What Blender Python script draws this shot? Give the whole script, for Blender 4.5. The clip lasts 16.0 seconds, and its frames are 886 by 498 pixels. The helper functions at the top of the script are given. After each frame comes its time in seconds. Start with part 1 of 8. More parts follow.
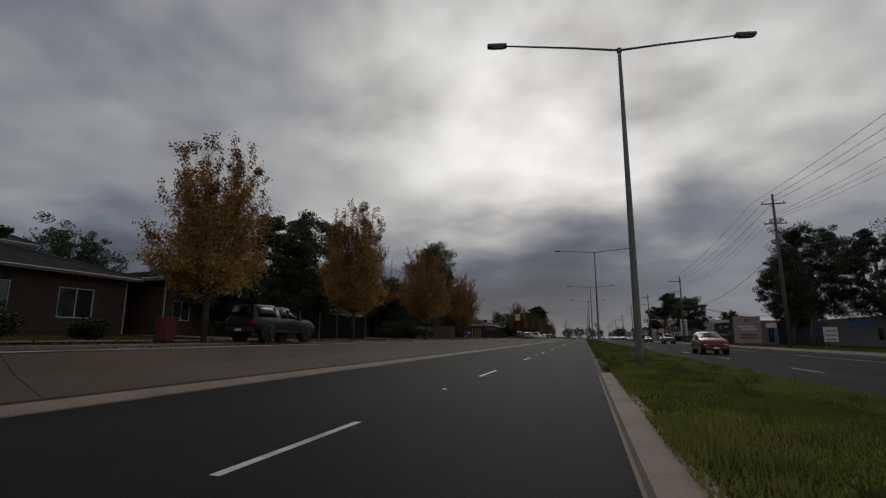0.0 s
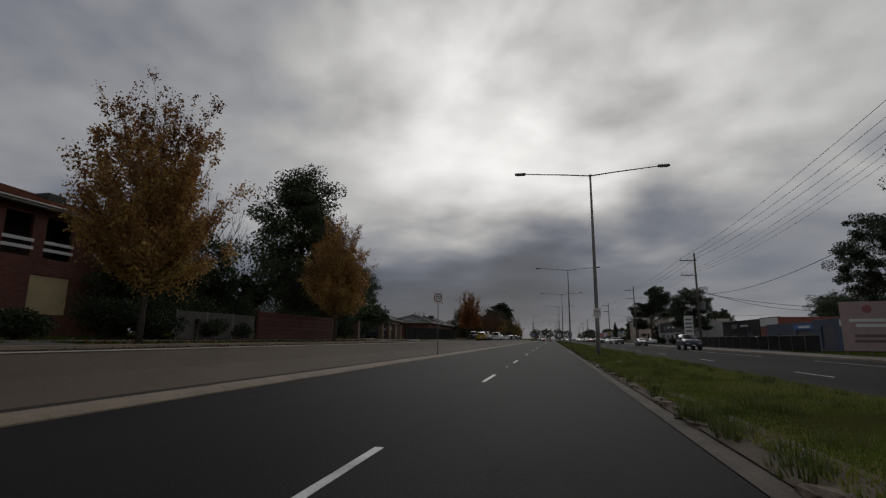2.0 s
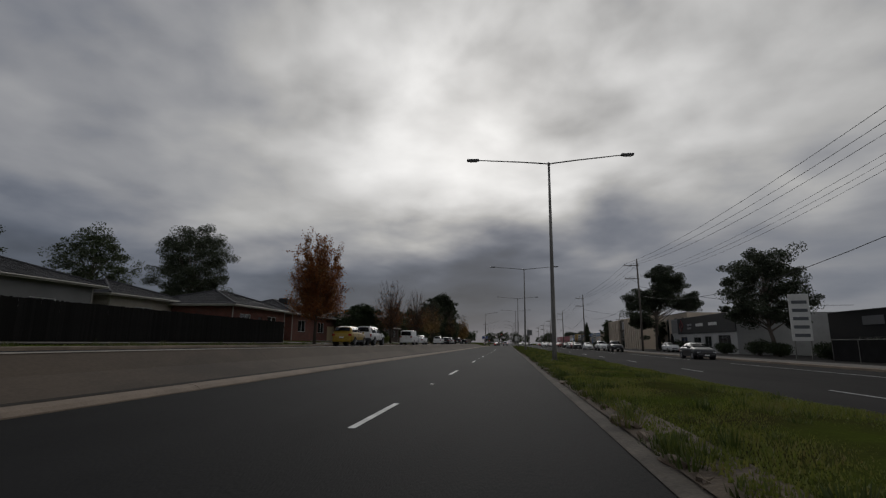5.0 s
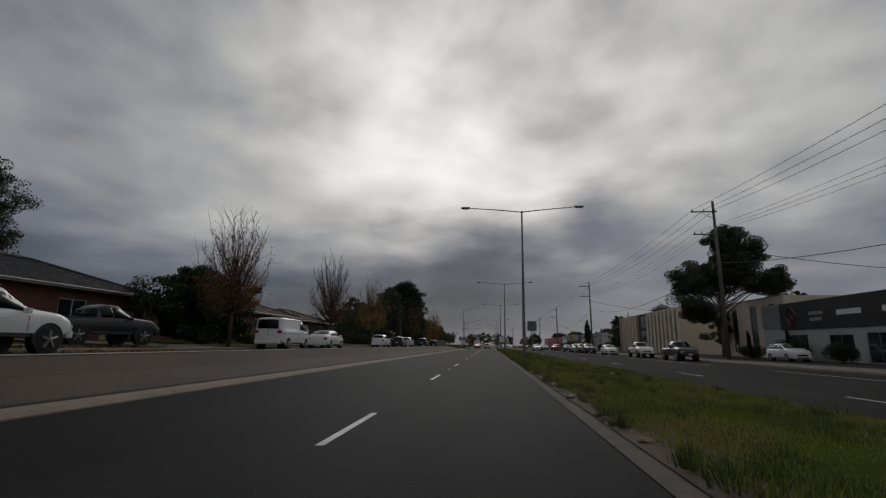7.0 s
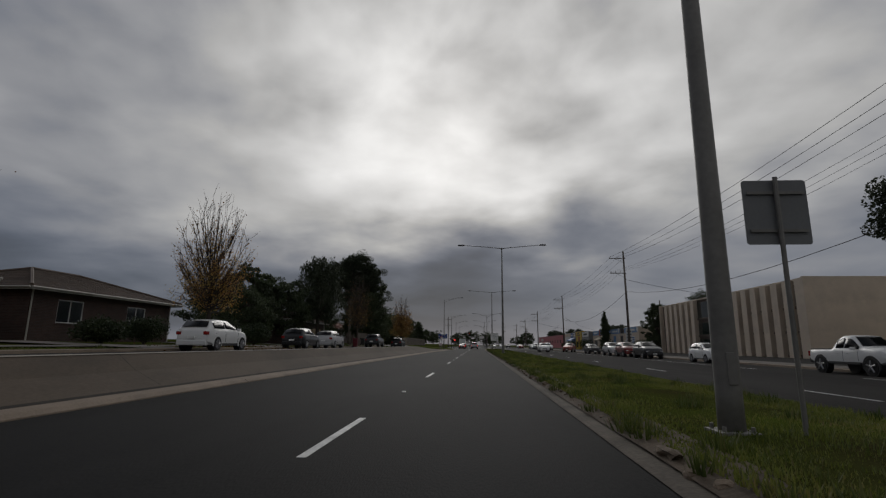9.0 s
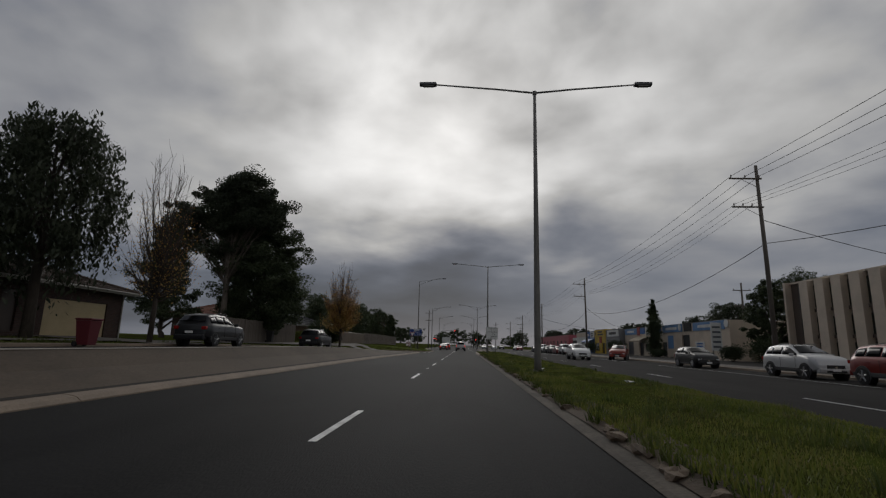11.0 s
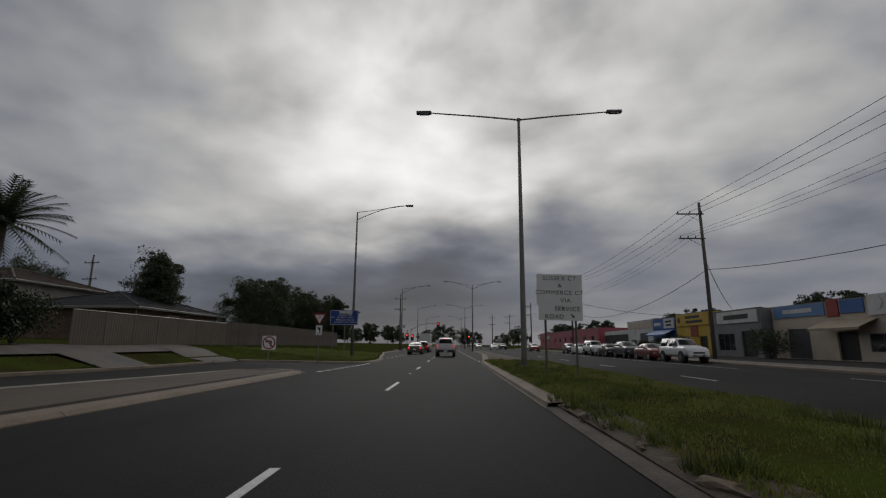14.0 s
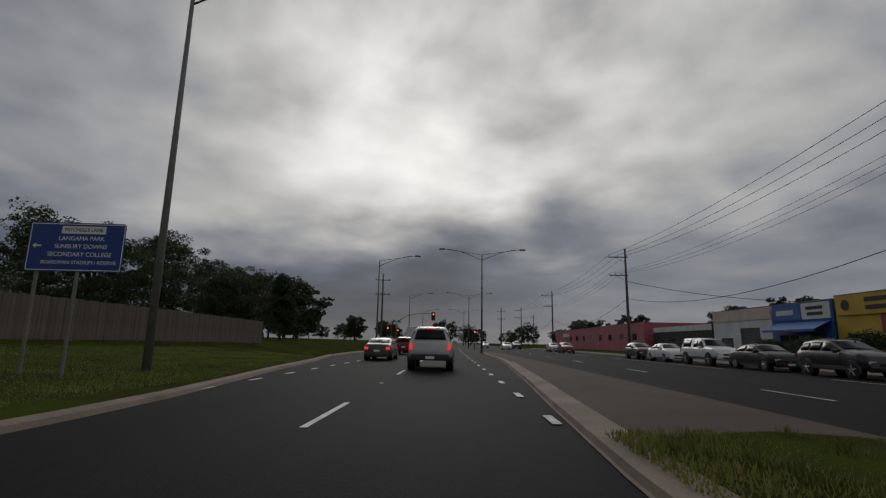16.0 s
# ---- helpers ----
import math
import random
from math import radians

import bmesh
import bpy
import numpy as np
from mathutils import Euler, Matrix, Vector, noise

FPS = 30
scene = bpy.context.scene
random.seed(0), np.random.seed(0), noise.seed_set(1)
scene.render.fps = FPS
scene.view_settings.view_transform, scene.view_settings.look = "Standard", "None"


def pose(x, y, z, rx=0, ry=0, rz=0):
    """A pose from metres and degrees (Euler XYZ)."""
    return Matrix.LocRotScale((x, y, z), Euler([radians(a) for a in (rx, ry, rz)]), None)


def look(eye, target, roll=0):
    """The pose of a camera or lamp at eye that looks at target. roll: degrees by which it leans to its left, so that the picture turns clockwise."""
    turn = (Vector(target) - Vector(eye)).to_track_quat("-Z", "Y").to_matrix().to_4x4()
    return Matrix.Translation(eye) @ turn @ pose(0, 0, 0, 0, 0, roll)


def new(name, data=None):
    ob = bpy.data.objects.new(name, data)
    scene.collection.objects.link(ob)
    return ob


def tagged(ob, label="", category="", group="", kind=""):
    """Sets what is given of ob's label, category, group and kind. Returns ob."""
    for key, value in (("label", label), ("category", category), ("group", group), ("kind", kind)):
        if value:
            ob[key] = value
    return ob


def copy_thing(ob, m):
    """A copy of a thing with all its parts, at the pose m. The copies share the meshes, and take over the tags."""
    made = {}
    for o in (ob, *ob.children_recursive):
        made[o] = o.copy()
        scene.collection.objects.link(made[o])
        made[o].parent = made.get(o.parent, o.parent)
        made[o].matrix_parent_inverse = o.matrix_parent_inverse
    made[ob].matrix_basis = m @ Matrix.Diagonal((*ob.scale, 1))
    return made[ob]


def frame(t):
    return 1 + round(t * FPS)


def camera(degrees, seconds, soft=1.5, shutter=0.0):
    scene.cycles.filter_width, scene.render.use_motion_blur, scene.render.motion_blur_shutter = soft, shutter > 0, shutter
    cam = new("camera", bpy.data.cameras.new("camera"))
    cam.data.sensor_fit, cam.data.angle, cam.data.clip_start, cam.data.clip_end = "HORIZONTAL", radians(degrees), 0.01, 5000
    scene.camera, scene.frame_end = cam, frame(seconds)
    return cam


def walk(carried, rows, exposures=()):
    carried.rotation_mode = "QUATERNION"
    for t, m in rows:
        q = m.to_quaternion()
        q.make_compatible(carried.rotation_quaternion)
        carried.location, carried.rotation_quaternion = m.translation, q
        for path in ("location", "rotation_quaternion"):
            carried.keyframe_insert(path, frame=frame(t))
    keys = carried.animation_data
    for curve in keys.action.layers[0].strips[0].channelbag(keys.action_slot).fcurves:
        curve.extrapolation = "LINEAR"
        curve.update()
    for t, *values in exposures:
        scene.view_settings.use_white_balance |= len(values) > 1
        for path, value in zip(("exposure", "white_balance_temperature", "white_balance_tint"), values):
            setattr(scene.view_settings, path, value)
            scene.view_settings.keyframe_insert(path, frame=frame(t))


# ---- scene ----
# ---------------- camera and walk ----------------
cam = camera(84.0, 16.0, soft=1.25)
PATH = [
    (0.0, 1.10, -0.18, 1.247, 10.15, 0.11, 15.82),
    (0.5, 0.66, 8.99, 1.247, 10.09, 0.33, 15.40),
    (1.0, 0.28, 18.18, 1.247, 10.24, 0.34, 14.46),
    (1.5, -0.02, 27.37, 1.247, 10.29, 0.23, 13.44),
    (2.0, -0.19, 36.58, 1.247, 10.29, 0.38, 12.30),
    (2.5, -0.20, 45.82, 1.247, 10.43, 0.31, 11.33),
    (3.0, -0.10, 55.13, 1.247, 10.63, 0.11, 10.43),
    (3.5, 0.04, 64.59, 1.247, 10.56, 0.14, 9.76),
    (4.0, 0.15, 74.25, 1.247, 10.54, 0.35, 8.98),
    (6.5, -0.03, 122.90, 1.247, 11.05, 0.71, 5.88),
    (7.0, -0.06, 132.03, 1.247, 11.01, 0.66, 5.47),
    (7.5, -0.08, 141.25, 1.247, 10.97, 0.65, 4.99),
    (8.0, -0.11, 150.60, 1.247, 10.85, 0.72, 4.80),
    (8.5, -0.17, 159.95, 1.247, 10.97, 0.38, 4.34),
    (11.0, -0.26, 209.80, 1.247, 11.00, 1.41, 2.73),
    (11.5, -0.22, 218.46, 1.247, 11.31, 0.81, 2.44),
    (12.0, -0.21, 227.07, 1.247, 11.33, 0.68, 2.21),
    (12.5, -0.24, 235.78, 1.247, 11.21, 0.70, 1.95),
    (13.0, -0.30, 244.47, 1.247, 11.15, 0.61, 1.67),
    (13.5, -0.36, 253.00, 1.247, 11.12, 0.49, 1.32),
    (14.0, -0.38, 261.20, 1.247, 10.99, 0.41, 1.12),
    (14.5, -0.34, 268.96, 1.247, 10.95, 0.63, 0.93),
    (15.0, -0.26, 276.35, 1.247, 10.75, 1.08, 0.97),
    (15.5, -0.14, 283.49, 1.247, 10.68, 1.40, 1.09),
    (16.0, -0.01, 290.51, 1.247, 10.74, 1.04, 1.47),
]

walk(cam, [(t, pose(x, y, z, 90 + p, 0, w) @ pose(0, 0, 0, 0, 0, r)) for t, x, y, z, p, r, w in PATH])

# ---------------- world: an overcast, broken cloud deck ----------------
world = bpy.data.worlds.new("overcast")
scene.world = world
world.use_nodes = True
SUN_AZ, SUN_EL = radians(-3), radians(26)
SUN_DIR = Vector((math.sin(SUN_AZ) * math.cos(SUN_EL), math.cos(SUN_AZ) * math.cos(SUN_EL), math.sin(SUN_EL)))


def build_sky(nt):
    N, L = nt.nodes, nt.links
    N.clear()
    out, bg = N.new("ShaderNodeOutputWorld"), N.new("ShaderNodeBackground")
    L.new(bg.outputs[0], out.inputs[0])
    geo = N.new("ShaderNodeTexCoord")
    sep = N.new("ShaderNodeSeparateXYZ")
    L.new(geo.outputs["Generated"], sep.inputs[0])

    def m(op, a, b=None, c=None, clamp=False):
        n = N.new("ShaderNodeMath")
        n.operation, n.use_clamp = op, clamp
        for k, v in enumerate((a, b, c)):
            if v is None:
                continue
            if isinstance(v, (int, float)):
                n.inputs[k].default_value = v
            else:
                L.new(v, n.inputs[k])
        return n.outputs[0]

    def rng(v, a, b, lo=0.0, hi=1.0):
        n = N.new("ShaderNodeMapRange")
        n.interpolation_type = "SMOOTHSTEP"
        for k, w in zip(("From Min", "From Max", "To Min", "To Max"), (a, b, lo, hi)):
            n.inputs[k].default_value = w
        L.new(v, n.inputs["Value"])
        return n.outputs[0]

    # directions as azimuth (right of the road) and elevation, in degrees
    X, Y, Z = sep.outputs
    az = m("MULTIPLY", m("ARCTAN2", X, Y), 57.3)
    el = m("MULTIPLY", m("ARCSINE", Z), 57.3)
    # lumps of cloud draw together towards the horizon
    deck = N.new("ShaderNodeCombineXYZ")
    L.new(m("DIVIDE", az, 22.0), deck.inputs[0])
    L.new(m("MULTIPLY", m("LOGARITHM", m("ADD", m("DIVIDE", m("MAXIMUM", el, 0.0), 11.0), 1.0), 2.718), 2.3), deck.inputs[1])

    def clouds(scale, detail, rough, offset, turn, stretch, distort=0.0):
        mp = N.new("ShaderNodeMapping")
        mp.inputs["Location"].default_value, mp.inputs["Scale"].default_value = offset, stretch
        mp.inputs["Rotation"].default_value = (0, 0, turn)
        L.new(deck.outputs[0], mp.inputs[0])
        t = N.new("ShaderNodeTexNoise")
        t.inputs["Scale"].default_value, t.inputs["Detail"].default_value = scale, detail
        t.inputs["Roughness"].default_value, t.inputs["Distortion"].default_value = rough, distort
        L.new(mp.outputs[0], t.inputs["Vector"])
        return m("SUBTRACT", t.outputs["Fac"], 0.5)

    big = clouds(1.1, 3, 0.5, (1.3, 0.4, 0.2), -0.18, (0.9, 1.05, 1), 0.2)
    mid = clouds(2.7, 7, 0.46, (4.1, 2.2, 0.6), -0.12, (0.85, 1.0, 1), 0.15)
    tex = m("ADD", m("MULTIPLY", big, 0.75), m("MULTIPLY", mid, 0.5))
    # light of the hidden sun through thinner cloud, heavier cloud to the west
    da, de = m("DIVIDE", m("ADD", az, 4.0), 28.0), m("DIVIDE", m("SUBTRACT", el, 26.0), 21.0)
    lobe = m("POWER", 2.718, m("MULTIPLY", m("ADD", m("MULTIPLY", da, da), m("MULTIPLY", de, de)), -1.0))
    # sky above 44 degrees, out of view, is dimmed to keep the ground dark
    base = m("MULTIPLY", rng(az, -46.0, 26.0, 0.225, 0.355), rng(el, 44.0, 75.0, 1.0, 0.5))
    val = m("ADD", base, m("MULTIPLY", lobe, 0.36))
    val = m("MULTIPLY", val, m("ADD", 1.0, m("MULTIPLY", tex, 2.0)))
    # a slate-blue bank low over the horizon, thinner towards the right, with a paler rim at its foot
    bank = m("ADD", rng(az, -3.0, 22.0, 0.084, 0.205), m("MULTIPLY", rng(el, 0.3, 2.6, 1.0, 0.0), 0.045))
    bank = m("MULTIPLY", bank, m("ADD", 1.0, m("MULTIPLY", mid, 1.1)))
    lift = rng(m("ADD", m("ADD", el, rng(az, -30.0, 2.0, 0.5, -4.0)), m("MULTIPLY", tex, 14.0)), 4.0, 15.5)
    val = m("ADD", m("MULTIPLY", val, lift), m("MULTIPLY", bank, m("SUBTRACT", 1.0, lift)))
    val = m("MAXIMUM", val, 0.05)
    ramp = N.new("ShaderNodeValToRGB")
    e = ramp.color_ramp.elements
    e[0].position, e[0].color = 0.105, (0.87, 0.98, 1.24, 1)
    e[1].position, e[1].color = 0.4, (1.01, 1.0, 0.985, 1)
    mid_e = e.new(0.24)
    mid_e.color = (0.97, 0.99, 1.065, 1)
    L.new(val, ramp.inputs[0])
    sky = N.new("ShaderNodeTexSky")
    sky.sky_type, sky.sun_disc = "NISHITA", False
    sky.sun_elevation, sky.sun_rotation = SUN_EL, SUN_AZ
    mul = N.new("ShaderNodeVectorMath")
    mul.operation = "SCALE"
    L.new(ramp.outputs[0], mul.inputs[0]); L.new(val, mul.inputs["Scale"])
    sc = N.new("ShaderNodeVectorMath")
    sc.operation = "SCALE"
    L.new(sky.outputs[0], sc.inputs[0]); sc.inputs["Scale"].default_value = 0.002
    add = N.new("ShaderNodeVectorMath")
    L.new(mul.outputs[0], add.inputs[0]); L.new(sc.outputs[0], add.inputs[1])
    L.new(add.outputs[0], bg.inputs[0])
    bg.inputs[1].default_value = 1.0


build_sky(world.node_tree)
sun_data = bpy.data.lights.new("sun", "SUN")
sun_data.energy, sun_data.angle, sun_data.color = 0.5, radians(30), (1.0, 0.97, 0.93)
sun = new("sun", sun_data)
sun.matrix_world = look((0, 0, 60), Vector((0, 0, 60)) - SUN_DIR)

# ---------------- materials ----------------
MATS = {}


def mat(name, col, rough=0.7, var=0.25, scale=3.0, fine=40.0, bump=0.2, metal=0.0, island=0.0, objvar=0.0, spec=0.5, coat=0.0, col2=None, stain=0.0, stretch=(1, 1, 1), emit=0.0):
    """A surface of one kind: base colour broken up at two scales, with a little relief."""
    if name in MATS:
        return MATS[name]
    ma = bpy.data.materials.new(name)
    ma.use_nodes = True
    N, L = ma.node_tree.nodes, ma.node_tree.links
    b = N["Principled BSDF"]
    b.inputs["Roughness"].default_value, b.inputs["Metallic"].default_value = rough, metal
    b.inputs["Specular IOR Level"].default_value, b.inputs["Coat Weight"].default_value = spec, coat
    b.inputs["Coat Roughness"].default_value = 0.08
    tc, mp = N.new("ShaderNodeTexCoord"), N.new("ShaderNodeMapping")
    mp.inputs["Scale"].default_value = stretch
    L.new(tc.outputs["Object"], mp.inputs[0])
    n1, n2 = N.new("ShaderNodeTexNoise"), N.new("ShaderNodeTexNoise")
    for n, s, det in ((n1, 1.0 / scale, 4), (n2, fine, 3)):
        n.inputs["Scale"].default_value, n.inputs["Detail"].default_value = s, det
        L.new(mp.outputs[0], n.inputs["Vector"])
    c2 = col2 or tuple(c * (1 - var) for c in col)
    c1 = tuple(min(c * (1 + var * 0.5), 0.95) for c in col)
    r = N.new("ShaderNodeValToRGB")
    r.color_ramp.elements[0].position, r.color_ramp.elements[1].position = 0.32, 0.68
    r.color_ramp.elements[0].color, r.color_ramp.elements[1].color = (*c2, 1), (*c1, 1)
    L.new(n1.outputs["Fac"], r.inputs[0])
    mix = N.new("ShaderNodeMix")
    mix.data_type, mix.blend_type = "RGBA", "MULTIPLY"
    mix.inputs["Factor"].default_value = min(1.0, var * 1.6)
    L.new(r.outputs[0], mix.inputs["A"])
    r2 = N.new("ShaderNodeMapRange")
    r2.inputs["From Min"].default_value, r2.inputs["From Max"].default_value = 0.25, 0.75
    r2.inputs["To Min"].default_value, r2.inputs["To Max"].default_value = 0.55, 1.25
    L.new(n2.outputs["Fac"], r2.inputs["Value"])
    L.new(r2.outputs[0], mix.inputs["B"])
    last = mix.outputs["Result"]
    if island or objvar:
        src = N.new("ShaderNodeNewGeometry").outputs["Random Per Island"] if island else N.new("ShaderNodeObjectInfo").outputs["Random"]
        k = island or objvar
        mr = N.new("ShaderNodeMapRange")
        mr.inputs["To Min"].default_value, mr.inputs["To Max"].default_value = 1 - k, 1 + k
        L.new(src, mr.inputs["Value"])
        mx = N.new("ShaderNodeMix")
        mx.data_type, mx.blend_type = "RGBA", "MULTIPLY"
        mx.inputs["Factor"].default_value = 1.0
        L.new(last, mx.inputs["A"]); L.new(mr.outputs[0], mx.inputs["B"])
        last = mx.outputs["Result"]
    if stain:
        st = N.new("ShaderNodeTexNoise")
        st.inputs["Scale"].default_value, st.inputs["Detail"].default_value, st.inputs["Roughness"].default_value = 0.45, 8, 0.7
        L.new(mp.outputs[0], st.inputs["Vector"])
        rs = N.new("ShaderNodeMapRange")
        rs.inputs["From Min"].default_value, rs.inputs["From Max"].default_value = 0.5, 0.66
        rs.inputs["To Min"].default_value, rs.inputs["To Max"].default_value = 1.0, 1 - stain
        L.new(st.outputs["Fac"], rs.inputs["Value"])
        ms = N.new("ShaderNodeMix")
        ms.data_type, ms.blend_type = "RGBA", "MULTIPLY"
        ms.inputs["Factor"].default_value = 1.0
        L.new(last, ms.inputs["A"]); L.new(rs.outputs[0], ms.inputs["B"])
        last = ms.outputs["Result"]
    L.new(last, b.inputs["Base Color"])
    if emit:
        b.inputs["Emission Color"].default_value, b.inputs["Emission Strength"].default_value = (*col, 1), emit
    if bump:
        bp = N.new("ShaderNodeBump")
        bp.inputs["Strength"].default_value, bp.inputs["Distance"].default_value = bump, 0.02
        L.new(n2.outputs["Fac"], bp.inputs["Height"])
        L.new(bp.outputs[0], b.inputs["Normal"])
    MATS[name] = ma
    return ma


def leaf_mat(name, cols, trans=0.25, turn=0.0, patch=0.9):
    """Leaves: a few colours spread over the single leaves, a little light let through."""
    if name in MATS:
        return MATS[name]
    ma = bpy.data.materials.new(name)
    ma.use_nodes = True
    N, L = ma.node_tree.nodes, ma.node_tree.links
    b = N["Principled BSDF"]
    b.inputs["Roughness"].default_value = 0.55
    b.inputs["Specular IOR Level"].default_value = 0.3
    g, r = N.new("ShaderNodeNewGeometry"), N.new("ShaderNodeValToRGB")
    el = r.color_ramp.elements
    el[0].color, el[-1].color = (*cols[0], 1), (*cols[-1], 1)
    for k, c in enumerate(cols[1:-1]):
        el.new((k + 1) / (len(cols) - 1)).color = (*c, 1)
    tc, nz, ma1, ma2 = N.new("ShaderNodeTexCoord"), N.new("ShaderNodeTexNoise"), N.new("ShaderNodeMath"), N.new("ShaderNodeMath")
    nz.inputs["Scale"].default_value, nz.inputs["Detail"].default_value = patch, 2 if patch > 0.8 else 5
    L.new(tc.outputs["Object"], nz.inputs["Vector"])
    ma1.operation, ma2.operation = "MULTIPLY_ADD", "MULTIPLY_ADD"
    ma1.inputs[1].default_value, ma1.inputs[2].default_value = 1.6, -0.55
    L.new(nz.outputs["Fac"], ma1.inputs[0])
    L.new(g.outputs["Random Per Island"], ma2.inputs[0])
    ma2.inputs[1].default_value = 0.5
    L.new(ma1.outputs[0], ma2.inputs[2])
    fac = ma2.outputs[0]
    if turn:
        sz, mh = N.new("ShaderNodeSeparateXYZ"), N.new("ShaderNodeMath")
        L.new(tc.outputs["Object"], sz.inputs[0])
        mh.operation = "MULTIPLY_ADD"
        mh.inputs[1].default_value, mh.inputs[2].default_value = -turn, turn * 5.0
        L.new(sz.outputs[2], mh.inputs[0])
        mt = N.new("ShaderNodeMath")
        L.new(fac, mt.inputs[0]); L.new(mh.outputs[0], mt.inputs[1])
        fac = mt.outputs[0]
    L.new(fac, r.inputs[0])
    L.new(r.outputs[0], b.inputs["Base Color"])
    tr, mx = N.new("ShaderNodeBsdfTranslucent"), N.new("ShaderNodeMixShader")
    L.new(r.outputs[0], tr.inputs[0])
    mx.inputs[0].default_value = trans
    L.new(b.outputs[0], mx.inputs[1]); L.new(tr.outputs[0], mx.inputs[2])
    L.new(mx.outputs[0], N["Material Output"].inputs[0])
    MATS[name] = ma
    return ma


def glass_mat(name="window_glass", col=(0.02, 0.024, 0.028)):
    """Dark glazing with nothing lit behind it: a glossy coat on a near-black body."""
    return mat(name, col, 0.06, 0.1, 2, 5, 0.0, spec=0.9)


ASPHALT = mat("asphalt", (0.0175, 0.0175, 0.0178), 0.78, 0.34, 5.0, 55, 0.45, stain=0.3, stretch=(1, 0.25, 1), spec=0.07)
ASPHALT_OLD = mat("asphalt_old", (0.036, 0.034, 0.032), 0.9, 0.28, 4.0, 55, 0.3, stain=0.3, stretch=(1, 0.3, 1), spec=0.06)
LINE = mat("road_paint", (0.62, 0.62, 0.6), 0.6, 0.3, 0.6, 30, 0.2, stain=0.35)
KERB = mat("kerb_concrete", (0.24, 0.185, 0.135), 0.85, 0.25, 1.5, 25, 0.2, stain=0.35)
BATTER = mat("batter_concrete", (0.09, 0.066, 0.045), 0.9, 0.25, 3.0, 22, 0.15, stain=0.3, stretch=(1, 0.4, 1))
PATH_CON = mat("footpath_concrete", (0.13, 0.114, 0.096), 0.85, 0.22, 2.0, 25, 0.25, stain=0.25)
DIRT = mat("dirt", (0.1, 0.074, 0.05), 0.95, 0.35, 1.5, 18, 0.6)
GRASS_G = mat("grass_ground", (0.052, 0.07, 0.012), 0.95, 0.35, 2.2, 14, 0.6, col2=(0.045, 0.04, 0.018), spec=0.0)
GRASS = leaf_mat("grass_blade", [(0.06, 0.08, 0.016), (0.1, 0.128, 0.024), (0.15, 0.175, 0.034), (0.2, 0.195, 0.052), (0.21, 0.165, 0.07)], 0.42, patch=0.55)
LAWN = leaf_mat("lawn_blade", [(0.1, 0.14, 0.03), (0.16, 0.2, 0.045), (0.2, 0.21, 0.07)], 0.4)
GAL = mat("galvanised_steel", (0.2, 0.192, 0.178), 0.6, 0.2, 1.0, 12, 0.05, metal=0.15, stain=0.2)
POLEW = mat("pole_timber", (0.15, 0.13, 0.11), 0.85, 0.3, 0.8, 20, 0.3, stretch=(1, 1, 0.15))
BLACK = mat("black_plastic", (0.015, 0.015, 0.016), 0.5, 0.15, 1, 30, 0.05)
RUBBER = mat("tyre_rubber", (0.014, 0.014, 0.014), 0.8, 0.2, 0.3, 40, 0.2)
ALLOY = mat("alloy_rim", (0.32, 0.32, 0.33), 0.35, 0.15, 0.4, 20, 0.0, metal=0.8)
CHROME = mat("chrome", (0.6, 0.6, 0.6), 0.12, 0.05, 1, 10, 0.0, metal=1.0)
GLASS = glass_mat()
CARGLASS = mat("car_glass", (0.006, 0.007, 0.008), 0.06, 0.1, 1, 5, 0.0, spec=0.16)
TAIL = mat("tail_lamp", (0.28, 0.012, 0.01), 0.2, 0.1, 1, 20, 0.0)
BRAKE = mat("brake_lamp_lit", (0.8, 0.03, 0.02), 0.3, 0.05, 1, 20, 0.0, emit=0.9)
HEADL = mat("headlamp", (0.55, 0.56, 0.58), 0.08, 0.1, 1, 20, 0.0, spec=0.8)
WHITE = mat("white_paint", (0.72, 0.72, 0.71), 0.5, 0.1, 2.0, 20, 0.03)
BARK = mat("bark", (0.075, 0.06, 0.048), 0.9, 0.4, 0.6, 16, 0.6, stretch=(1, 1, 0.3))
BARK_GUM = mat("gum_bark", (0.17, 0.14, 0.115), 0.85, 0.45, 0.9, 9, 0.4, stretch=(1, 1, 0.3))
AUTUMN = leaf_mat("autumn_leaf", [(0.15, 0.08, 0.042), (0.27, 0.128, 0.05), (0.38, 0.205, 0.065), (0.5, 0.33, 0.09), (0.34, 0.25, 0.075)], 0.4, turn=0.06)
AUTUMN_R = leaf_mat("autumn_leaf_rust", [(0.13, 0.04, 0.018), (0.22, 0.075, 0.026), (0.3, 0.12, 0.034), (0.18, 0.11, 0.04)], 0.4)
EVERG = leaf_mat("evergreen_leaf", [(0.032, 0.044, 0.022), (0.055, 0.073, 0.034), (0.085, 0.102, 0.05)], 0.25)
GUMLEAF = leaf_mat("gum_leaf", [(0.032, 0.042, 0.026), (0.055, 0.068, 0.04), (0.082, 0.094, 0.058)], 0.25)
HEDGE = leaf_mat("shrub_leaf", [(0.015, 0.025, 0.01), (0.028, 0.042, 0.015), (0.05, 0.065, 0.022)], 0.2)
LIMEBUSH = leaf_mat("lime_shrub_leaf", [(0.06, 0.08, 0.015), (0.1, 0.12, 0.022), (0.15, 0.16, 0.035)], 0.3)
LITTER = leaf_mat("fallen_leaf", [(0.1, 0.05, 0.02), (0.17, 0.09, 0.03), (0.09, 0.06, 0.03)], 0.1)

# ---------------- mesh helpers ----------------


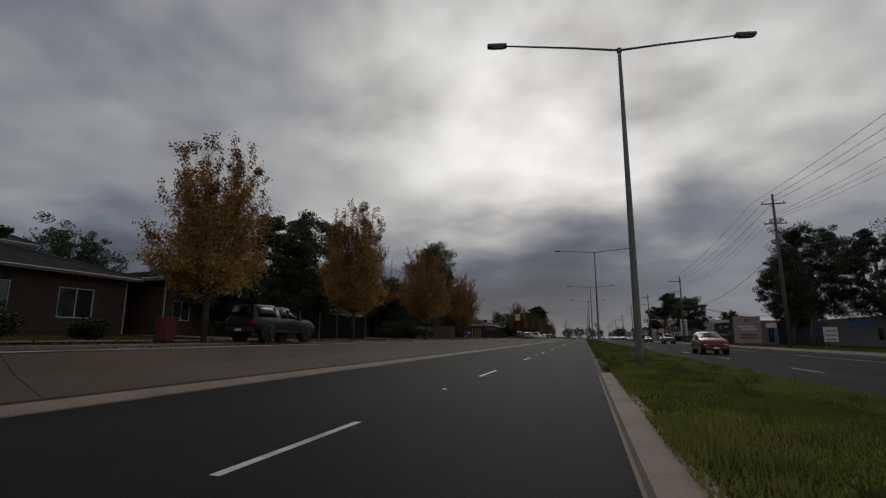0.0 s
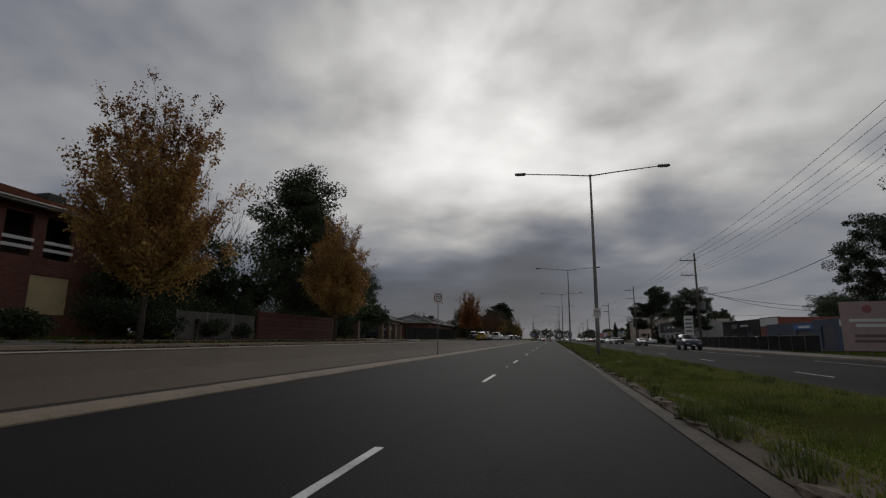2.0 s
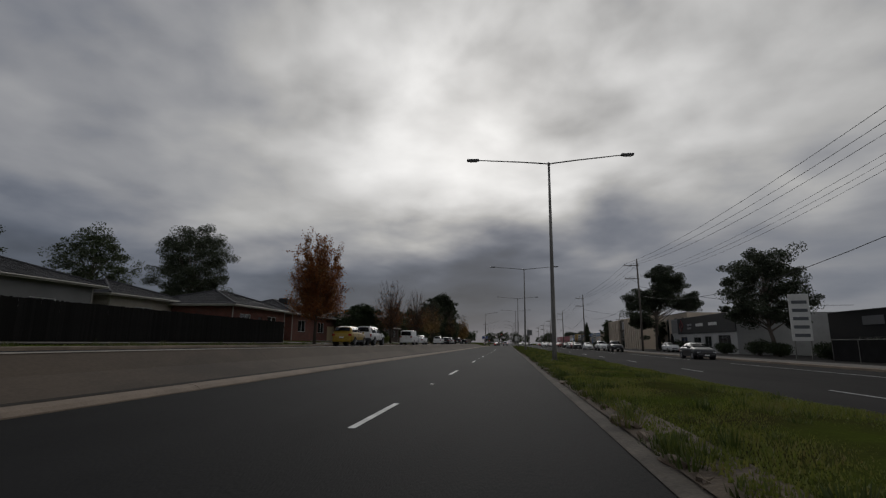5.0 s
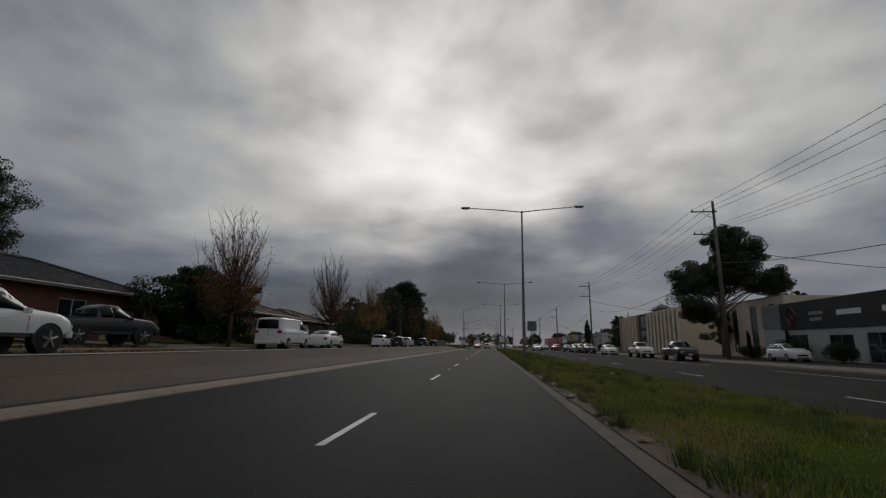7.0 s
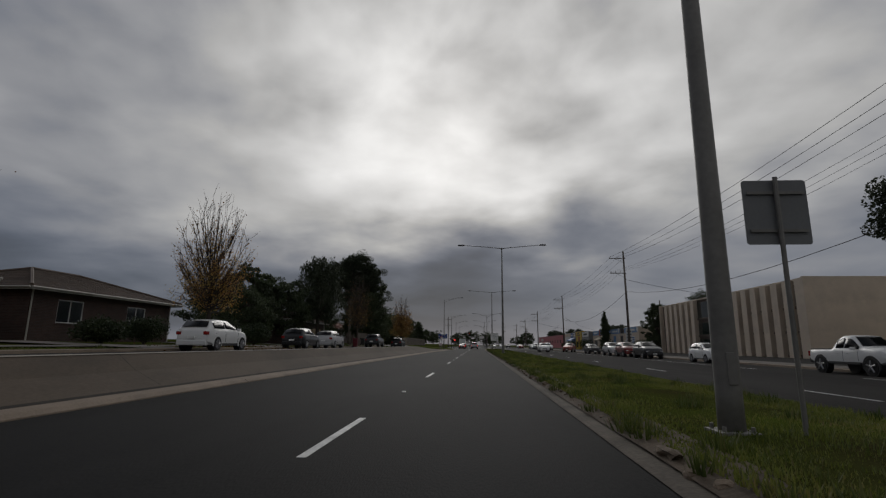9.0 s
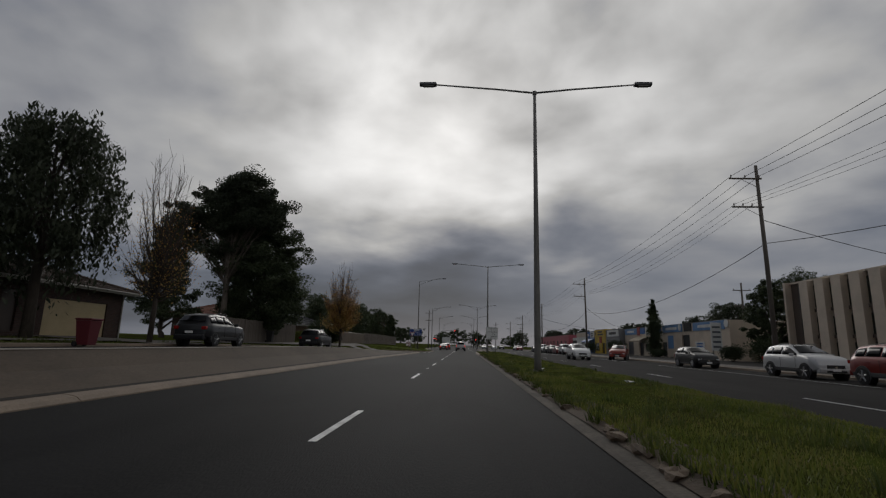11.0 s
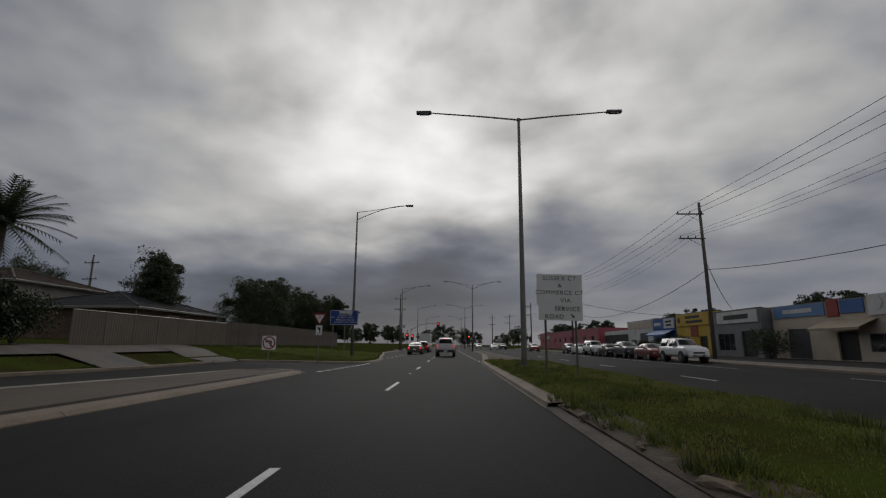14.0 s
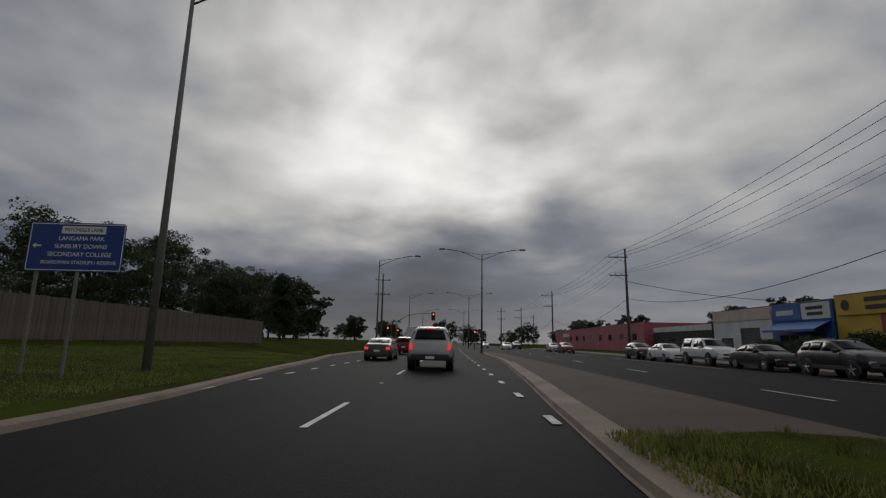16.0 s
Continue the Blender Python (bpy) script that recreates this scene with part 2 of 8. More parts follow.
def mesh_ob(name, verts, faces, material, smooth=False):
    me = bpy.data.meshes.new(name)
    me.from_pydata([tuple(v) for v in verts], [], faces)
    me.materials.append(material)
    if smooth:
        me.polygons.foreach_set("use_smooth", [True] * len(me.polygons))
    me.update()
    return new(name, me)


def thing(name, at=(0, 0, 0), turn=0.0, label="", category="", group="", kind=""):
    e = new(name)
    e.empty_display_size = 0.1
    e.matrix_basis = pose(*at, 0, 0, turn)
    return tagged(e, label, category, group, kind)


def part(name, bm, material, parent=None, label="", smooth=False):
    """Links a bmesh as one mesh object under a thing or a part; its vertices are in the parent's frame."""
    me = bpy.data.meshes.new(name)
    bm.to_mesh(me)
    bm.free()
    me.materials.append(material)
    if smooth:
        me.polygons.foreach_set("use_smooth", [True] * len(me.polygons))
    ob = new(name, me)
    if parent is not None:
        ob.parent = parent
    if label:
        tagged(ob, label)
    return ob


def cuboid(x0, x1, y0, y1, z0, z1, bevel=0.0, bm=None):
    bm = bm or bmesh.new()
    m = Matrix.Translation(((x0 + x1) / 2, (y0 + y1) / 2, (z0 + z1) / 2)) @ Matrix.Diagonal((abs(x1 - x0), abs(y1 - y0), abs(z1 - z0), 1))
    r = bmesh.ops.create_cube(bm, size=1, matrix=m)
    if bevel:
        es = list({e for v in r["verts"] for e in v.link_edges})
        bmesh.ops.bevel(bm, geom=es, offset=bevel, segments=2, affect="EDGES", profile=0.6)
    return bm


def tube(points, radii, seg=8, bm=None, cap=True):
    """A tapered tube through the points."""
    bm = bm or bmesh.new()
    pts = [Vector(p) for p in points]
    rings = []
    for k, p in enumerate(pts):
        d = (pts[min(k + 1, len(pts) - 1)] - pts[max(k - 1, 0)]).normalized()
        a = d.cross(Vector((0, 0, 1)) if abs(d.z) < 0.9 else Vector((1, 0, 0))).normalized()
        b = d.cross(a)
        r = radii[k] if isinstance(radii, (list, tuple)) else radii
        rings.append([bm.verts.new(p + a * (r * math.cos(2 * math.pi * s / seg)) + b * (r * math.sin(2 * math.pi * s / seg))) for s in range(seg)])
    for r0, r1 in zip(rings, rings[1:]):
        for s in range(seg):
            bm.faces.new((r0[s], r0[(s + 1) % seg], r1[(s + 1) % seg], r1[s]))
    if cap:
        bm.faces.new(rings[0][::-1])
        bm.faces.new(rings[-1])
    return bm


def prism(profile, y0, y1, bm=None):
    """An (x, z) outline carried along y."""
    bm = bm or bmesh.new()
    a = [bm.verts.new((x, y0, z)) for x, z in profile]
    b = [bm.verts.new((x, y1, z)) for x, z in profile]
    n = len(profile)
    for k in range(n):
        bm.faces.new((a[k], a[(k + 1) % n], b[(k + 1) % n], b[k]))
    bm.faces.new(a[::-1])
    bm.faces.new(b)
    bmesh.ops.recalc_face_normals(bm, faces=bm.faces[:])
    return bm


def smooth01(v, a, b):
    t = min(max((v - a) / (b - a), 0.0), 1.0)
    return t * t * (3 - 2 * t)


# ---------------- the lie of the land ----------------
def service_z(y):
    """Height of the service road above the main road."""
    return 0.82 * (1 - smooth01(y, 236, 288)) + 0.02


def ground_z(x, y):
    if x > -7.6:
        return 0.14 if x > 19.3 else 0.0
    s = service_z(y)
    if x > -9.42:
        return 0.0
    if x > -15.1:
        return s
    d = -15.1 - x
    return s + 0.12 + (0.84 - s) * smooth01(d, 0.2, 3.4) + min(d, 22) * 0.032


YS = [-60, -30, -10] + list(range(0, 236, 12)) + list(range(236, 292, 4)) + [292, 296, 304, 312, 324, 340, 380, 440, 520, 700, 1200, 3000]


def sheet(name, xs, ys, zf, material, smooth=False):
    """A surface over a grid of x and y stations; xs and zf may depend on y."""
    vs, fs = [], []
    for y in ys:
        row = xs(y) if callable(xs) else xs
        for k, x in enumerate(row):
            vs.append((x, y, zf(x, y, k)))
    n = len(row)
    for j in range(len(ys) - 1):
        for k in range(n - 1):
            a = j * n + k
            fs.append((a, a + 1, a + n + 1, a + n))
    return mesh_ob(name, vs, fs, material, smooth)


XS = [-3000, -600, -200, -90, -60, -45, -37, -30, -24, -19, -17, -15.11, -15.09, -9.5, -9.35, -7.62, -7.58, 1.4, 6.3, 19.2, 19.4, 30, 45, 70, 120, 300, 800, 3000]
tagged(sheet("ground", XS, [-900, -200] + YS, lambda x, y, k: ground_z(x, max(y, -60)) - 0.05, GRASS_G), "dull grass and bare earth reaching to the horizon", "ground", kind="structure")


def densify(ys, step, lo, hi):
    return sorted(set([y for y in ys if y <= hi and y >= lo] + [lo + step * k for k in range(int((hi - lo) / step) + 1)] + [hi]))


# main carriageway with its slight crown
tagged(sheet("road", [-7.62, -5.0, -2.13, 0, 1.52], [-60, 0, 60, 120, 180, 240, 290], lambda x, y, k: 0.004 + 0.02 * (1 - ((x + 3) / 4.7) ** 2), ASPHALT), "dark damp asphalt carriageway with two lanes", "road", kind="structure")
tagged(sheet("road_junction", [-15.0, -9.5, -7.6, -5.0, -2.13, 1.52, 6.3, 12, 19.2], [290.0, 300, 320, 345, 380, 440, 600, 1000, 2500], lambda x, y, k: 0.004 + (0.015 if -6 < x < 0 else 0), ASPHALT), "dark asphalt where the roads meet and run on", "road", kind="structure")
tagged(sheet("road_opposite", [6.15, 9.25, 12.6, 15.6, 19.2], [-60, 0, 60, 120, 180, 240, 290], lambda x, y, k: 0.004 + 0.015 * (1 - abs(x - 12.6) / 6.6), ASPHALT_OLD), "worn grey asphalt carriageway with a parking lane", "road", kind="structure")
tagged(sheet("service_road", [-15.0, -12.2, -9.45], densify(YS, 6, -60, 290), lambda x, y, k: service_z(y) + 0.004, ASPHALT_OLD), "narrow raised service road of grey asphalt", "road", kind="structure")
tagged(sheet("side_road", [-9.46, -8.4, -7.55], [284.0, 287, 290.2], lambda x, y, k: [service_z(y) + 0.008, 0.026, 0.016][k], ASPHALT), "asphalt slip lane opening between the kerbs", "road", kind="structure")

# separator between main and service road: mountable kerb, sloping concrete batter, crest
SEP_END = 282.5


def sep_shift(y):
    """How far the kerb bends towards the main road as the separator ends."""
    return 0.95 * smooth01(y, 244, 281)


def batter_z(x, y, k):
    s = service_z(y)
    return [0.13, 0.17, 0.17 + (s - 0.1) * 0.5, max(s + 0.1, 0.18), s + 0.1, s + 0.02][k]


def batter_x(y):
    n = sep_shift(y)
    return [-8.0 + n, -8.05 + n, -8.8 + n * 0.4, -9.32, -9.46, -9.5]


tagged(sheet("separator_batter", batter_x, densify(YS, 6, -60, SEP_END), batter_z, BATTER), "brown stained concrete batter between the two roads", "embankment", kind="structure")

tagged(sheet("separator_crest", [-9.3, -9.36, -9.46, -9.52], densify(YS, 6, -60, SEP_END), lambda x, y, k: [max(service_z(y) + 0.1, 0.18) + 0.004, service_z(y) + 0.125, service_z(y) + 0.125, service_z(y) + 0.01][k], mat("crest_concrete", (0.3, 0.27, 0.23), 0.85, 0.25, 1.2, 25, 0.2, stain=0.3)), "pale concrete edge along the top of the batter", "kerb", kind="structure")
tagged(sheet("separator_joint", lambda y: [-7.99 + sep_shift(y), -8.06 + sep_shift(y) * 0.985], densify(YS, 4, -60, SEP_END - 4), lambda x, y, k: [0.142, 0.182][k], mat("joint_silt", (0.03, 0.024, 0.018), 0.95, 0.3, 0.6, 25, 0.3)), "dark silted joint between kerb and batter", "joint", kind="structure")
for k in range(28):
    jy = -52 + k * 11.7
    bx = batter_x(jy)
    bm = bmesh.new()
    q = [bm.verts.new((bx[n], jy + dy, batter_z(0, jy, n) + 0.005)) for n in (1, 2, 3) for dy in (0.0, 0.022)]
    for n in (0, 2):
        bm.faces.new((q[n], q[n + 1], q[n + 3], q[n + 2]))
    tagged(part("batter_joint", bm, MATS["joint_silt"]), "narrow dark joint across the concrete batter", "joint", kind="structure")

kerb_left = thing("kerb", label="pale concrete mountable kerb in poured lengths along the batter", category="kerb", kind="structure")


def kerb_piece(L):
    bm = prism([(0.0, -0.05), (-0.02, 0.03), (-0.13, 0.1), (-0.3, 0.135), (-0.45, 0.14), (-0.45, -0.05)], 0.004, L - 0.004)
    me = bpy.data.meshes.new("kerb_length")
    bm.to_mesh(me); bm.free()
    me.materials.append(KERB)
    return me


KL = kerb_piece(4.2)
for k in range(80):
    o = new("kerb_length", KL)
    o.parent = kerb_left
    y = -53.7 + 4.2 * k
    o.location = (-7.56 + sep_shift(y) + random.uniform(-0.006, 0.006), y, random.uniform(-0.004, 0.003))
    o.rotation_euler = (0, 0, -math.atan((sep_shift(y + 4.2) - sep_shift(y)) / 4.2))
# rounded nose of the separator
bm = bmesh.new()
for rr, zz in ((0.0, 0.17), (0.66, 0.155), (0.86, 0.12), (0.98, 0.04), (1.0, -0.05)):
    for s in range(13):
        a = math.pi * s / 12
        bm.verts.new((-8.04 + math.cos(a) * rr * 1.43, SEP_END - 0.05 + math.sin(a) * rr * 1.2, zz))
bm.verts.ensure_lookup_table()
for r in range(4):
    for s in range(12):
        a = r * 13 + s
        bm.faces.new((bm.verts[a], bm.verts[a + 13], bm.verts[a + 14], bm.verts[a + 1]))
tagged(part("separator_nose", bm, KERB, smooth=True), "rounded pale concrete nose at the end of the separator", "kerb", kind="structure")

# far kerb of the service road, verge, footpath
tagged(sheet("kerb_house_side", [-14.98, -15.0, -15.14, -15.3], densify(YS, 8, -60, 292), lambda x, y, k: service_z(y) + [0.0, 0.11, 0.13, 0.125][k], KERB), "concrete kerb on the house side of the service road", "kerb", kind="structure")
tagged(sheet("footpath", [-18.6, -17.2], densify(YS, 8, -60, 292), lambda x, y, k: ground_z(x, y) + 0.02, PATH_CON), "pale concrete footpath along the front gardens", "footpath", kind="structure")

# median: kerb stones, grass bank
MED0, MED1 = -60, 297


def med_left(y):
    return 1.52 + 0.7 * smooth01(y, 290, 308) + 1.2 * smooth01(y, 300, 330)


def med_z(x, y, k):
    return [0.1, 0.16, 0.2, 0.24, 0.2, 0.13, 0.0][k] + (0 if k in (0, 6) else 0.05 * noise.noise(Vector((x * 0.6, y * 0.35, 0))))


def med_x(y):
    a = med_left(y)
    return [a + 0.48, a + 0.75, a + 1.3, 3.9, 4.9, 5.7, 6.22]


tagged(sheet("median_ground", med_x, densify([], 2.0, MED0, MED1), med_z, GRASS_G, True), "grass and bare soil of the central median", "median", kind="structure")
tagged(sheet("median_paved", lambda y: [med_left(y) + 0.28, 3.8, 5.6, 6.22], densify([], 3.0, MED1, 352), lambda x, y, k: [0.13, 0.16, 0.14, 0.0][k], mat("median_paving", (0.062, 0.036, 0.02), 0.9, 0.3, 2.0, 20, 0.4, stain=0.35)), "brown dirt-stained concrete paving of the median", "median", kind="structure")
# continuous edge strip and rough stones behind it
def edge_strip(name, y0, y1, w, z1, z2, material, label):
    tagged(sheet(name, lambda y: [med_left(y) - 0.04, med_left(y), med_left(y) + 0.03, med_left(y) + w], densify([], 6, y0, y1), lambda x, y, k: [0.018, 0.03, z1, z2][k], material), label, "kerb", kind="structure")


edge_strip("median_kerb_start", MED0, 17.0, 0.5, 0.11, 0.14, KERB, "pale concrete kerb along the start of the median")
edge_strip("median_kerb_end", 271.5, 352, 0.5, 0.11, 0.15, KERB, "pale concrete kerb strip along the end of the median")
edge_strip("median_gutter", 17.0, 271.5, 0.24, 0.04, 0.05, mat("worn_edge_concrete", (0.105, 0.086, 0.066), 0.92, 0.35, 0.8, 20, 0.4, stain=0.45), "worn pale concrete edge strip below the kerb stones")

tagged(sheet("median_soil", lambda y: [med_left(y) + 0.2, med_left(y) + 0.42, med_left(y) + 0.8], densify([], 1.5, 17.0, 271.5), lambda x, y, k: [0.07, 0.15, 0.185][k] + 0.03 * noise.noise(Vector((x * 3, y * 1.3, 5))), DIRT, True), "bare brown soil and rubble along the edge of the median", "soil", kind="structure")

SIGN_STUD = mat("road_stud_white", (0.6, 0.6, 0.58), 0.35, 0.1, 0.2, 30, 0.0)
LANE = thing("lane_marking", label="white broken lane line of painted dashes", category="lane marking", kind="structure")


def dash(x, y0, L, w=0.11, z=0.024, name="dash"):
    bm = bmesh.new()
    v = [bm.verts.new(p) for p in ((x - w / 2, y0, z), (x + w / 2, y0, z), (x + w / 2 + 0.002, y0 + L, z), (x - w / 2 + 0.004, y0 + L * 0.997, z))]
    bm.faces.new(v)
    r = bmesh.ops.extrude_face_region(bm, geom=bm.faces[:])
    bmesh.ops.translate(bm, vec=(0, 0, 0.004), verts=[e for e in r["geom"] if isinstance(e, bmesh.types.BMVert)])
    return part(name, bm, LINE, LANE)


DK, DY = [-6, 0, 4, 6, 10, 12, 16, 19, 21, 23, 30], [-52.4, 18.6, 65.9, 91.8, 141.2, 164.8, 219.2, 255.0, 277.9, 300.8, 383.6]
for k in range(-5, 30):
    dash(-2.14, float(np.interp(k, DK, DY)) - 3, 2.95)
for k in range(-5, 24, 2):
    sy = float(np.interp(k, DK, DY)) + 4.6
    part("road_stud", cuboid(-2.19, -2.09, sy, sy + 0.11, 0.022, 0.042, 0.008), SIGN_STUD, LANE)
for k in range(-5, 32):
    dash(9.25, float(np.interp(k, DK, DY)) - 9.5, 2.9, z=0.02)
for k in range(26):
    dash(1.62 - 0.05 * k if k < 12 else 1.0, 298.6 + 3.9 * k, 0.95, 0.16)
for k in range(14):
    dash(-6.2 + 0.03 * k, 299.4 + 3.15 * k, 0.9, 0.14)
for k in range(9):
    dash(-6.28 + 0.076 * k, 283.5 + 1.1 * k, 0.58, 0.22, 0.026)
for k in range(14):
    dash(15.7, -40 + 30 * k, 22, 0.09, 0.016)

# ---------------- street lamps, poles and wires ----------------
LAMP_Y = [20.4, 73.6, 126.7, 176.5, 232.0, 286.4]


def street_lamp(h=13.2, rise=0.42, reach=5.35):
    t = thing("street_lamp", label="tall galvanised street lamp with two long arms on the median", category="street lamp", group="median street lamps")
    part("pole", tube([(0, 0, 0), (0, 0, 0.5), (0, 0, h * 0.5), (0, 0, h)], [0.16, 0.155, 0.115, 0.07], 12), GAL, t, smooth=True)
    b = cuboid(-0.24, 0.24, -0.24, 0.24, -0.03, 0.05, 0.01)
    part("base_plate", b, GAL, t)
    for sx in (-0.17, 0.17):
        for sy in (-0.17, 0.17):
            part("bolt", tube([(sx, sy, 0.05), (sx, sy, 0.11)], 0.025, 6), GAL, t)
    part("collar", tube([(0, 0, h - 0.12), (0, 0, h + 0.06)], 0.1, 10), GAL, t)
    part("access_hatch", cuboid(-0.06, 0.06, -0.165, -0.14, 0.6, 1.0, 0.01), GAL, t)
    for s in (-1, 1):
        pts = [(0, 0, h - 0.02), (s * reach * 0.35, 0, h + rise * 0.42), (s * reach * 0.7, 0, h + rise * 0.78), (s * (reach - 0.5), 0, h + rise)]
        part("arm", tube(pts, [0.05, 0.045, 0.04, 0.035], 8), GAL, t, smooth=True)
        x = s * (reach - 0.15)
        head = part("lamp_head", cuboid(x - 0.42, x + 0.42, -0.14, 0.14, h + rise - 0.06, h + rise + 0.09, 0.045), mat("lamp_housing", (0.12, 0.12, 0.125), 0.5, 0.15, 0.5, 20, 0.05), t)
        part("lens", cuboid(x - 0.25, x + 0.28, -0.1, 0.1, h + rise - 0.1, h + rise - 0.055, 0.015), mat("lamp_lens", (0.35, 0.35, 0.33), 0.25, 0.1, 1, 10, 0), head)
    return t


lamp0 = street_lamp()
lamp0.matrix_basis = pose(3.1, LAMP_Y[0], 0.18, 0, 0, 11)
for y in LAMP_Y[1:]:
    copy_thing(lamp0, pose(3.22 if y > 280 else 2.95 if y > 150 else 3.05, y, 0.18, 0, 0, random.uniform(-1.5, 1.5)))


tagged(part("concrete_pad", cuboid(3.0, 5.0, 286.1, 286.75, 0.1, 0.25, 0.02), PATH_CON), "pale concrete pad at the foot of a street lamp", "pad")


def curved_lamp(sides, h, label):
    """Pole with upswept outreach arms, of the kind used at the junction."""
    t = thing("street_lamp", label=label, category="street lamp", group="junction street lamps")
    part("pole", tube([(0, 0, 0), (0, 0, h * 0.5), (0, 0, h)], [0.13, 0.1, 0.065], 12), GAL, t, smooth=True)
    part("base_plate", cuboid(-0.2, 0.2, -0.2, 0.2, -0.03, 0.05, 0.01), GAL, t)
    for s in sides:
        pts = [(0, 0, h - 0.7)] + [(s * 4.6 * k / 6, 0, h - 0.7 + 1.35 * math.sin(k / 6 * math.pi / 2)) for k in range(1, 7)]
        part("arm", tube(pts, 0.035, 8), GAL, t, smooth=True)
        part("stay", tube([(0, 0, h), (s * 1.5, 0, h + 0.2), (s * 4.3, 0, h + 0.62)], 0.025, 6), GAL, t, smooth=True)
        part("lamp_head", cuboid(s * 4.6 - 0.1 + (0 if s > 0 else -0.5), s * 4.6 + 0.6 + (0 if s > 0 else -0.5), -0.13, 0.13, h + 0.56, h + 0.72, 0.04), mat("lamp_housing", (0.12, 0.12, 0.125)), t)
    return t


curved_lamp([1], 13.2, "galvanised street lamp with one upswept arm on the grass verge").matrix_basis = pose(-9.25, 305.5, 0.1)
for x, y, sd in ((-9.6, 352, [1]), (3.2, 349, [-1, 1]), (-10, 400, [1]), (3.2, 402, [-1, 1]), (-10.5, 455, [1]), (3.2, 460, [-1, 1])):
    curved_lamp(sd, 11.6 if len(sd) > 1 else 11.2, "galvanised street lamp with upswept arms by the junction").matrix_basis = pose(x, y, 0.1)

UTIL = [(22.8, -2, 17.0), (22.8, 63.2, 17.5), (22.2, 119.7, 14.6), (22.9, 183.0, 15.9), (23.1, 248.5, 15.9), (23.1, 306.6, 14.5), (21.8, 353.3, 13.4), (21.9, 402.0, 13.0), (22, 455, 13)]


def utility_pole(h, transformer=False, lean=0.0, both=False):
    t = thing("utility_pole", label="weathered timber utility pole with two crossarms", category="utility pole", group="utility poles")
    part("pole", tube([(0, 0, -0.2), (lean * 0.3, 0, h * 0.5), (lean, 0, h)], [0.19, 0.165, 0.12], 10), POLEW, t, smooth=True)
    off = 0.0 if both else -0.95
    for z, half in ((h - 1.15, 1.3), (h - 3.5, 1.25)):
        xa = off + lean
        arm = part("crossarm", cuboid(xa - half, xa + half * 0.95, -0.19, -0.09, z - 0.06, z + 0.06, 0.01), POLEW, t)
        for k in range(3 if z > h - 2 else 4):
            x = xa - half + 0.15 + k * (2 * half - 0.4) / (2 if z > h - 2 else 3)
            part("insulator", tube([(x, -0.14, z + 0.06), (x, -0.14, z + 0.13), (x, -0.14, z + 0.17), (x, -0.14, z + 0.3)], [0.02, 0.05, 0.06, 0.035], 8), mat("porcelain", (0.25, 0.22, 0.2), 0.25, 0.2, 0.3, 10, 0), arm)
        part("brace", tube([(xa - half * 0.45 + 0.2, -0.14, z - 0.04), (lean, -0.12, z - 0.75)], 0.02, 6), GAL, t)
    if transformer:
        tank = part("transformer", tube([(0.55, -0.1, h - 8.9), (0.55, -0.1, h - 8.85), (0.55, -0.1, h - 7.75), (0.55, -0.1, h - 7.7)], [0.3, 0.38, 0.38, 0.3], 14), mat("transformer_grey", (0.17, 0.175, 0.18), 0.5, 0.2, 1, 15, 0.05), t)
        for k in range(9):
            a = k * 0.7
            part("cooling_fin", cuboid(0.55 + math.cos(a) * 0.36, 0.55 + math.cos(a) * 0.46, -0.1 + math.sin(a) * 0.4 - 0.02, -0.1 + math.sin(a) * 0.4 + 0.02, h - 8.7, h - 7.9), GAL, tank)
        part("platform_arm", cuboid(-0.9, 1.1, -0.2, -0.08, h - 6.9, h - 6.78), POLEW, t)
    part("cable_box", cuboid(-0.12, 0.12, 0.12, 0.26, 1.8, 2.4, 0.02), GAL, t)
    return t


for k, (x, y, h) in enumerate(UTIL):
    utility_pole(h, k == 2, -0.15 if k in (3, 4, 5) else 0.0, k == 1).matrix_basis = pose(x, y, 0.12)
for x, y, h in ((41.5, 286, 11.5), (-48, 124, 15.5), (-52, 330, 12), (-60, 352, 12.5), (-40, 372, 11), (-12, 372, 12.5), (30, 480, 12), (14, 440, 12)):
    utility_pole(h, both=True).matrix_basis = pose(x, y, ground_z(x, y) - 0.1, 0, 0, random.uniform(-20, 20))


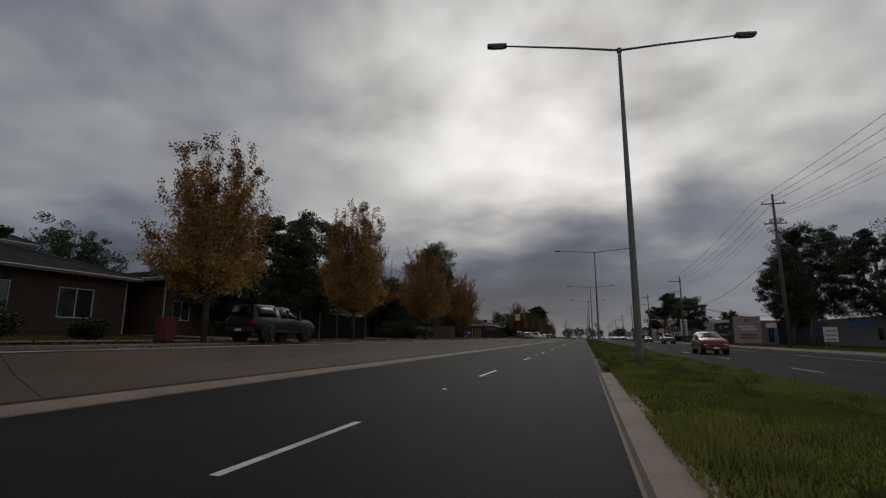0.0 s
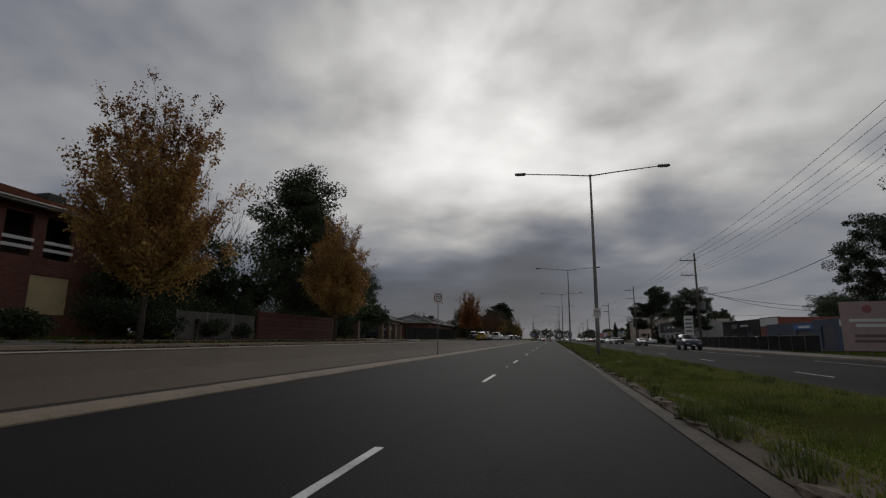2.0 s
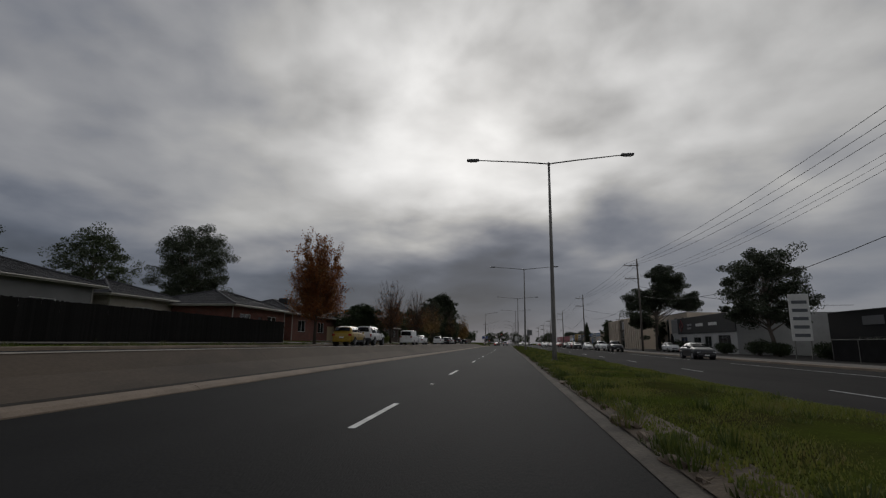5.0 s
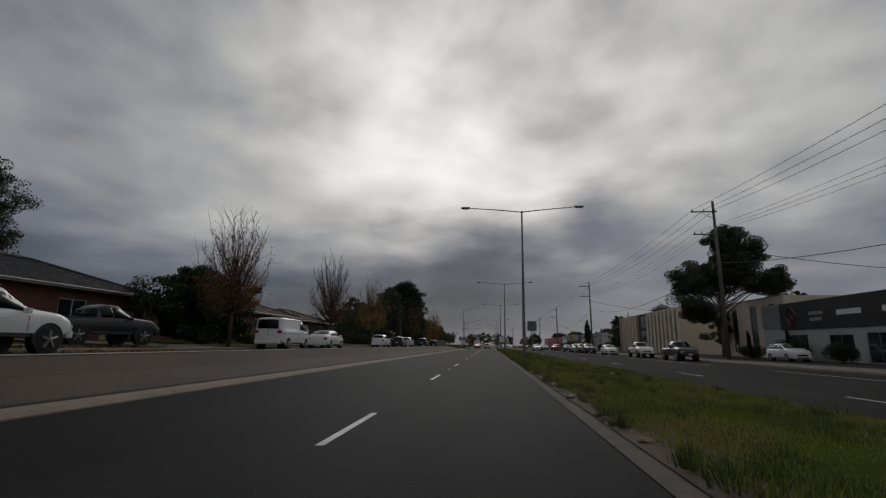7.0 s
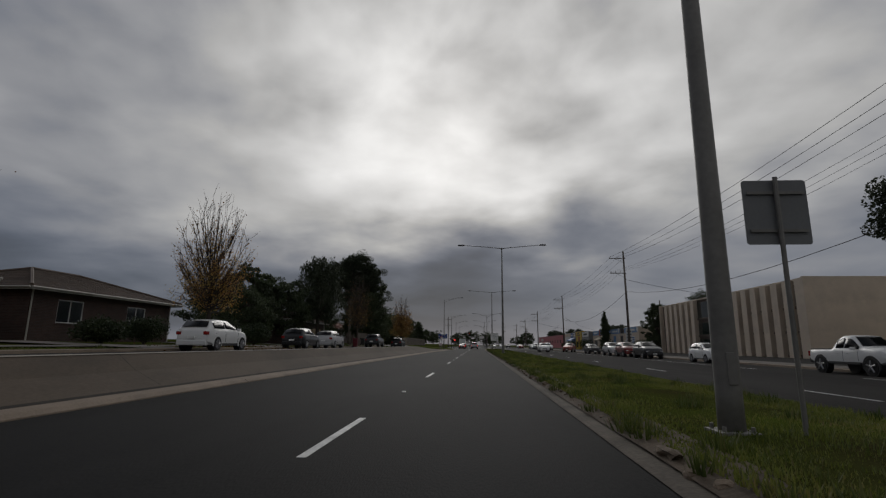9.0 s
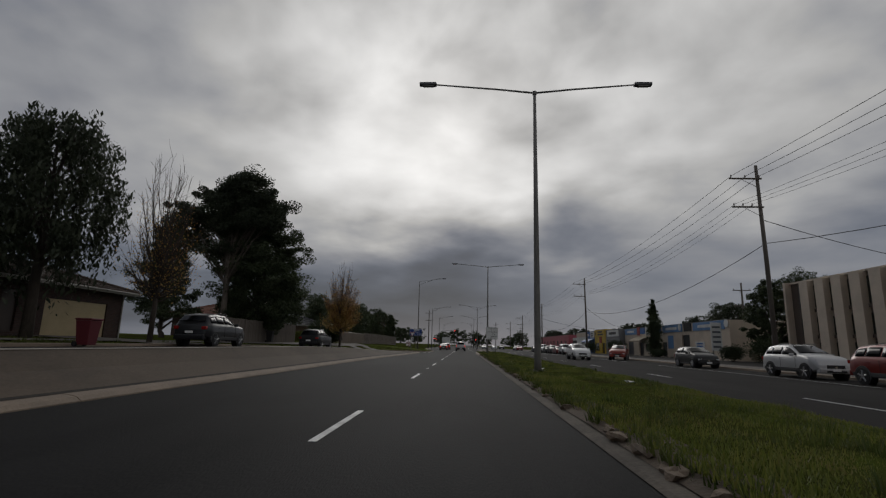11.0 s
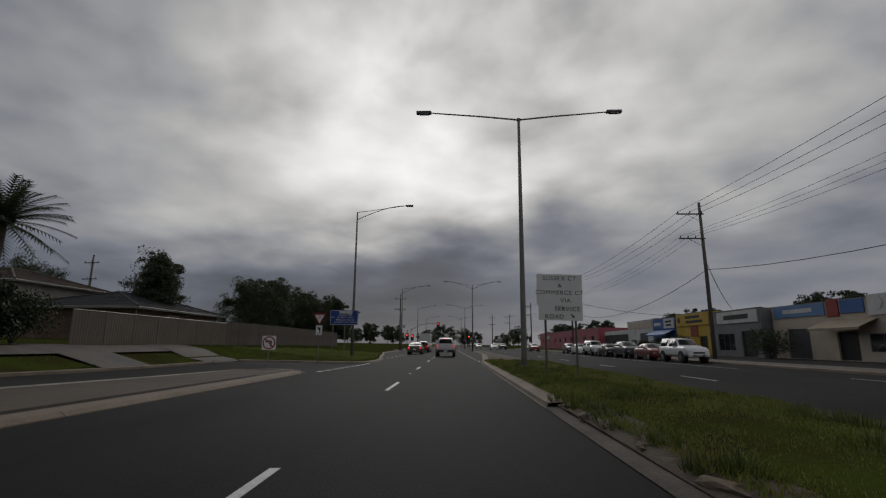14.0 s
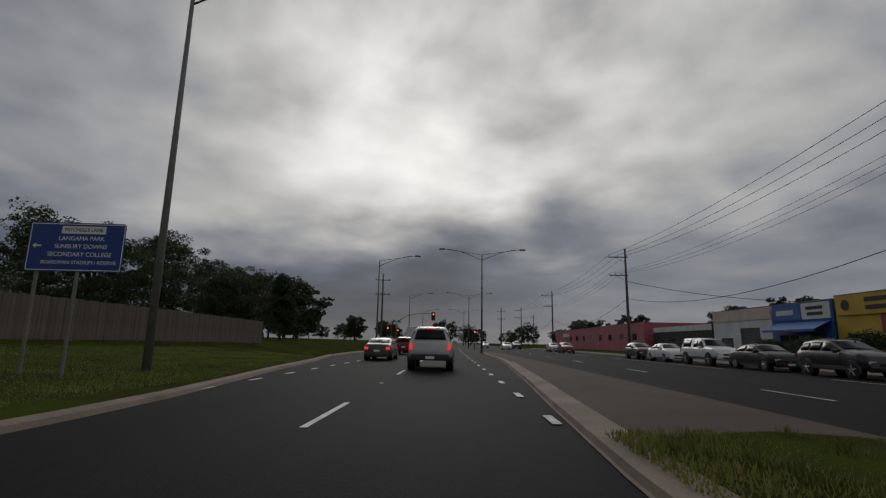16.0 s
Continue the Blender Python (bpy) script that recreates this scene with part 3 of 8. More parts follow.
def wires():
    """Cables from pole to pole, each a sagging curve of its own."""
    WIRE = mat("cable_black", (0.012, 0.012, 0.013), 0.6, 0.1, 1, 10, 0)
    for (x0, y0, h0), (x1, y1, h1) in zip(UTIL, UTIL[1:]):
        span = [(-2.1, -0.85), (-0.95, -0.85), (0.1, -0.85), (-2.0, -3.2), (-1.3, -3.2), (-0.6, -3.2), (0.05, -6.4)]
        for n, (dx, dz) in enumerate(span):
            sag = 0.9 + 0.12 * n + (0.6 if n == 6 else 0)
            pts = []
            for k in range(15):
                f = k / 14
                pts.append((x0 + dx + (x1 - x0) * f, y0 + (y1 - y0) * f, h0 + dz + 0.12 + (h1 - h0) * f - 4 * sag * f * (1 - f)))
            ob = part("power_cable", tube(pts, 0.018 if n < 3 else 0.012 if n < 6 else 0.026, 5, cap=False), WIRE)
            tagged(ob, "thin black overhead cable sagging between the poles", "cable", "overhead cables")
    for a, b, sag in (((22.9, 183, 11.2), (52, 176, 7.5), 1.0), ((23.1, 248.5, 11.5), (60, 262, 9.5), 1.0), ((22.2, 119.7, 8.6), (40, 104, 5.0), 0.8), ((22.2, 119.7, 9.0), (41, 116, 5.5), 1.2), ((22.8, 63.2, 10.5), (36, 44, 6), 0.8), ((23.1, 306.6, 9.0), (36, 326, 6), 0.6), ((21.8, 353.3, 9.3), (38, 342, 6), 0.6)):
        pts = [tuple(a[c] + (b[c] - a[c]) * f - (4 * sag * f * (1 - f) if c == 2 else 0) for c in range(3)) for f in (k / 12 for k in range(13))]
        tagged(part("service_cable", tube(pts, 0.03, 5, cap=False), WIRE), "black service cable running from a pole to a building", "cable", "overhead cables")


wires()

# ---------------- trees ----------------


def leaf_cloud(name, pts, size, material, parent, rng, flat=1.0, droop=0.0):
    """Single leaves as small quads at the given points."""
    pts = np.asarray(pts)
    n = len(pts)
    a = rng.normal(size=(n, 3)); a /= np.linalg.norm(a, axis=1)[:, None]
    b = np.cross(a, rng.normal(size=(n, 3))); b /= np.linalg.norm(b, axis=1)[:, None]
    if droop:
        a[:, 2] -= droop; a /= np.linalg.norm(a, axis=1)[:, None]
    s = size * rng.uniform(0.6, 1.35, (n, 1))
    q = np.stack([pts - a * s * 0.5, pts + b * s * 0.32 * flat, pts + a * s * 0.5, pts - b * s * 0.32 * flat], 1).reshape(-1, 3)
    me = bpy.data.meshes.new(name)
    me.vertices.add(4 * n); me.vertices.foreach_set("co", q.ravel().astype(np.float32))
    me.loops.add(4 * n); me.loops.foreach_set("vertex_index", np.arange(4 * n, dtype=np.int32))
    me.polygons.add(n); me.polygons.foreach_set("loop_start", np.arange(0, 4 * n, 4, dtype=np.int32))
    me.update(calc_edges=True)
    me.materials.append(material)
    ob = new(name, me)
    if parent is not None:
        ob.parent = parent
    return ob


def limb_path(p, d, length, rng, bend=0.25, lift=0.0, n=5):
    pts, p, d = [Vector(p)], Vector(p), Vector(d).normalized()
    for k in range(n):
        d = (d + Vector(rng.normal(size=3)) * bend * 0.35 + Vector((0, 0, lift))).normalized()
        p = p + d * (length / n)
        pts.append(p.copy())
    return pts


def pear_tree(h, w, seed, leaves=7000, full=0.8, material=AUTUMN, label="", low=1.9, leaf=0.125, twig=1.0):
    """An upright street tree in autumn: many steep limbs in an oval head, bare twigs above, leaves thicker below."""
    rng = np.random.default_rng(seed)
    t = thing("street_tree", label=label, category="tree", group="street trees")
    bm = tube([(0, 0, -0.1), (0.03, 0.02, low), (0.0, 0.06, h * 0.5), (0.05, 0.0, h * 0.93)], [0.14, 0.115, 0.06, 0.008], 9)
    runs = []
    LIMBS = 92
    for k in range(LIMBS):
        f = 0.12 + 0.88 * (k + rng.uniform()) / LIMBS
        rad = w * 0.5 * math.sqrt(max(0.03, 1 - ((f - 0.44) / 0.61) ** 2)) * math.sqrt(rng.uniform(0.2, 1.1))
        az = k * 2.4 + rng.uniform(-0.4, 0.4)
        end = Vector((math.cos(az) * rad, math.sin(az) * rad, low + f * (h - low)))
        z0 = low * 0.95 + (end.z - low) * rng.uniform(0.12, 0.5)
        start = Vector((0, 0.02, z0))
        ctl = Vector((end.x * 0.66, end.y * 0.66, z0 + (end.z - z0) * 0.36)) + Vector(rng.normal(size=3)) * 0.12
        pts = [start * (1 - u) ** 2 + ctl * (2 * u * (1 - u)) + end * u * u + Vector(rng.normal(size=3)) * (0.05 * u) for u in (i / 7 for i in range(8))]
        r0 = 0.042 * (1 - 0.55 * f) * twig
        tube(pts, [r0 * (1 - i / 7.5) + 0.004 for i in range(8)], 4, bm, cap=False)
        runs.append(pts)
        for j in range(8):
            i = int(rng.integers(2, 7))
            q = pts[i].lerp(pts[i + 1], rng.uniform())
            d = (pts[i + 1] - pts[i]).normalized() + Vector(rng.normal(size=3)) * 0.42 + Vector((0, 0, 0.2))
            tw = limb_path(q, d, rng.uniform(0.35, 1.15), rng, 0.3, 0.05, 3)
            tube(tw, [q_ * twig for q_ in (0.009, 0.0075, 0.006, 0.003)], 3, bm, cap=False)
            runs.append(tw)
    part("trunk", bm, BARK, t, smooth=True)
    P = []
    segs = [(a, b) for pts in runs for a, b in zip(pts[1:], pts[2:])]
    while len(P) < leaves * 2.6:
        a, b = segs[int(rng.integers(len(segs)))]
        p = a.lerp(b, rng.uniform())
        f = (p.z - low) / (h - low)
        if rng.uniform() < full * min(1.0, max(0.03, (2.15 if full > 0.88 else 1.45) - 1.55 * f)) ** 1.4 or rng.uniform() < 0.03:
            P.append(np.array(p) + rng.normal(size=3) * (0.17 if f < 0.6 else 0.1))
    leaf_cloud("crown", P, leaf if leaves > 3000 else leaf * 0.75, material, t, rng)
    return t


def broad_tree(h, w, seed, leaves=11000, material=EVERG, bark=BARK, label="", base=0.22, clumps=34, leaf=0.2, shape="round", trunk=0.28, droop=0.0, gap=0.0, name="tree", lobes=None):
    """A tree with forking limbs and a crown of many leaf clumps, uneven and open in places."""
    rng = np.random.default_rng(seed)
    t = thing(name, label=label, category="tree")
    z0 = h * base
    lean = rng.uniform(-0.4, 0.4)
    bm = tube([(0, 0, -0.15), (lean * 0.2, 0, z0 * 0.6), (lean, 0.1, z0), (lean * 1.4, 0.2, h * 0.6), (lean * 1.5, 0, h * 0.86)], [trunk, trunk * 0.8, trunk * 0.7, trunk * 0.4, 0.03], 9)
    P = []
    for k in range(clumps):
        f = (k + rng.uniform()) / clumps
        az = k * 2.399 + rng.uniform(-0.4, 0.4)
        zc = z0 + (h - z0) * (0.1 + 0.85 * f)
        if shape == "cone":
            rad = w * 0.5 * (1.02 - f) ** 0.8
        elif shape == "umbrella":
            rad = w * 0.5 * (0.55 + 0.45 * math.sin(f * math.pi))
            zc = z0 + (h - z0) * (0.35 + 0.6 * f)
        elif shape == "column":
            rad = w * 0.2 * min(1, 2.2 * (1.02 - f))
        else:
            rad = w * 0.5 * math.sqrt(max(0.05, 1 - (2 * f - 0.9) ** 2 * 0.75))
        rr = rad * math.sqrt(rng.uniform(0.25, 1.0))
        c = Vector((lean + math.cos(az) * rr, math.sin(az) * rr, zc))
        if lobes:
            lx, ly, lz, lr = lobes[k % len(lobes)]
            g = Vector(rng.normal(size=3)).normalized() * (lr * rng.uniform(0.3, 0.85))
            c, f = Vector((lx + g.x, ly + g.y, lz + g.z * 0.7)), lz / h
            rr, zc = c.xy.length, c.z
        start = Vector((lean * (0.6 + 0.4 * f), 0.1, z0 * 0.8 + (zc - z0) * rng.uniform(0.3, 0.75)))
        mid = start.lerp(c, 0.55) + Vector((0, 0, 0.12 * rr))
        if rr > 0.4:
            tube([start, mid, c], [trunk * 0.32 * (1 - f * 0.6) + 0.02, trunk * 0.2 * (1 - f * 0.6) + 0.015, 0.012], 5, bm, cap=False)
        n = int((3.4 if leaf < 0.25 else 2.0) * leaves / clumps * rng.uniform(0.7, 1.3))
        s = (w * 0.155 if shape != "column" else w * 0.2) * rng.uniform(0.75, 1.25) * (1 - gap) * (1 if shape != "column" else min(1.0, 0.25 + 2.0 * (1 - f)))
        for j in range(7):
            cc = np.array(c) + rng.normal(size=3) * s * np.array([0.62, 0.62, 0.45])
            k7 = n // 7
            g = rng.normal(size=(k7, 3))
            g *= np.minimum(1.0, 1.75 / np.linalg.norm(g, axis=1))[:, None]
            g = g * (s * rng.uniform(0.26, 0.46)) * np.array([1, 1, rng.uniform(0.45, 0.8)])
            if droop:
                g[:, 2] -= np.abs(rng.normal(size=k7)) * droop
            P.append(cc + g)
    part("trunk", bm, bark, t, smooth=True)
    leaf_cloud("crown", np.concatenate(P), leaf * (0.92 if leaf < 0.25 else 1.2), material, t, rng, 1.0 if not droop else 0.6, droop)
    return t


def put_tree(tree, x, y, turn=0):
    tree.matrix_basis = pose(x, y, ground_z(x, y) - 0.05, 0, 0, turn)
    return tree


AL = "autumn street tree with orange leaves thinning to bare twigs"
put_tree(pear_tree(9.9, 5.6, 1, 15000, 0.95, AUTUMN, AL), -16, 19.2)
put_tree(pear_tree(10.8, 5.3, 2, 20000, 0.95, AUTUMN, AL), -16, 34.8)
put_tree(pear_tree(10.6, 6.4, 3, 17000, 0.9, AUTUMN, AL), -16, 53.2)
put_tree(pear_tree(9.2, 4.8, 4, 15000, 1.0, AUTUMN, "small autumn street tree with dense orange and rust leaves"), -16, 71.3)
put_tree(pear_tree(9.4, 4.8, 5, 13000, 1.0, AUTUMN_R, "rust-red autumn street tree beside the dark fence"), -16, 134.2)
put_tree(pear_tree(8.6, 4.5, 6, 2000, 0.6, AUTUMN_R, "nearly bare street tree with upright twigs", twig=1.5), -15.9, 161.2)
put_tree(pear_tree(9.2, 4.7, 7, 1500, 0.5, AUTUMN_R, "nearly bare street tree with a few rust leaves", twig=1.5), -15.8, 180.0)
put_tree(pear_tree(9.0, 4.2, 8, 2800, 0.7, AUTUMN, "half-bare street tree with yellow leaves low down", twig=1.5), -15.8, 197.6)
put_tree(pear_tree(9.6, 3.8, 9, 700, 0.75, AUTUMN, "nearly bare street tree with a tuft of yellow leaves", twig=1.15), -15.9, 234.0)
put_tree(pear_tree(10.6, 4.6, 10, 4600, 0.85, AUTUMN, "tall upright street tree, bare above and orange below", twig=1.5), -15.8, 271.5)

put_tree(broad_tree(10.6, 5.6, 111, 12000, EVERG, label="dark dense evergreen tree over a dark board fence", base=0.08), -24.5, 37.0)
put_tree(broad_tree(12.8, 7.0, 11, 15000, EVERG, label="dark dense evergreen tree behind a front fence", base=0.1), -25.5, 45.5)
put_tree(broad_tree(6.8, 4.2, 112, 10000, EVERG, label="dark bushy tree in front of a brick house", base=0.06), -25.2, 13.4)
put_tree(broad_tree(6.6, 6.6, 12, 8000, EVERG, label="dark evergreen tree beside a house", base=0.12), -27, 32.5)
put_tree(broad_tree(9.0, 7.0, 13, 8000, EVERG, label="dark rounded evergreen tree behind a house roof", base=0.15), -44, 33)
put_tree(broad_tree(15.0, 9.5, 14, 15000, EVERG, label="tall dark conifer-like evergreen over a timber fence", shape="cone", base=0.12, leaf=0.24, clumps=46), -22.5, 77.0)
put_tree(broad_tree(9.2, 6.4, 15, 16000, EVERG, label="broad round-headed dark evergreen tree", base=0.14), -23.5, 86.6)
put_tree(broad_tree(9.8, 4.4, 115, 10000, EVERG, label="dark leafy tree rising behind a garden", base=0.06), -38.5, 104.5)
put_tree(broad_tree(4.4, 4.6, 117, 9000, HEDGE, label="dark spreading garden shrub below a pine", base=0.03, clumps=24), -25.2, 102.5)
put_tree(pear_tree(12.2, 9.4, 16, 350, 0.4, AUTUMN_R, "bare spreading tree in a front garden", twig=2.2), -29, 72)
put_tree(broad_tree(10.2, 1.9, 116, 7000, EVERG, label="narrow dark cypress in a front garden", shape="column", base=0.02, clumps=50, leaf=0.15, trunk=0.14), -30, 69)
for k, y in enumerate((61.5, 66.0, 70.0)):
    put_tree(broad_tree(4.6, 4.0, 150 + k, 5000, HEDGE, label="dark tall shrub behind a low fence", base=0.04, clumps=20), -23.2, y)
put_tree(broad_tree(8.0, 6.5, 17, 7000, EVERG, label="dark shrubby tree in a front garden", base=0.1), -24, 62.5)
for x, y, hh, ww, sd in ((-46, 128, 11.5, 6, 18), (-44, 141, 11, 7, 19)):
    put_tree(broad_tree(hh, ww, sd, 6500, EVERG, label="dark round tree standing behind house roofs", base=0.3), x, y)
put_tree(broad_tree(19.0, 12.0, 20, 20000, GUMLEAF, BARK_GUM, "tall dark gum tree standing behind house roofs", 0.3, 40, 0.24, trunk=0.4), -57, 177)
put_tree(broad_tree(5.4, 6.6, 21, 11000, HEDGE, label="large dark rounded shrub in a front garden", base=0.03, clumps=26), -21.5, 166.5)
put_tree(broad_tree(15.4, 7.6, 22, 30000, GUMLEAF, BARK_GUM, "large dark gum tree with pale limbs over a paling fence", 0.2, 66, 0.2, gap=0.12, trunk=0.38,
    lobes=((0.4, 0, 14.0, 2.0), (2.7, 0, 12.9, 1.8), (-2.1, 0, 13.1, 1.8), (-3.7, 0, 11.5, 1.5), (-4.3, 0.4, 9.6, 1.3), (1.0, 0, 11.4, 2.0), (3.5, -0.4, 10.8, 1.5), (-0.9, 0, 10.2, 1.4), (0.4, 0.8, 8.0, 2.2))), -21.8, 253.2)
put_tree(broad_tree(11.4, 7.4, 23, 26000, EVERG, label="dense dark tree beside a large gum", base=0.06, clumps=64), -20.3, 256.5)
put_tree(broad_tree(11.6, 5.4, 24, 9000, GUMLEAF, BARK, "weeping dark tree with hanging leaf strands", 0.3, 30, 0.26, droop=1.1, gap=0.2), -20.5, 232.0)
put_tree(broad_tree(10.6, 5.6, 25, 9000, EVERG, label="dark cypress-like tree behind a house", shape="cone", base=0.05), -26.5, 252)
put_tree(broad_tree(8.6, 5.6, 26, 9000, EVERG, label="dark conifer standing behind a fence", shape="cone", base=0.05), -31, 312)
put_tree(broad_tree(7.6, 7.0, 27, 8000, EVERG, label="dark bushy tree behind a paling fence", base=0.1), -27, 326)
put_tree(broad_tree(9.4, 6.5, 28, 8000, EVERG, label="dark bushy tree behind a paling fence", base=0.1), -28, 336)
put_tree(broad_tree(7.2, 6.0, 29, 8000, EVERG, label="dark bushy tree behind a paling fence", base=0.1), -26, 347)
put_tree(broad_tree(8.2, 4.4, 30, 6500, EVERG, label="dark conifer beside the end of the fence", shape="cone", base=0.04), -21.5, 352)
put_tree(pear_tree(8.6, 7.0, 32, 300, 0.4, AUTUMN_R, "bare tree behind a paling fence"), -25, 357)
put_tree(broad_tree(5.6, 6.4, 33, 7000, EVERG, label="dark bushy tree behind a house", base=0.1), -24, 216)
put_tree(broad_tree(7.2, 6.0, 34, 10000, EVERG, label="dark rounded tree at the end of a front garden", base=0.1), -23, 227)
put_tree(broad_tree(2.3, 3.0, 35, 5000, HEDGE, label="dark shrubby tree beside a bare tree", base=0.06), -19.4, 280.0)
put_tree(broad_tree(7.2, 3.8, 37, 9000, EVERG, label="dark leafy tree in a front garden", base=0.06), -22.8, 267.6)
put_tree(broad_tree(17.0, 12.0, 38, 9000, EVERG, label="tall dark conifer rising behind houses", shape="cone", base=0.05, leaf=0.3), -59, 357)
for k, (x, y, hh, ww) in enumerate(((-60, 410, 19, 11), (-50, 402, 15, 12), (-40, 394, 13, 11), (-31, 388, 11, 9))):
    put_tree(broad_tree(hh, ww, 140 + k, 6000, EVERG, label="large dark tree in the distance behind houses", base=0.1, leaf=0.4), x, y)
put_tree(broad_tree(9.0, 7, 36, 5000, EVERG, label="distant dark round tree", base=0.2), -50, 318)
# across the road
put_tree(broad_tree(17.5, 10.0, 41, 22000, GUMLEAF, BARK_GUM, "tall dark gum tree with open crown by the footpath", 0.22, 44, 0.22, gap=0.15, trunk=0.4), 33, 84)
put_tree(broad_tree(14.5, 8.0, 42, 15000, GUMLEAF, BARK_GUM, "dark gum tree with open crown beside a taller gum", 0.2, 36, 0.22, gap=0.15, trunk=0.34), 35, 97)
put_tree(broad_tree(15.0, 8.0, 43, 13000, GUMLEAF, BARK_GUM, "dark gum tree with open crown", 0.2, 34, 0.22, gap=0.15), 37, 74)
put_tree(broad_tree(12.4, 9.0, 44, 14000, GUMLEAF, BARK_GUM, "dark spreading gum tree behind a pylon sign", 0.25, 36, 0.22, gap=0.1), 31, 157)
put_tree(broad_tree(16.0, 10.5, 45, 42000, GUMLEAF, BARK_GUM, "large dark gum with tiered crown and forked pale trunk", 0.3, 42, 0.22, trunk=0.42,
    lobes=((1.6, 0, 15.0, 3.4), (3.6, 1, 13.8, 2.6), (2.4, -1, 11.4, 3.4), (-2.8, 0.5, 9.8, 2.6), (0.6, 1, 10.0, 3.0), (6.6, 0, 9.4, 1.9), (-3.4, -0.5, 5.6, 1.9))), 30.0, 199.5)
put_tree(broad_tree(6.0, 4.0, 46, 5000, GUMLEAF, BARK_GUM, "dark clump of gum foliage beside a warehouse", 0.25, 18, 0.22), 33.5, 206)
put_tree(broad_tree(9.6, 8.0, 47, 8000, EVERG, label="dark tree rising behind a factory roof", base=0.2), 52, 143)
put_tree(broad_tree(9.7, 2.5, 48, 16000, EVERG, label="tall narrow dark cypress in front of the shops", shape="column", base=0.02, clumps=90, leaf=0.14, trunk=0.14), 30.6, 292.3)
put_tree(broad_tree(9.0, 4.6, 49, 10000, EVERG, label="dark tree at the corner of a finned building", base=0.06), 34.0, 266.5)
put_tree(broad_tree(14.0, 7.5, 50, 8000, EVERG, label="dark round tree rising behind a flat roof", base=0.3), 52.6, 290)
for k, (x, y, hh, ww) in enumerate(((58, 318, 11, 9), (64, 345, 10, 9), (55, 372, 9, 8), (66, 300, 10, 9), (60, 398, 9, 9), (50, 430, 9, 8), (46, 470, 9, 9), (72, 270, 11, 10), (62, 240, 12, 7), (70, 180, 12, 9))):
    put_tree(broad_tree(hh, ww, 60 + k, 4500, GUMLEAF, BARK_GUM, "distant gum tree with flat open crown behind the shops", 0.45, 16, 0.3, shape="umbrella", gap=0.1), x, y)
for k in range(34):
    y = 500 + (k * 5 % 8) * 26
    x = -150 + k * 8.8 + (k % 3) * 4
    put_tree(broad_tree(8 + (k * 37 % 5), 9 + (k % 3), 90 + k, 2600, EVERG, label="distant dark tree beyond the junction", base=0.15, clumps=16, leaf=0.42), x, y)
for k, (x, y, hh, sc) in enumerate(((-17, 222, 8, 5), (-28, 395, 8, 6), (-34, 420, 9, 7), (-22, 440, 7, 6), (-45, 400, 9, 7), (-60, 430, 9, 8))):
    put_tree(broad_tree(hh, sc, 120 + k, 4000, EVERG, label="distant dark roadside tree", base=0.1, clumps=18, leaf=0.3), x - 8, y)


for k in range(6):
    put_tree(broad_tree(9.6 - 0.25 * (k % 3), 0.95, 170 + k, 2200, EVERG, label="slim dark cypress in a row behind house roofs", shape="column", base=0.02, clumps=30, leaf=0.14, trunk=0.1), -45.3 - 0.95 * k, 210.4 + 0.3 * k)


def norfolk_pine(h, seed):
    rng = np.random.default_rng(seed)
    t = thing("pine_tree", label="young layered dark pine with flat whorls of branches", category="tree")
    bm = tube([(0, 0, -0.1), (0, 0, h * 0.6), (0, 0, h)], [0.16, 0.09, 0.02], 8)
    P = []
    for k in range(10):
        f = k / 10
        z = 1.6 + (h - 2.0) * f
        r = (2.3 * (1 - f) ** 0.75 + 0.3) * rng.uniform(0.8, 1.1)
        for j in range(5):
            a = j * 2 * math.pi / 5 + k * 0.7 + rng.uniform(-0.25, 0.25)
            rr = r * rng.uniform(0.75, 1.1)
            e = Vector((math.cos(a) * rr, math.sin(a) * rr, z + 0.55 * rr))
            mid = Vector((math.cos(a) * rr * 0.55, math.sin(a) * rr * 0.55, z + 0.12 * rr))
            tube([(0, 0, z), mid, e], [0.035, 0.025, 0.01], 4, bm, cap=False)
            n = int(150 * rr)
            u = rng.uniform(0.2, 1, (n, 1))
            q = np.array([0, 0, z]) * (1 - u) ** 2 + 2 * u * (1 - u) * np.array(mid) + u * u * np.array(e)
            P.append(q + rng.normal(size=(n, 3)) * np.array([0.15, 0.15, 0.1]))
    part("trunk", bm, BARK, t, smooth=True)
    leaf_cloud("crown", np.concatenate(P), 0.2, EVERG, t, rng)
    return t


put_tree(norfolk_pine(8.4, 5), -26.5, 101)


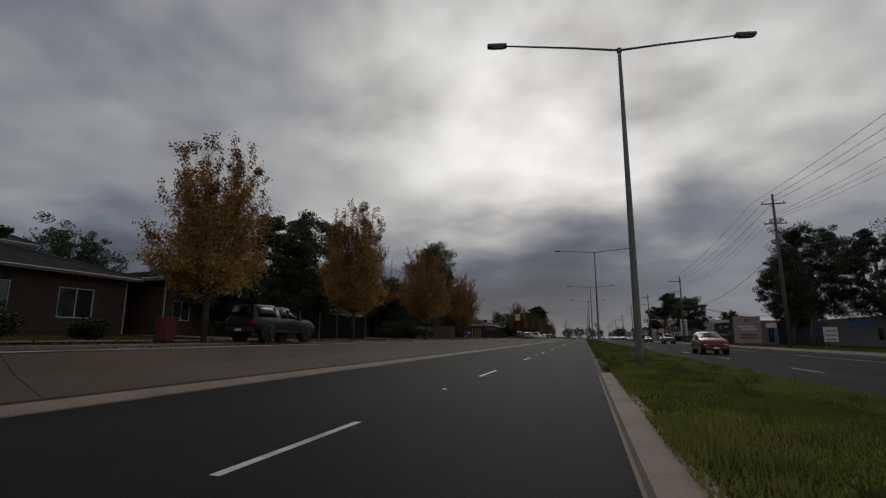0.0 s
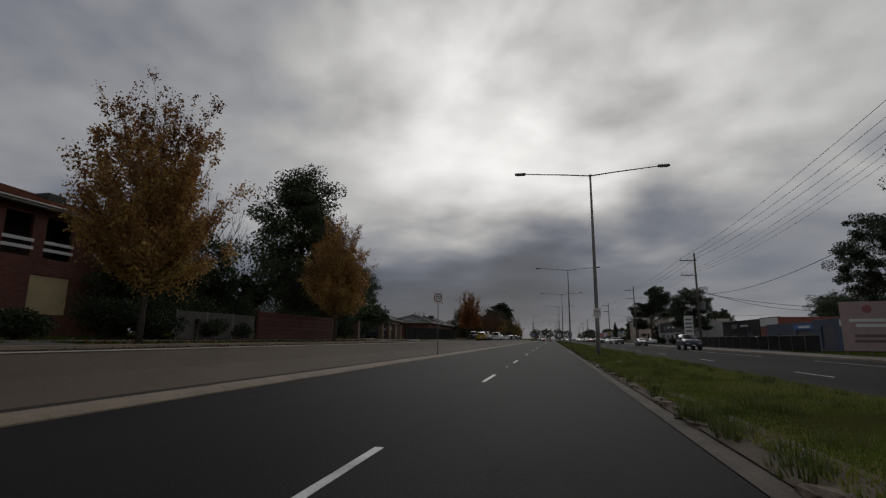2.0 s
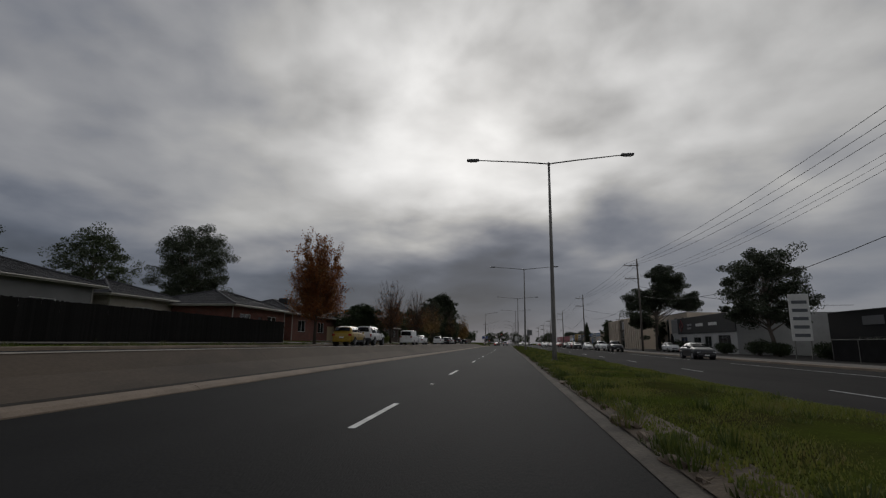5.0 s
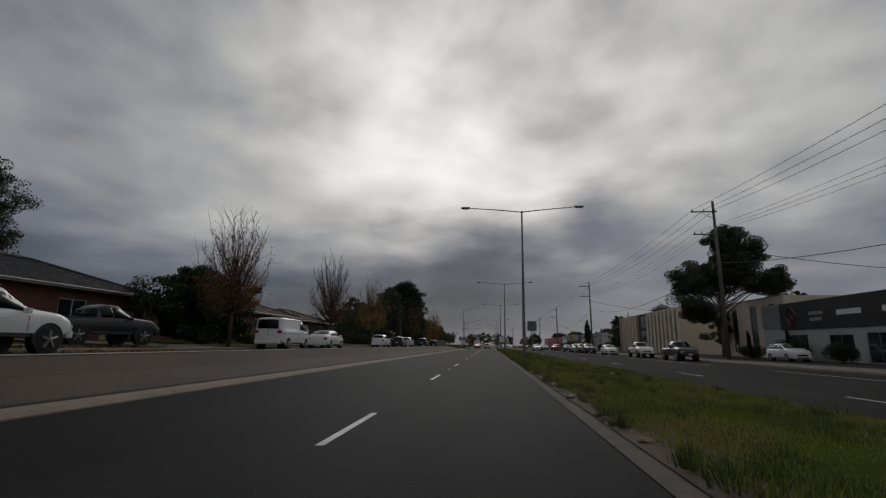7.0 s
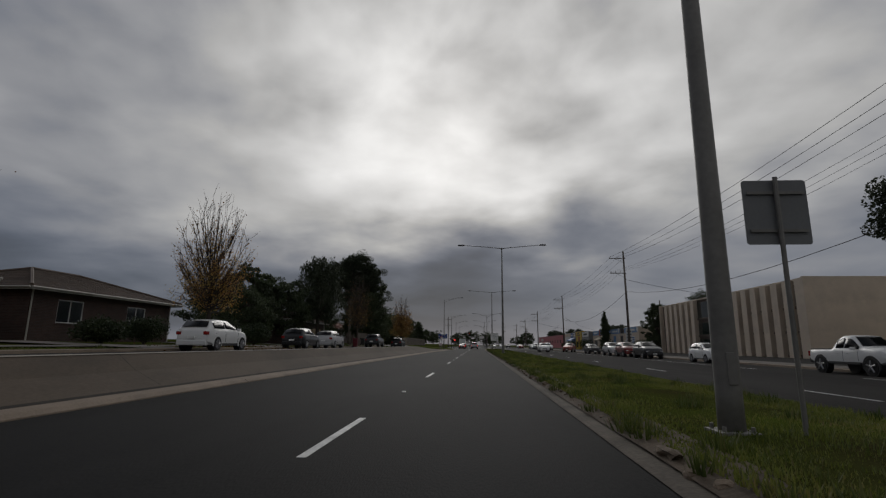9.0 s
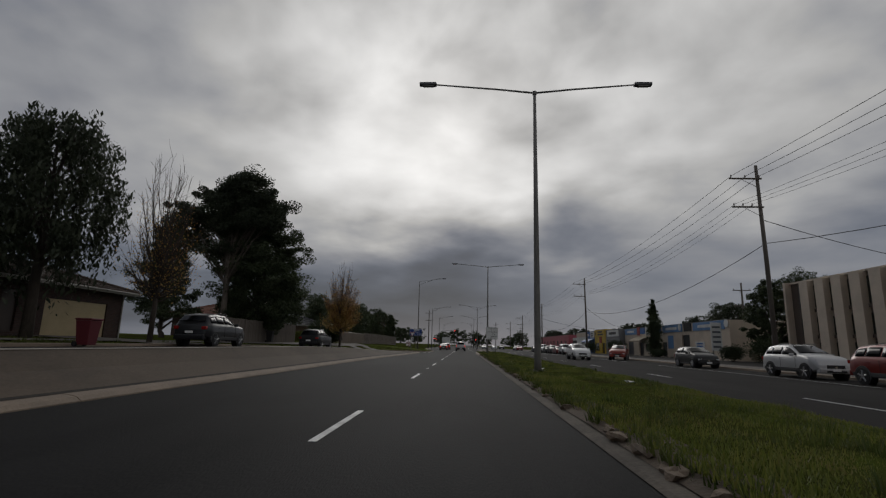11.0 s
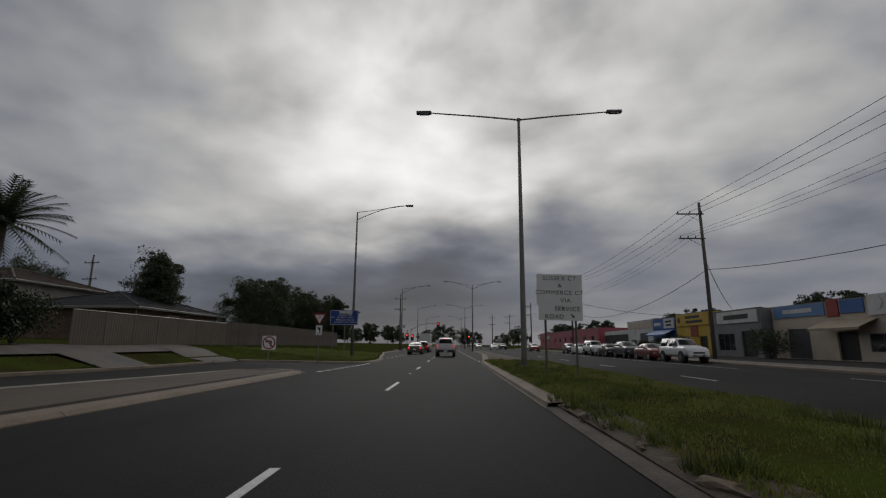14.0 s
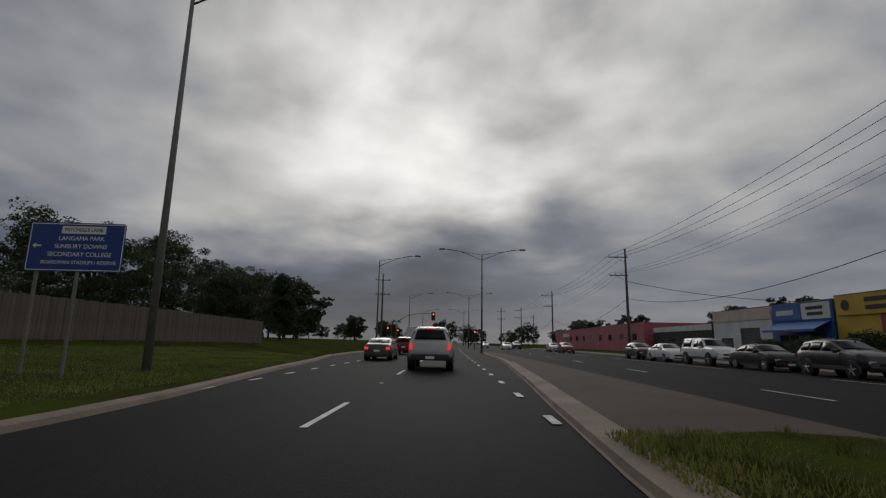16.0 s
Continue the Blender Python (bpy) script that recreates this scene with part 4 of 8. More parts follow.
def palm_tree(h, seed):
    rng = np.random.default_rng(seed)
    t = thing("palm_tree", label="date palm with a full head of arching dark fronds", category="palm")
    part("trunk", tube([(0, 0, -0.1), (0, 0, h * 0.3), (0, 0, h * 0.62)], [0.42, 0.36, 0.42], 12), BARK, t, smooth=True)
    for k in range(64):
        az, el = k * 2.4, rng.uniform(-0.35, 1.35)
        L = rng.uniform(3.9, 4.9)
        bm = bmesh.new()
        pts = []
        for i in range(9):
            s = i / 8
            pts.append(Vector((math.cos(az) * math.cos(el) * L * s, math.sin(az) * math.cos(el) * L * s, h * 0.62 + math.sin(el) * L * s - 0.9 * s * s * L * 0.34)))
        tube(pts, [0.03] * 5 + [0.02] * 4, 4, bm, cap=False)
        side = Vector((-math.sin(az), math.cos(az), 0))
        for i in range(1, 9):
            for sgn in (-1, 1):
                for q in range(2):
                    p = pts[i - 1].lerp(pts[i], q * 0.5)
                    e = p + side * sgn * 0.85 * (1 - i / 14) + (pts[i] - pts[i - 1]).normalized() * 0.45 + Vector((0, 0, -0.16))
                    w = (pts[i] - pts[i - 1]).normalized() * 0.075
                    vs = [bm.verts.new(v) for v in (p - w, p + w, e)]
                    bm.faces.new(vs)
        part("frond", bm, EVERG, t)
    return t


put_tree(palm_tree(12.6, 3), -31.0, 293.0)


def shrub(w, h, seed, material=HEDGE, n=2600, label="dark clipped garden shrub", leaf=0.1):
    rng = np.random.default_rng(seed)
    t = thing("shrub", label=label, category="shrub", group="garden shrubs")
    bm = bmesh.new()
    P = []
    for k in range(9):
        a, r = k * 2.4, w * 0.32 * math.sqrt((k + 0.5) / 9)
        c = np.array([math.cos(a) * r, math.sin(a) * r, h * rng.uniform(0.4, 0.68)])
        tube([(0, 0, -0.05), (c[0] * 0.5, c[1] * 0.5, c[2] * 0.5), tuple(c)], [0.03, 0.02, 0.008], 4, bm, cap=False)
        g = rng.normal(size=(n // 9, 3)); g /= np.linalg.norm(g, axis=1)[:, None]
        P.append(c + g * rng.uniform(0.5, 1, (n // 9, 1)) * np.array([w * 0.3, w * 0.3, h * 0.38]))
    q = np.concatenate(P)
    q[:, 2] = np.maximum(q[:, 2], 0.03)
    part("woody_base", bm, BARK, t)
    leaf_cloud("foliage", q, leaf, material, t, rng)
    return t


for k, (x, y, w, hh, m_, lb) in enumerate((
        (-19.5, 170.5, 2.2, 1.1, LIMEBUSH, "low lime-green garden shrub"), (-19.8, 173, 2.0, 1.2, LIMEBUSH, "low lime-green garden shrub"),
        (-20.4, 276.8, 3.4, 3.0, HEDGE, "large dark shrub below a palm"), (-20.8, 281.0, 4.0, 3.6, HEDGE, "large dark shrub below a palm"), (-21, 284.2, 3.2, 2.8, HEDGE, "large dark shrub below a palm"), (-20.6, 272.0, 3.0, 1.5, LIMEBUSH, "rounded lime-green garden shrub"), (-20.5, 13, 2.4, 1.4, HEDGE, "dark garden shrub by the verge"), (-19.6, 16.5, 1.6, 1.0, HEDGE, "low dark garden shrub"),
        (-19.4, 51, 2.4, 1.2, HEDGE, "dark shrub by a driveway"), (-19.5, 57.5, 3.0, 1.5, HEDGE, "dark shrub by a driveway"), (-19.4, 61, 2.6, 1.3, HEDGE, "dark shrub by a fence"), (-19.4, 64, 2.2, 1.1, HEDGE, "dark shrub by a fence"),
        (-20.9, 56.5, 3.4, 2.2, HEDGE, "dense dark hedge shrub behind a front fence"),
        (-20.9, 59.5, 3.4, 2.6, HEDGE, "dense dark hedge shrub behind a front fence"),
        (-20.9, 62.5, 3.6, 2.8, HEDGE, "dense dark hedge shrub behind a front fence"),
        (-20.9, 66, 3.6, 2.8, HEDGE, "dense dark hedge shrub behind a front fence"),
        (-20.9, 69.5, 3.6, 2.6, HEDGE, "dense dark hedge shrub behind a front fence"),
        (-20.9, 73, 3.4, 2.4, HEDGE, "dense dark hedge shrub behind a front fence"),
        (-20.9, 76, 3.2, 2.2, HEDGE, "dense dark hedge shrub behind a front fence"),
        (-20.8, 79.5, 3.2, 2.3, HEDGE, "dark hedge shrub by brick pillars"), (-21, 82.5, 3.2, 2.2, HEDGE, "dark hedge shrub by brick pillars"), (-21.5, 86, 3.4, 2.4, HEDGE, "dark hedge shrub by brick pillars"), (-21.5, 90, 3.2, 2.2, HEDGE, "dark hedge shrub by brick pillars"), (-20.5, 195.5, 2.6, 1.6, HEDGE, "dark shrub in front of a brick house"), (-20.8, 199.5, 2.8, 1.8, HEDGE, "dark shrub in front of a brick house"), (-21, 209, 3.4, 2.2, HEDGE, "large dark garden shrub"), (-20, 213, 3.0, 2.0, HEDGE, "large dark garden shrub"),
        (27.8, 181.5, 3.2, 2.1, HEDGE, "rounded dark shrub in front of the showroom"), (27.6, 174.5, 2.4, 1.7, HEDGE, "rounded dark shrub in front of the showroom"), (28.5, 190, 2.6, 1.6, HEDGE, "dark shrub by the car park"),
        (30, 262, 3.2, 2.6, HEDGE, "large dark shrub beside the footpath"), (29.5, 267, 2.6, 2.0, HEDGE, "large dark shrub beside the footpath"), (29.3, 308.5, 4.8, 3.2, HEDGE, "broad dark shrub hiding a shop front"), (29.6, 289, 2.6, 1.3, HEDGE, "dark shrub below the cypress"), (28.4, 325.5, 3.4, 2.6, HEDGE, "broad dark shrub by the shops"), (28.2, 331, 3.2, 2.4, HEDGE, "broad dark shrub by the shops"), (28.3, 336, 2.8, 2.0, HEDGE, "broad dark shrub by the shops"),
        (28, 136, 3, 1.8, HEDGE, "dark shrub by a factory fence"), (27.6, 141, 2.6, 1.6, HEDGE, "dark shrub by a pylon sign"), (27.8, 128, 2.8, 1.7, HEDGE, "dark shrub by a factory fence"), (28, 150, 2.6, 1.7, HEDGE, "dark shrub by the footpath"), (28.4, 155, 3.0, 1.9, HEDGE, "dark shrub by the footpath"), (28, 163, 2.6, 1.6, HEDGE, "dark shrub by the footpath"),
        (-19.5, 222, 2.4, 1.6, HEDGE, "dark shrub by a fence"))):
    put_tree(shrub(w, hh, 200 + k, m_, 5200, lb, 0.12), x, y, k * 40)

# ---------------- writing ----------------
def lettering(text, size, m, material, parent, name="lettering", align="CENTER", spacing=1.0):
    """Flat letters in the built-in font, turned into a mesh; m places them (x right, y up, z out)."""
    cu = bpy.data.curves.new(name, "FONT")
    cu.body, cu.size, cu.align_x, cu.align_y, cu.extrude, cu.space_character = text, size, align, "CENTER", 0.003, spacing
    tmp = new("tmp_text", cu)
    me = bpy.data.meshes.new_from_object(tmp.evaluated_get(bpy.context.evaluated_depsgraph_get()))
    bpy.data.objects.remove(tmp)
    bm = bmesh.new()
    bm.from_mesh(me)
    # one piece for each letter: islands whose spans across overlap belong together
    left, spans = set(bm.verts), []
    while left:
        todo, isl = [left.pop()], []
        while todo:
            v = todo.pop()
            isl.append(v)
            for e in v.link_edges:
                o = e.other_vert(v)
                if o in left:
                    left.discard(o)
                    todo.append(o)
        spans.append([min(v.co.x for v in isl), max(v.co.x for v in isl), isl])
    spans.sort(key=lambda s: s[0])
    letters = []
    for a, b, isl in spans:
        if letters and a < letters[-1][1] - 0.15 * (b - a):
            letters[-1][1] = max(b, letters[-1][1])
            letters[-1][2] += isl
        else:
            letters.append([a, b, isl])
    for a, b, isl in letters:
        one, index = bmesh.new(), {}
        for v in isl:
            index[v] = one.verts.new(v.co)
        for f in {f for v in isl for f in v.link_faces}:
            one.faces.new([index[v] for v in f.verts])
        part("letter", one, material, parent).matrix_basis = m
    bm.free()
    bpy.data.meshes.remove(me)


def facing(x, y, z, turn=0.0):
    """A frame with x right, y up and z out of a sign that faces traffic coming from -y."""
    return pose(x, y, z, 90, 0, turn)


SIGN_W = mat("sign_white", (0.8, 0.8, 0.78), 0.4, 0.08, 1.0, 20, 0.0, stain=0.12)
SIGN_K = mat("sign_black", (0.012, 0.012, 0.012), 0.5, 0.1, 1, 20, 0)
SIGN_R = mat("sign_red", (0.3, 0.02, 0.025), 0.4, 0.1, 1, 20, 0)
SIGN_B = mat("sign_blue", (0.012, 0.05, 0.23), 0.4, 0.1, 1, 20, 0)


def ring(r0, r1, m, material, parent, name="ring", n=40, depth=0.004):
    bm = bmesh.new()
    v = [[bm.verts.new((math.cos(2 * math.pi * k / n) * r, math.sin(2 * math.pi * k / n) * r, z)) for k in range(n)] for r, z in ((r0, 0), (r0, depth), (r1, depth), (r1, 0))]
    for a, b in zip(v, v[1:]):
        for k in range(n):
            bm.faces.new((a[k], a[(k + 1) % n], b[(k + 1) % n], b[k]))
    ob = part(name, bm, material, parent)
    ob.matrix_basis = m
    return ob


def plate(w, h, m, material, parent, name="panel", bevel=0.02, depth=0.006):
    bm = cuboid(-w / 2, w / 2, -h / 2, h / 2, -depth, 0)
    es = [e for e in bm.edges if abs(e.verts[0].co.z - e.verts[1].co.z) > depth * 0.5]
    bmesh.ops.bevel(bm, geom=es, offset=min(bevel, w * 0.2, h * 0.2), segments=4, affect="EDGES", profile=0.5)
    ob = part(name, bm, material, parent)
    ob.matrix_basis = m
    return ob


def speed_sign(x, y, z0, top, turn, k=1.0):
    t = thing("speed_sign", (x, y, z0), turn, "white 70 speed limit sign with a red ring", "road sign", "speed signs")
    part("post", tube([(0, 0.04, -0.1), (0, 0.04, top + 0.02)], 0.03, 10), GAL, t, smooth=True)
    zc = top - 0.42 * k
    plate(0.64 * k, 0.84 * k, facing(0, 0, zc), SIGN_W, t, "panel", 0.05)
    ring(0.235 * k, 0.29 * k, facing(0, -0.004, zc + 0.02), SIGN_R, t, "red_ring")
    lettering("70", 0.36 * k, facing(0, -0.006, zc + 0.02), SIGN_K, t, "speed_number")
    for dz in (-0.3 * k, 0.3 * k):
        part("bracket", cuboid(-0.06, 0.06, 0.004, 0.075, zc + dz - 0.02, zc + dz + 0.02), GAL, t)
    return t


speed_sign(2.68, 69.2, 0.2, 2.98, 6, 0.72)
speed_sign(-7.85, 70.2, 0.14, 4.3, 4)


def sussex_sign():
    t = thing("direction_sign", (3.48, 279.0, 0.2), -3, "white black-lettered direction sign on two dark posts in the median grass", "road sign")
    for x in (-0.52, 0.55):
        part("post", tube([(x, 0.05, -0.1), (x, 0.05, 2.3)], 0.04, 8), POLEW, t)
    zc = 2.68
    main = plate(1.62, 1.12, pose(0, 0, zc + 0.34, 90, 1.5, 0), SIGN_W, t, "panel", 0.03)
    low = plate(1.56, 0.56, pose(0.02, 0.008, zc - 0.48, 90, 1.5, 0), SIGN_W, t, "lower_panel", 0.03)
    for txt, x, z in (("SUSSEX CT", 0.0, 0.41), ("&", 0.02, 0.15), ("COMMERCE CT", 0.0, -0.11), ("VIA", 0.22, -0.39)):
        lettering(txt, 0.215, pose(x, z, 0.004), SIGN_K, main, spacing=1.18)
    lettering("SERVICE", 0.215, pose(0.24, 0.13, 0.014), SIGN_K, low, spacing=1.18)
    lettering("ROAD", 0.215, pose(-0.22, -0.15, 0.014), SIGN_K, low, spacing=1.18)
    bm = bmesh.new()
    a = math.radians(-45)
    for poly in (((-0.09, -0.018), (0.03, -0.018), (0.03, 0.018), (-0.09, 0.018)), ((0.02, -0.06), (0.1, 0.0), (0.02, 0.06))):
        lo = [bm.verts.new((x * math.cos(a) - y * math.sin(a), x * math.sin(a) + y * math.cos(a), 0.0)) for x, y in poly]
        hi = [bm.verts.new((v.co.x, v.co.y, 0.004)) for v in lo]
        bm.faces.new(hi)
        for k in range(len(lo)):
            bm.faces.new((lo[k], lo[(k + 1) % len(lo)], hi[(k + 1) % len(lo)], hi[k]))
    ob = part("arrow", bm, SIGN_K, low)
    ob.matrix_basis = pose(0.42, -0.11, 0.002)


sussex_sign()


def blue_sign():
    t = thing("direction_sign", (-9.35, 302.2, 0.2), 4, "blue white-lettered direction sign on steel posts in the grass", "road sign")
    t.scale = (0.92, 0.92, 0.95)
    for x in (-0.95, 0.1):
        part("post", tube([(x, 0.05, -0.1), (x, 0.05, 3.1)], 0.045, 8), GAL, t)
    pl = plate(2.5, 1.28, facing(0, 0, 3.36, 0), SIGN_B, t, "panel", 0.08)
    bm = bmesh.new()
    for x0, x1, y0, y1 in ((-1.22, 1.22, 0.595, 0.615), (-1.22, 1.22, -0.615, -0.595), (-1.225, -1.205, -0.6, 0.6), (1.205, 1.225, -0.6, 0.6)):
        cuboid(x0, x1, y0, y1, 0.0, 0.004, bm=bm)
    part("border", bm, SIGN_W, pl)
    tag = plate(1.15, 0.2, pose(0.15, 0.45, 0.006), SIGN_W, pl, "name_panel", 0.02, 0.004)
    lettering("MITCHELLS LANE", 0.13, pose(0.15, 0.45, 0.009), SIGN_K, pl)
    for k, txt in enumerate(("LANGAMA PARK", "SUNBURY DOWNS", "SECONDARY COLLEGE", "BOARDMAN STADIUM / RESERVE")):
        lettering(txt, 0.16 if k < 3 else 0.132, pose(0.12, 0.22 - 0.21 * k, 0.003), SIGN_W, pl)
    bm = bmesh.new()
    for poly in (((-0.06, -0.02), (0.1, -0.02), (0.1, 0.02), (-0.06, 0.02)), ((-0.04, 0.075), (-0.13, 0.0), (-0.04, -0.075))):
        lo = [bm.verts.new((x, y, 0.0)) for x, y in poly]
        hi = [bm.verts.new((x, y, 0.004)) for x, y in poly]
        bm.faces.new(hi)
        for k in range(len(lo)):
            bm.faces.new((lo[k], lo[(k + 1) % len(lo)], hi[(k + 1) % len(lo)], hi[k]))
    part("arrow", bm, SIGN_W, pl).matrix_basis = pose(-1.0, 0.02, 0.002)


blue_sign()


def no_left_sign():
    t = thing("road_sign", (-8.55, 283.4, 0.12), 3, "low square no-left-turn sign with a red ring on a short post", "road sign")
    part("post", tube([(0, 0.04, -0.1), (0, 0.04, 1.3)], 0.03, 8), GAL, t)
    pl = plate(0.62, 0.62, facing(0, 0, 1.15), SIGN_W, t, "panel", 0.05)
    ring(0.23, 0.285, pose(0, 0, 0.001), SIGN_R, pl, "red_ring")
    bm = cuboid(0.06, 0.12, -0.17, 0.1, 0, 0.003)
    cuboid(-0.08, 0.06, 0.04, 0.1, 0, 0.003, bm=bm)
    v = [bm.verts.new(p) for p in ((-0.08, 0.15, 0.003), (-0.19, 0.07, 0.003), (-0.08, -0.01, 0.003))]
    bm.faces.new(v)
    part("arrow", bm, SIGN_K, pl)
    b = part("slash", cuboid(-0.25, 0.25, -0.025, 0.025, 0.004, 0.007), SIGN_R, pl)
    b.matrix_basis = pose(0, 0, 0, 0, 0, -45)


no_left_sign()


def give_way():
    t = thing("road_sign", (-9.1, 293.7, 0.16), -4, "triangular red and white give-way sign with a small white plate below", "road sign")
    part("post", tube([(0, 0.04, -0.1), (0, 0.04, 3.05)], 0.03, 8), GAL, t)
    for s, mm, d, n in ((1.0, SIGN_R, 0.0, "panel"), (0.7, SIGN_W, 0.004, "centre")):
        bm = bmesh.new()
        lo = [bm.verts.new((x * s, (y + 0.05) * s - 0.05, d)) for x, y in ((-0.45, 0.3), (0.0, -0.48), (0.45, 0.3))]
        hi = [bm.verts.new(v.co + Vector((0, 0, 0.004))) for v in lo]
        bm.faces.new(hi)
        for k in range(3):
            bm.faces.new((lo[k], lo[(k + 1) % 3], hi[(k + 1) % 3], hi[k]))
        part(n, bm, mm, t).matrix_basis = facing(0, 0, 2.75)
    lettering("GIVE", 0.13, facing(0, -0.01, 2.84), SIGN_R, t)
    lettering("WAY", 0.13, facing(0, -0.01, 2.71), SIGN_R, t)
    pl = plate(0.42, 0.62, facing(0, 0, 1.95), SIGN_W, t, "lower_panel", 0.03)
    bm = cuboid(0.02, 0.09, -0.16, 0.1, 0, 0.003)
    v = [bm.verts.new(p) for p in ((0.12, 0.16, 0.003), (-0.16, 0.2, 0.003), (0.02, -0.02, 0.003))]
    bm.faces.new(v)
    part("arrow", bm, SIGN_K, pl)
    lettering("ONLY", 0.11, pose(0, -0.23, 0.002), SIGN_K, pl)


give_way()


def back_sign():
    """Sign seen from behind further along the median."""
    t = thing("road_sign", (3.62, 176.2, 0.2), 0, "grey sign plate on a post, near a lamp in the median", "road sign")
    part("post", tube([(0, -0.05, -0.1), (0, -0.05, 3.2)], 0.03, 8), GAL, t)
    plate(0.8, 0.85, facing(0, 0, 2.75), mat("sign_back", (0.16, 0.165, 0.17), 0.55, 0.1, 1, 20, 0), t, "panel", 0.04)
    for dz in (-0.25, 0.25):
        part("bracket", cuboid(-0.35, 0.35, -0.03, -0.012, 2.75 + dz - 0.02, 2.75 + dz + 0.02), GAL, t)


back_sign()

# ---------------- vehicles ----------------
# per kind: length, width, wheel radius, sill height, (station, roof line, shoulder line), glass stretches (rear glass, side glass, windscreen)
PROFILE = {
    "sedan": (4.65, 1.82, .33, .27, [(0, .72, .66), (.015, .95, .84), (.04, 1.04, .93), (.15, 1.1, .98), (.31, 1.39, 1.0), (.44, 1.46, 1.0), (.57, 1.43, .99), (.74, 1.06, .97), (.9, .93, .88), (.97, .8, .76), (1, .58, .54)], (.17, .30), ((.2, .42), (.435, .71)), (.585, .73)),
    "hatch": (4.15, 1.76, .33, .28, [(0, .7, .64), (.015, .98, .88), (.04, 1.1, 1.02), (.12, 1.44, 1.03), (.3, 1.53, 1.03), (.52, 1.5, 1.02), (.73, 1.1, 1.0), (.9, .96, .9), (.97, .82, .78), (1, .58, .54)], (.045, .12), ((.12, .38), (.395, .7)), (.535, .715)),
    "suv": (4.5, 1.86, .36, .36, [(0, .8, .72), (.012, 1.08, .96), (.04, 1.2, 1.1), (.1, 1.58, 1.12), (.28, 1.68, 1.12), (.5, 1.66, 1.11), (.7, 1.22, 1.1), (.88, 1.1, 1.04), (.965, .95, .9), (1, .68, .62)], (.045, .1), ((.1, .22), (.23, .4), (.415, .67)), (.515, .69)),
    "wagon": (4.95, 1.98, .41, .48, [(0, .9, .8), (.012, 1.18, 1.06), (.03, 1.3, 1.2), (.065, 1.82, 1.22), (.25, 1.92, 1.22), (.52, 1.88, 1.21), (.67, 1.34, 1.2), (.9, 1.22, 1.14), (.97, 1.05, 1.0), (1, .78, .7)], (.03, .064), ((.07, .22), (.23, .39), (.405, .645)), (.53, .665)),
    "van": (5.0, 1.95, .35, .34, [(0, .9, .8), (.006, 1.2, 1.1), (.012, 1.86, 1.2), (.04, 1.95, 1.2), (.4, 1.98, 1.2), (.68, 1.93, 1.19), (.84, 1.3, 1.16), (.94, 1.12, 1.05), (.985, .9, .86), (1, .7, .64)], (.0065, .0115), ((.6, .81),), (.69, .835)),
    "ute": (5.3, 1.88, .41, .5, [(0, .95, .9), (.01, 1.14, 1.1), (.34, 1.16, 1.12), (.355, 1.2, 1.14), (.385, 1.68, 1.16), (.47, 1.82, 1.16), (.57, 1.79, 1.16), (.7, 1.28, 1.14), (.9, 1.18, 1.1), (.97, 1.02, .98), (1, .78, .7)], (.357, .383), ((.395, .5), (.51, .68)), (.58, .695)),
    "canopy_ute": (5.3, 1.88, .41, .5, [(0, .95, .9), (.008, 1.2, 1.12), (.016, 1.3, 1.16), (.04, 1.84, 1.17), (.3, 1.87, 1.17), (.365, 1.83, 1.16), (.385, 1.76, 1.16), (.47, 1.83, 1.16), (.57, 1.79, 1.16), (.7, 1.28, 1.14), (.9, 1.18, 1.1), (.97, 1.02, .98), (1, .78, .7)], (.017, .039), ((.07, .33), (.395, .5), (.51, .68)), (.58, .695)),
}


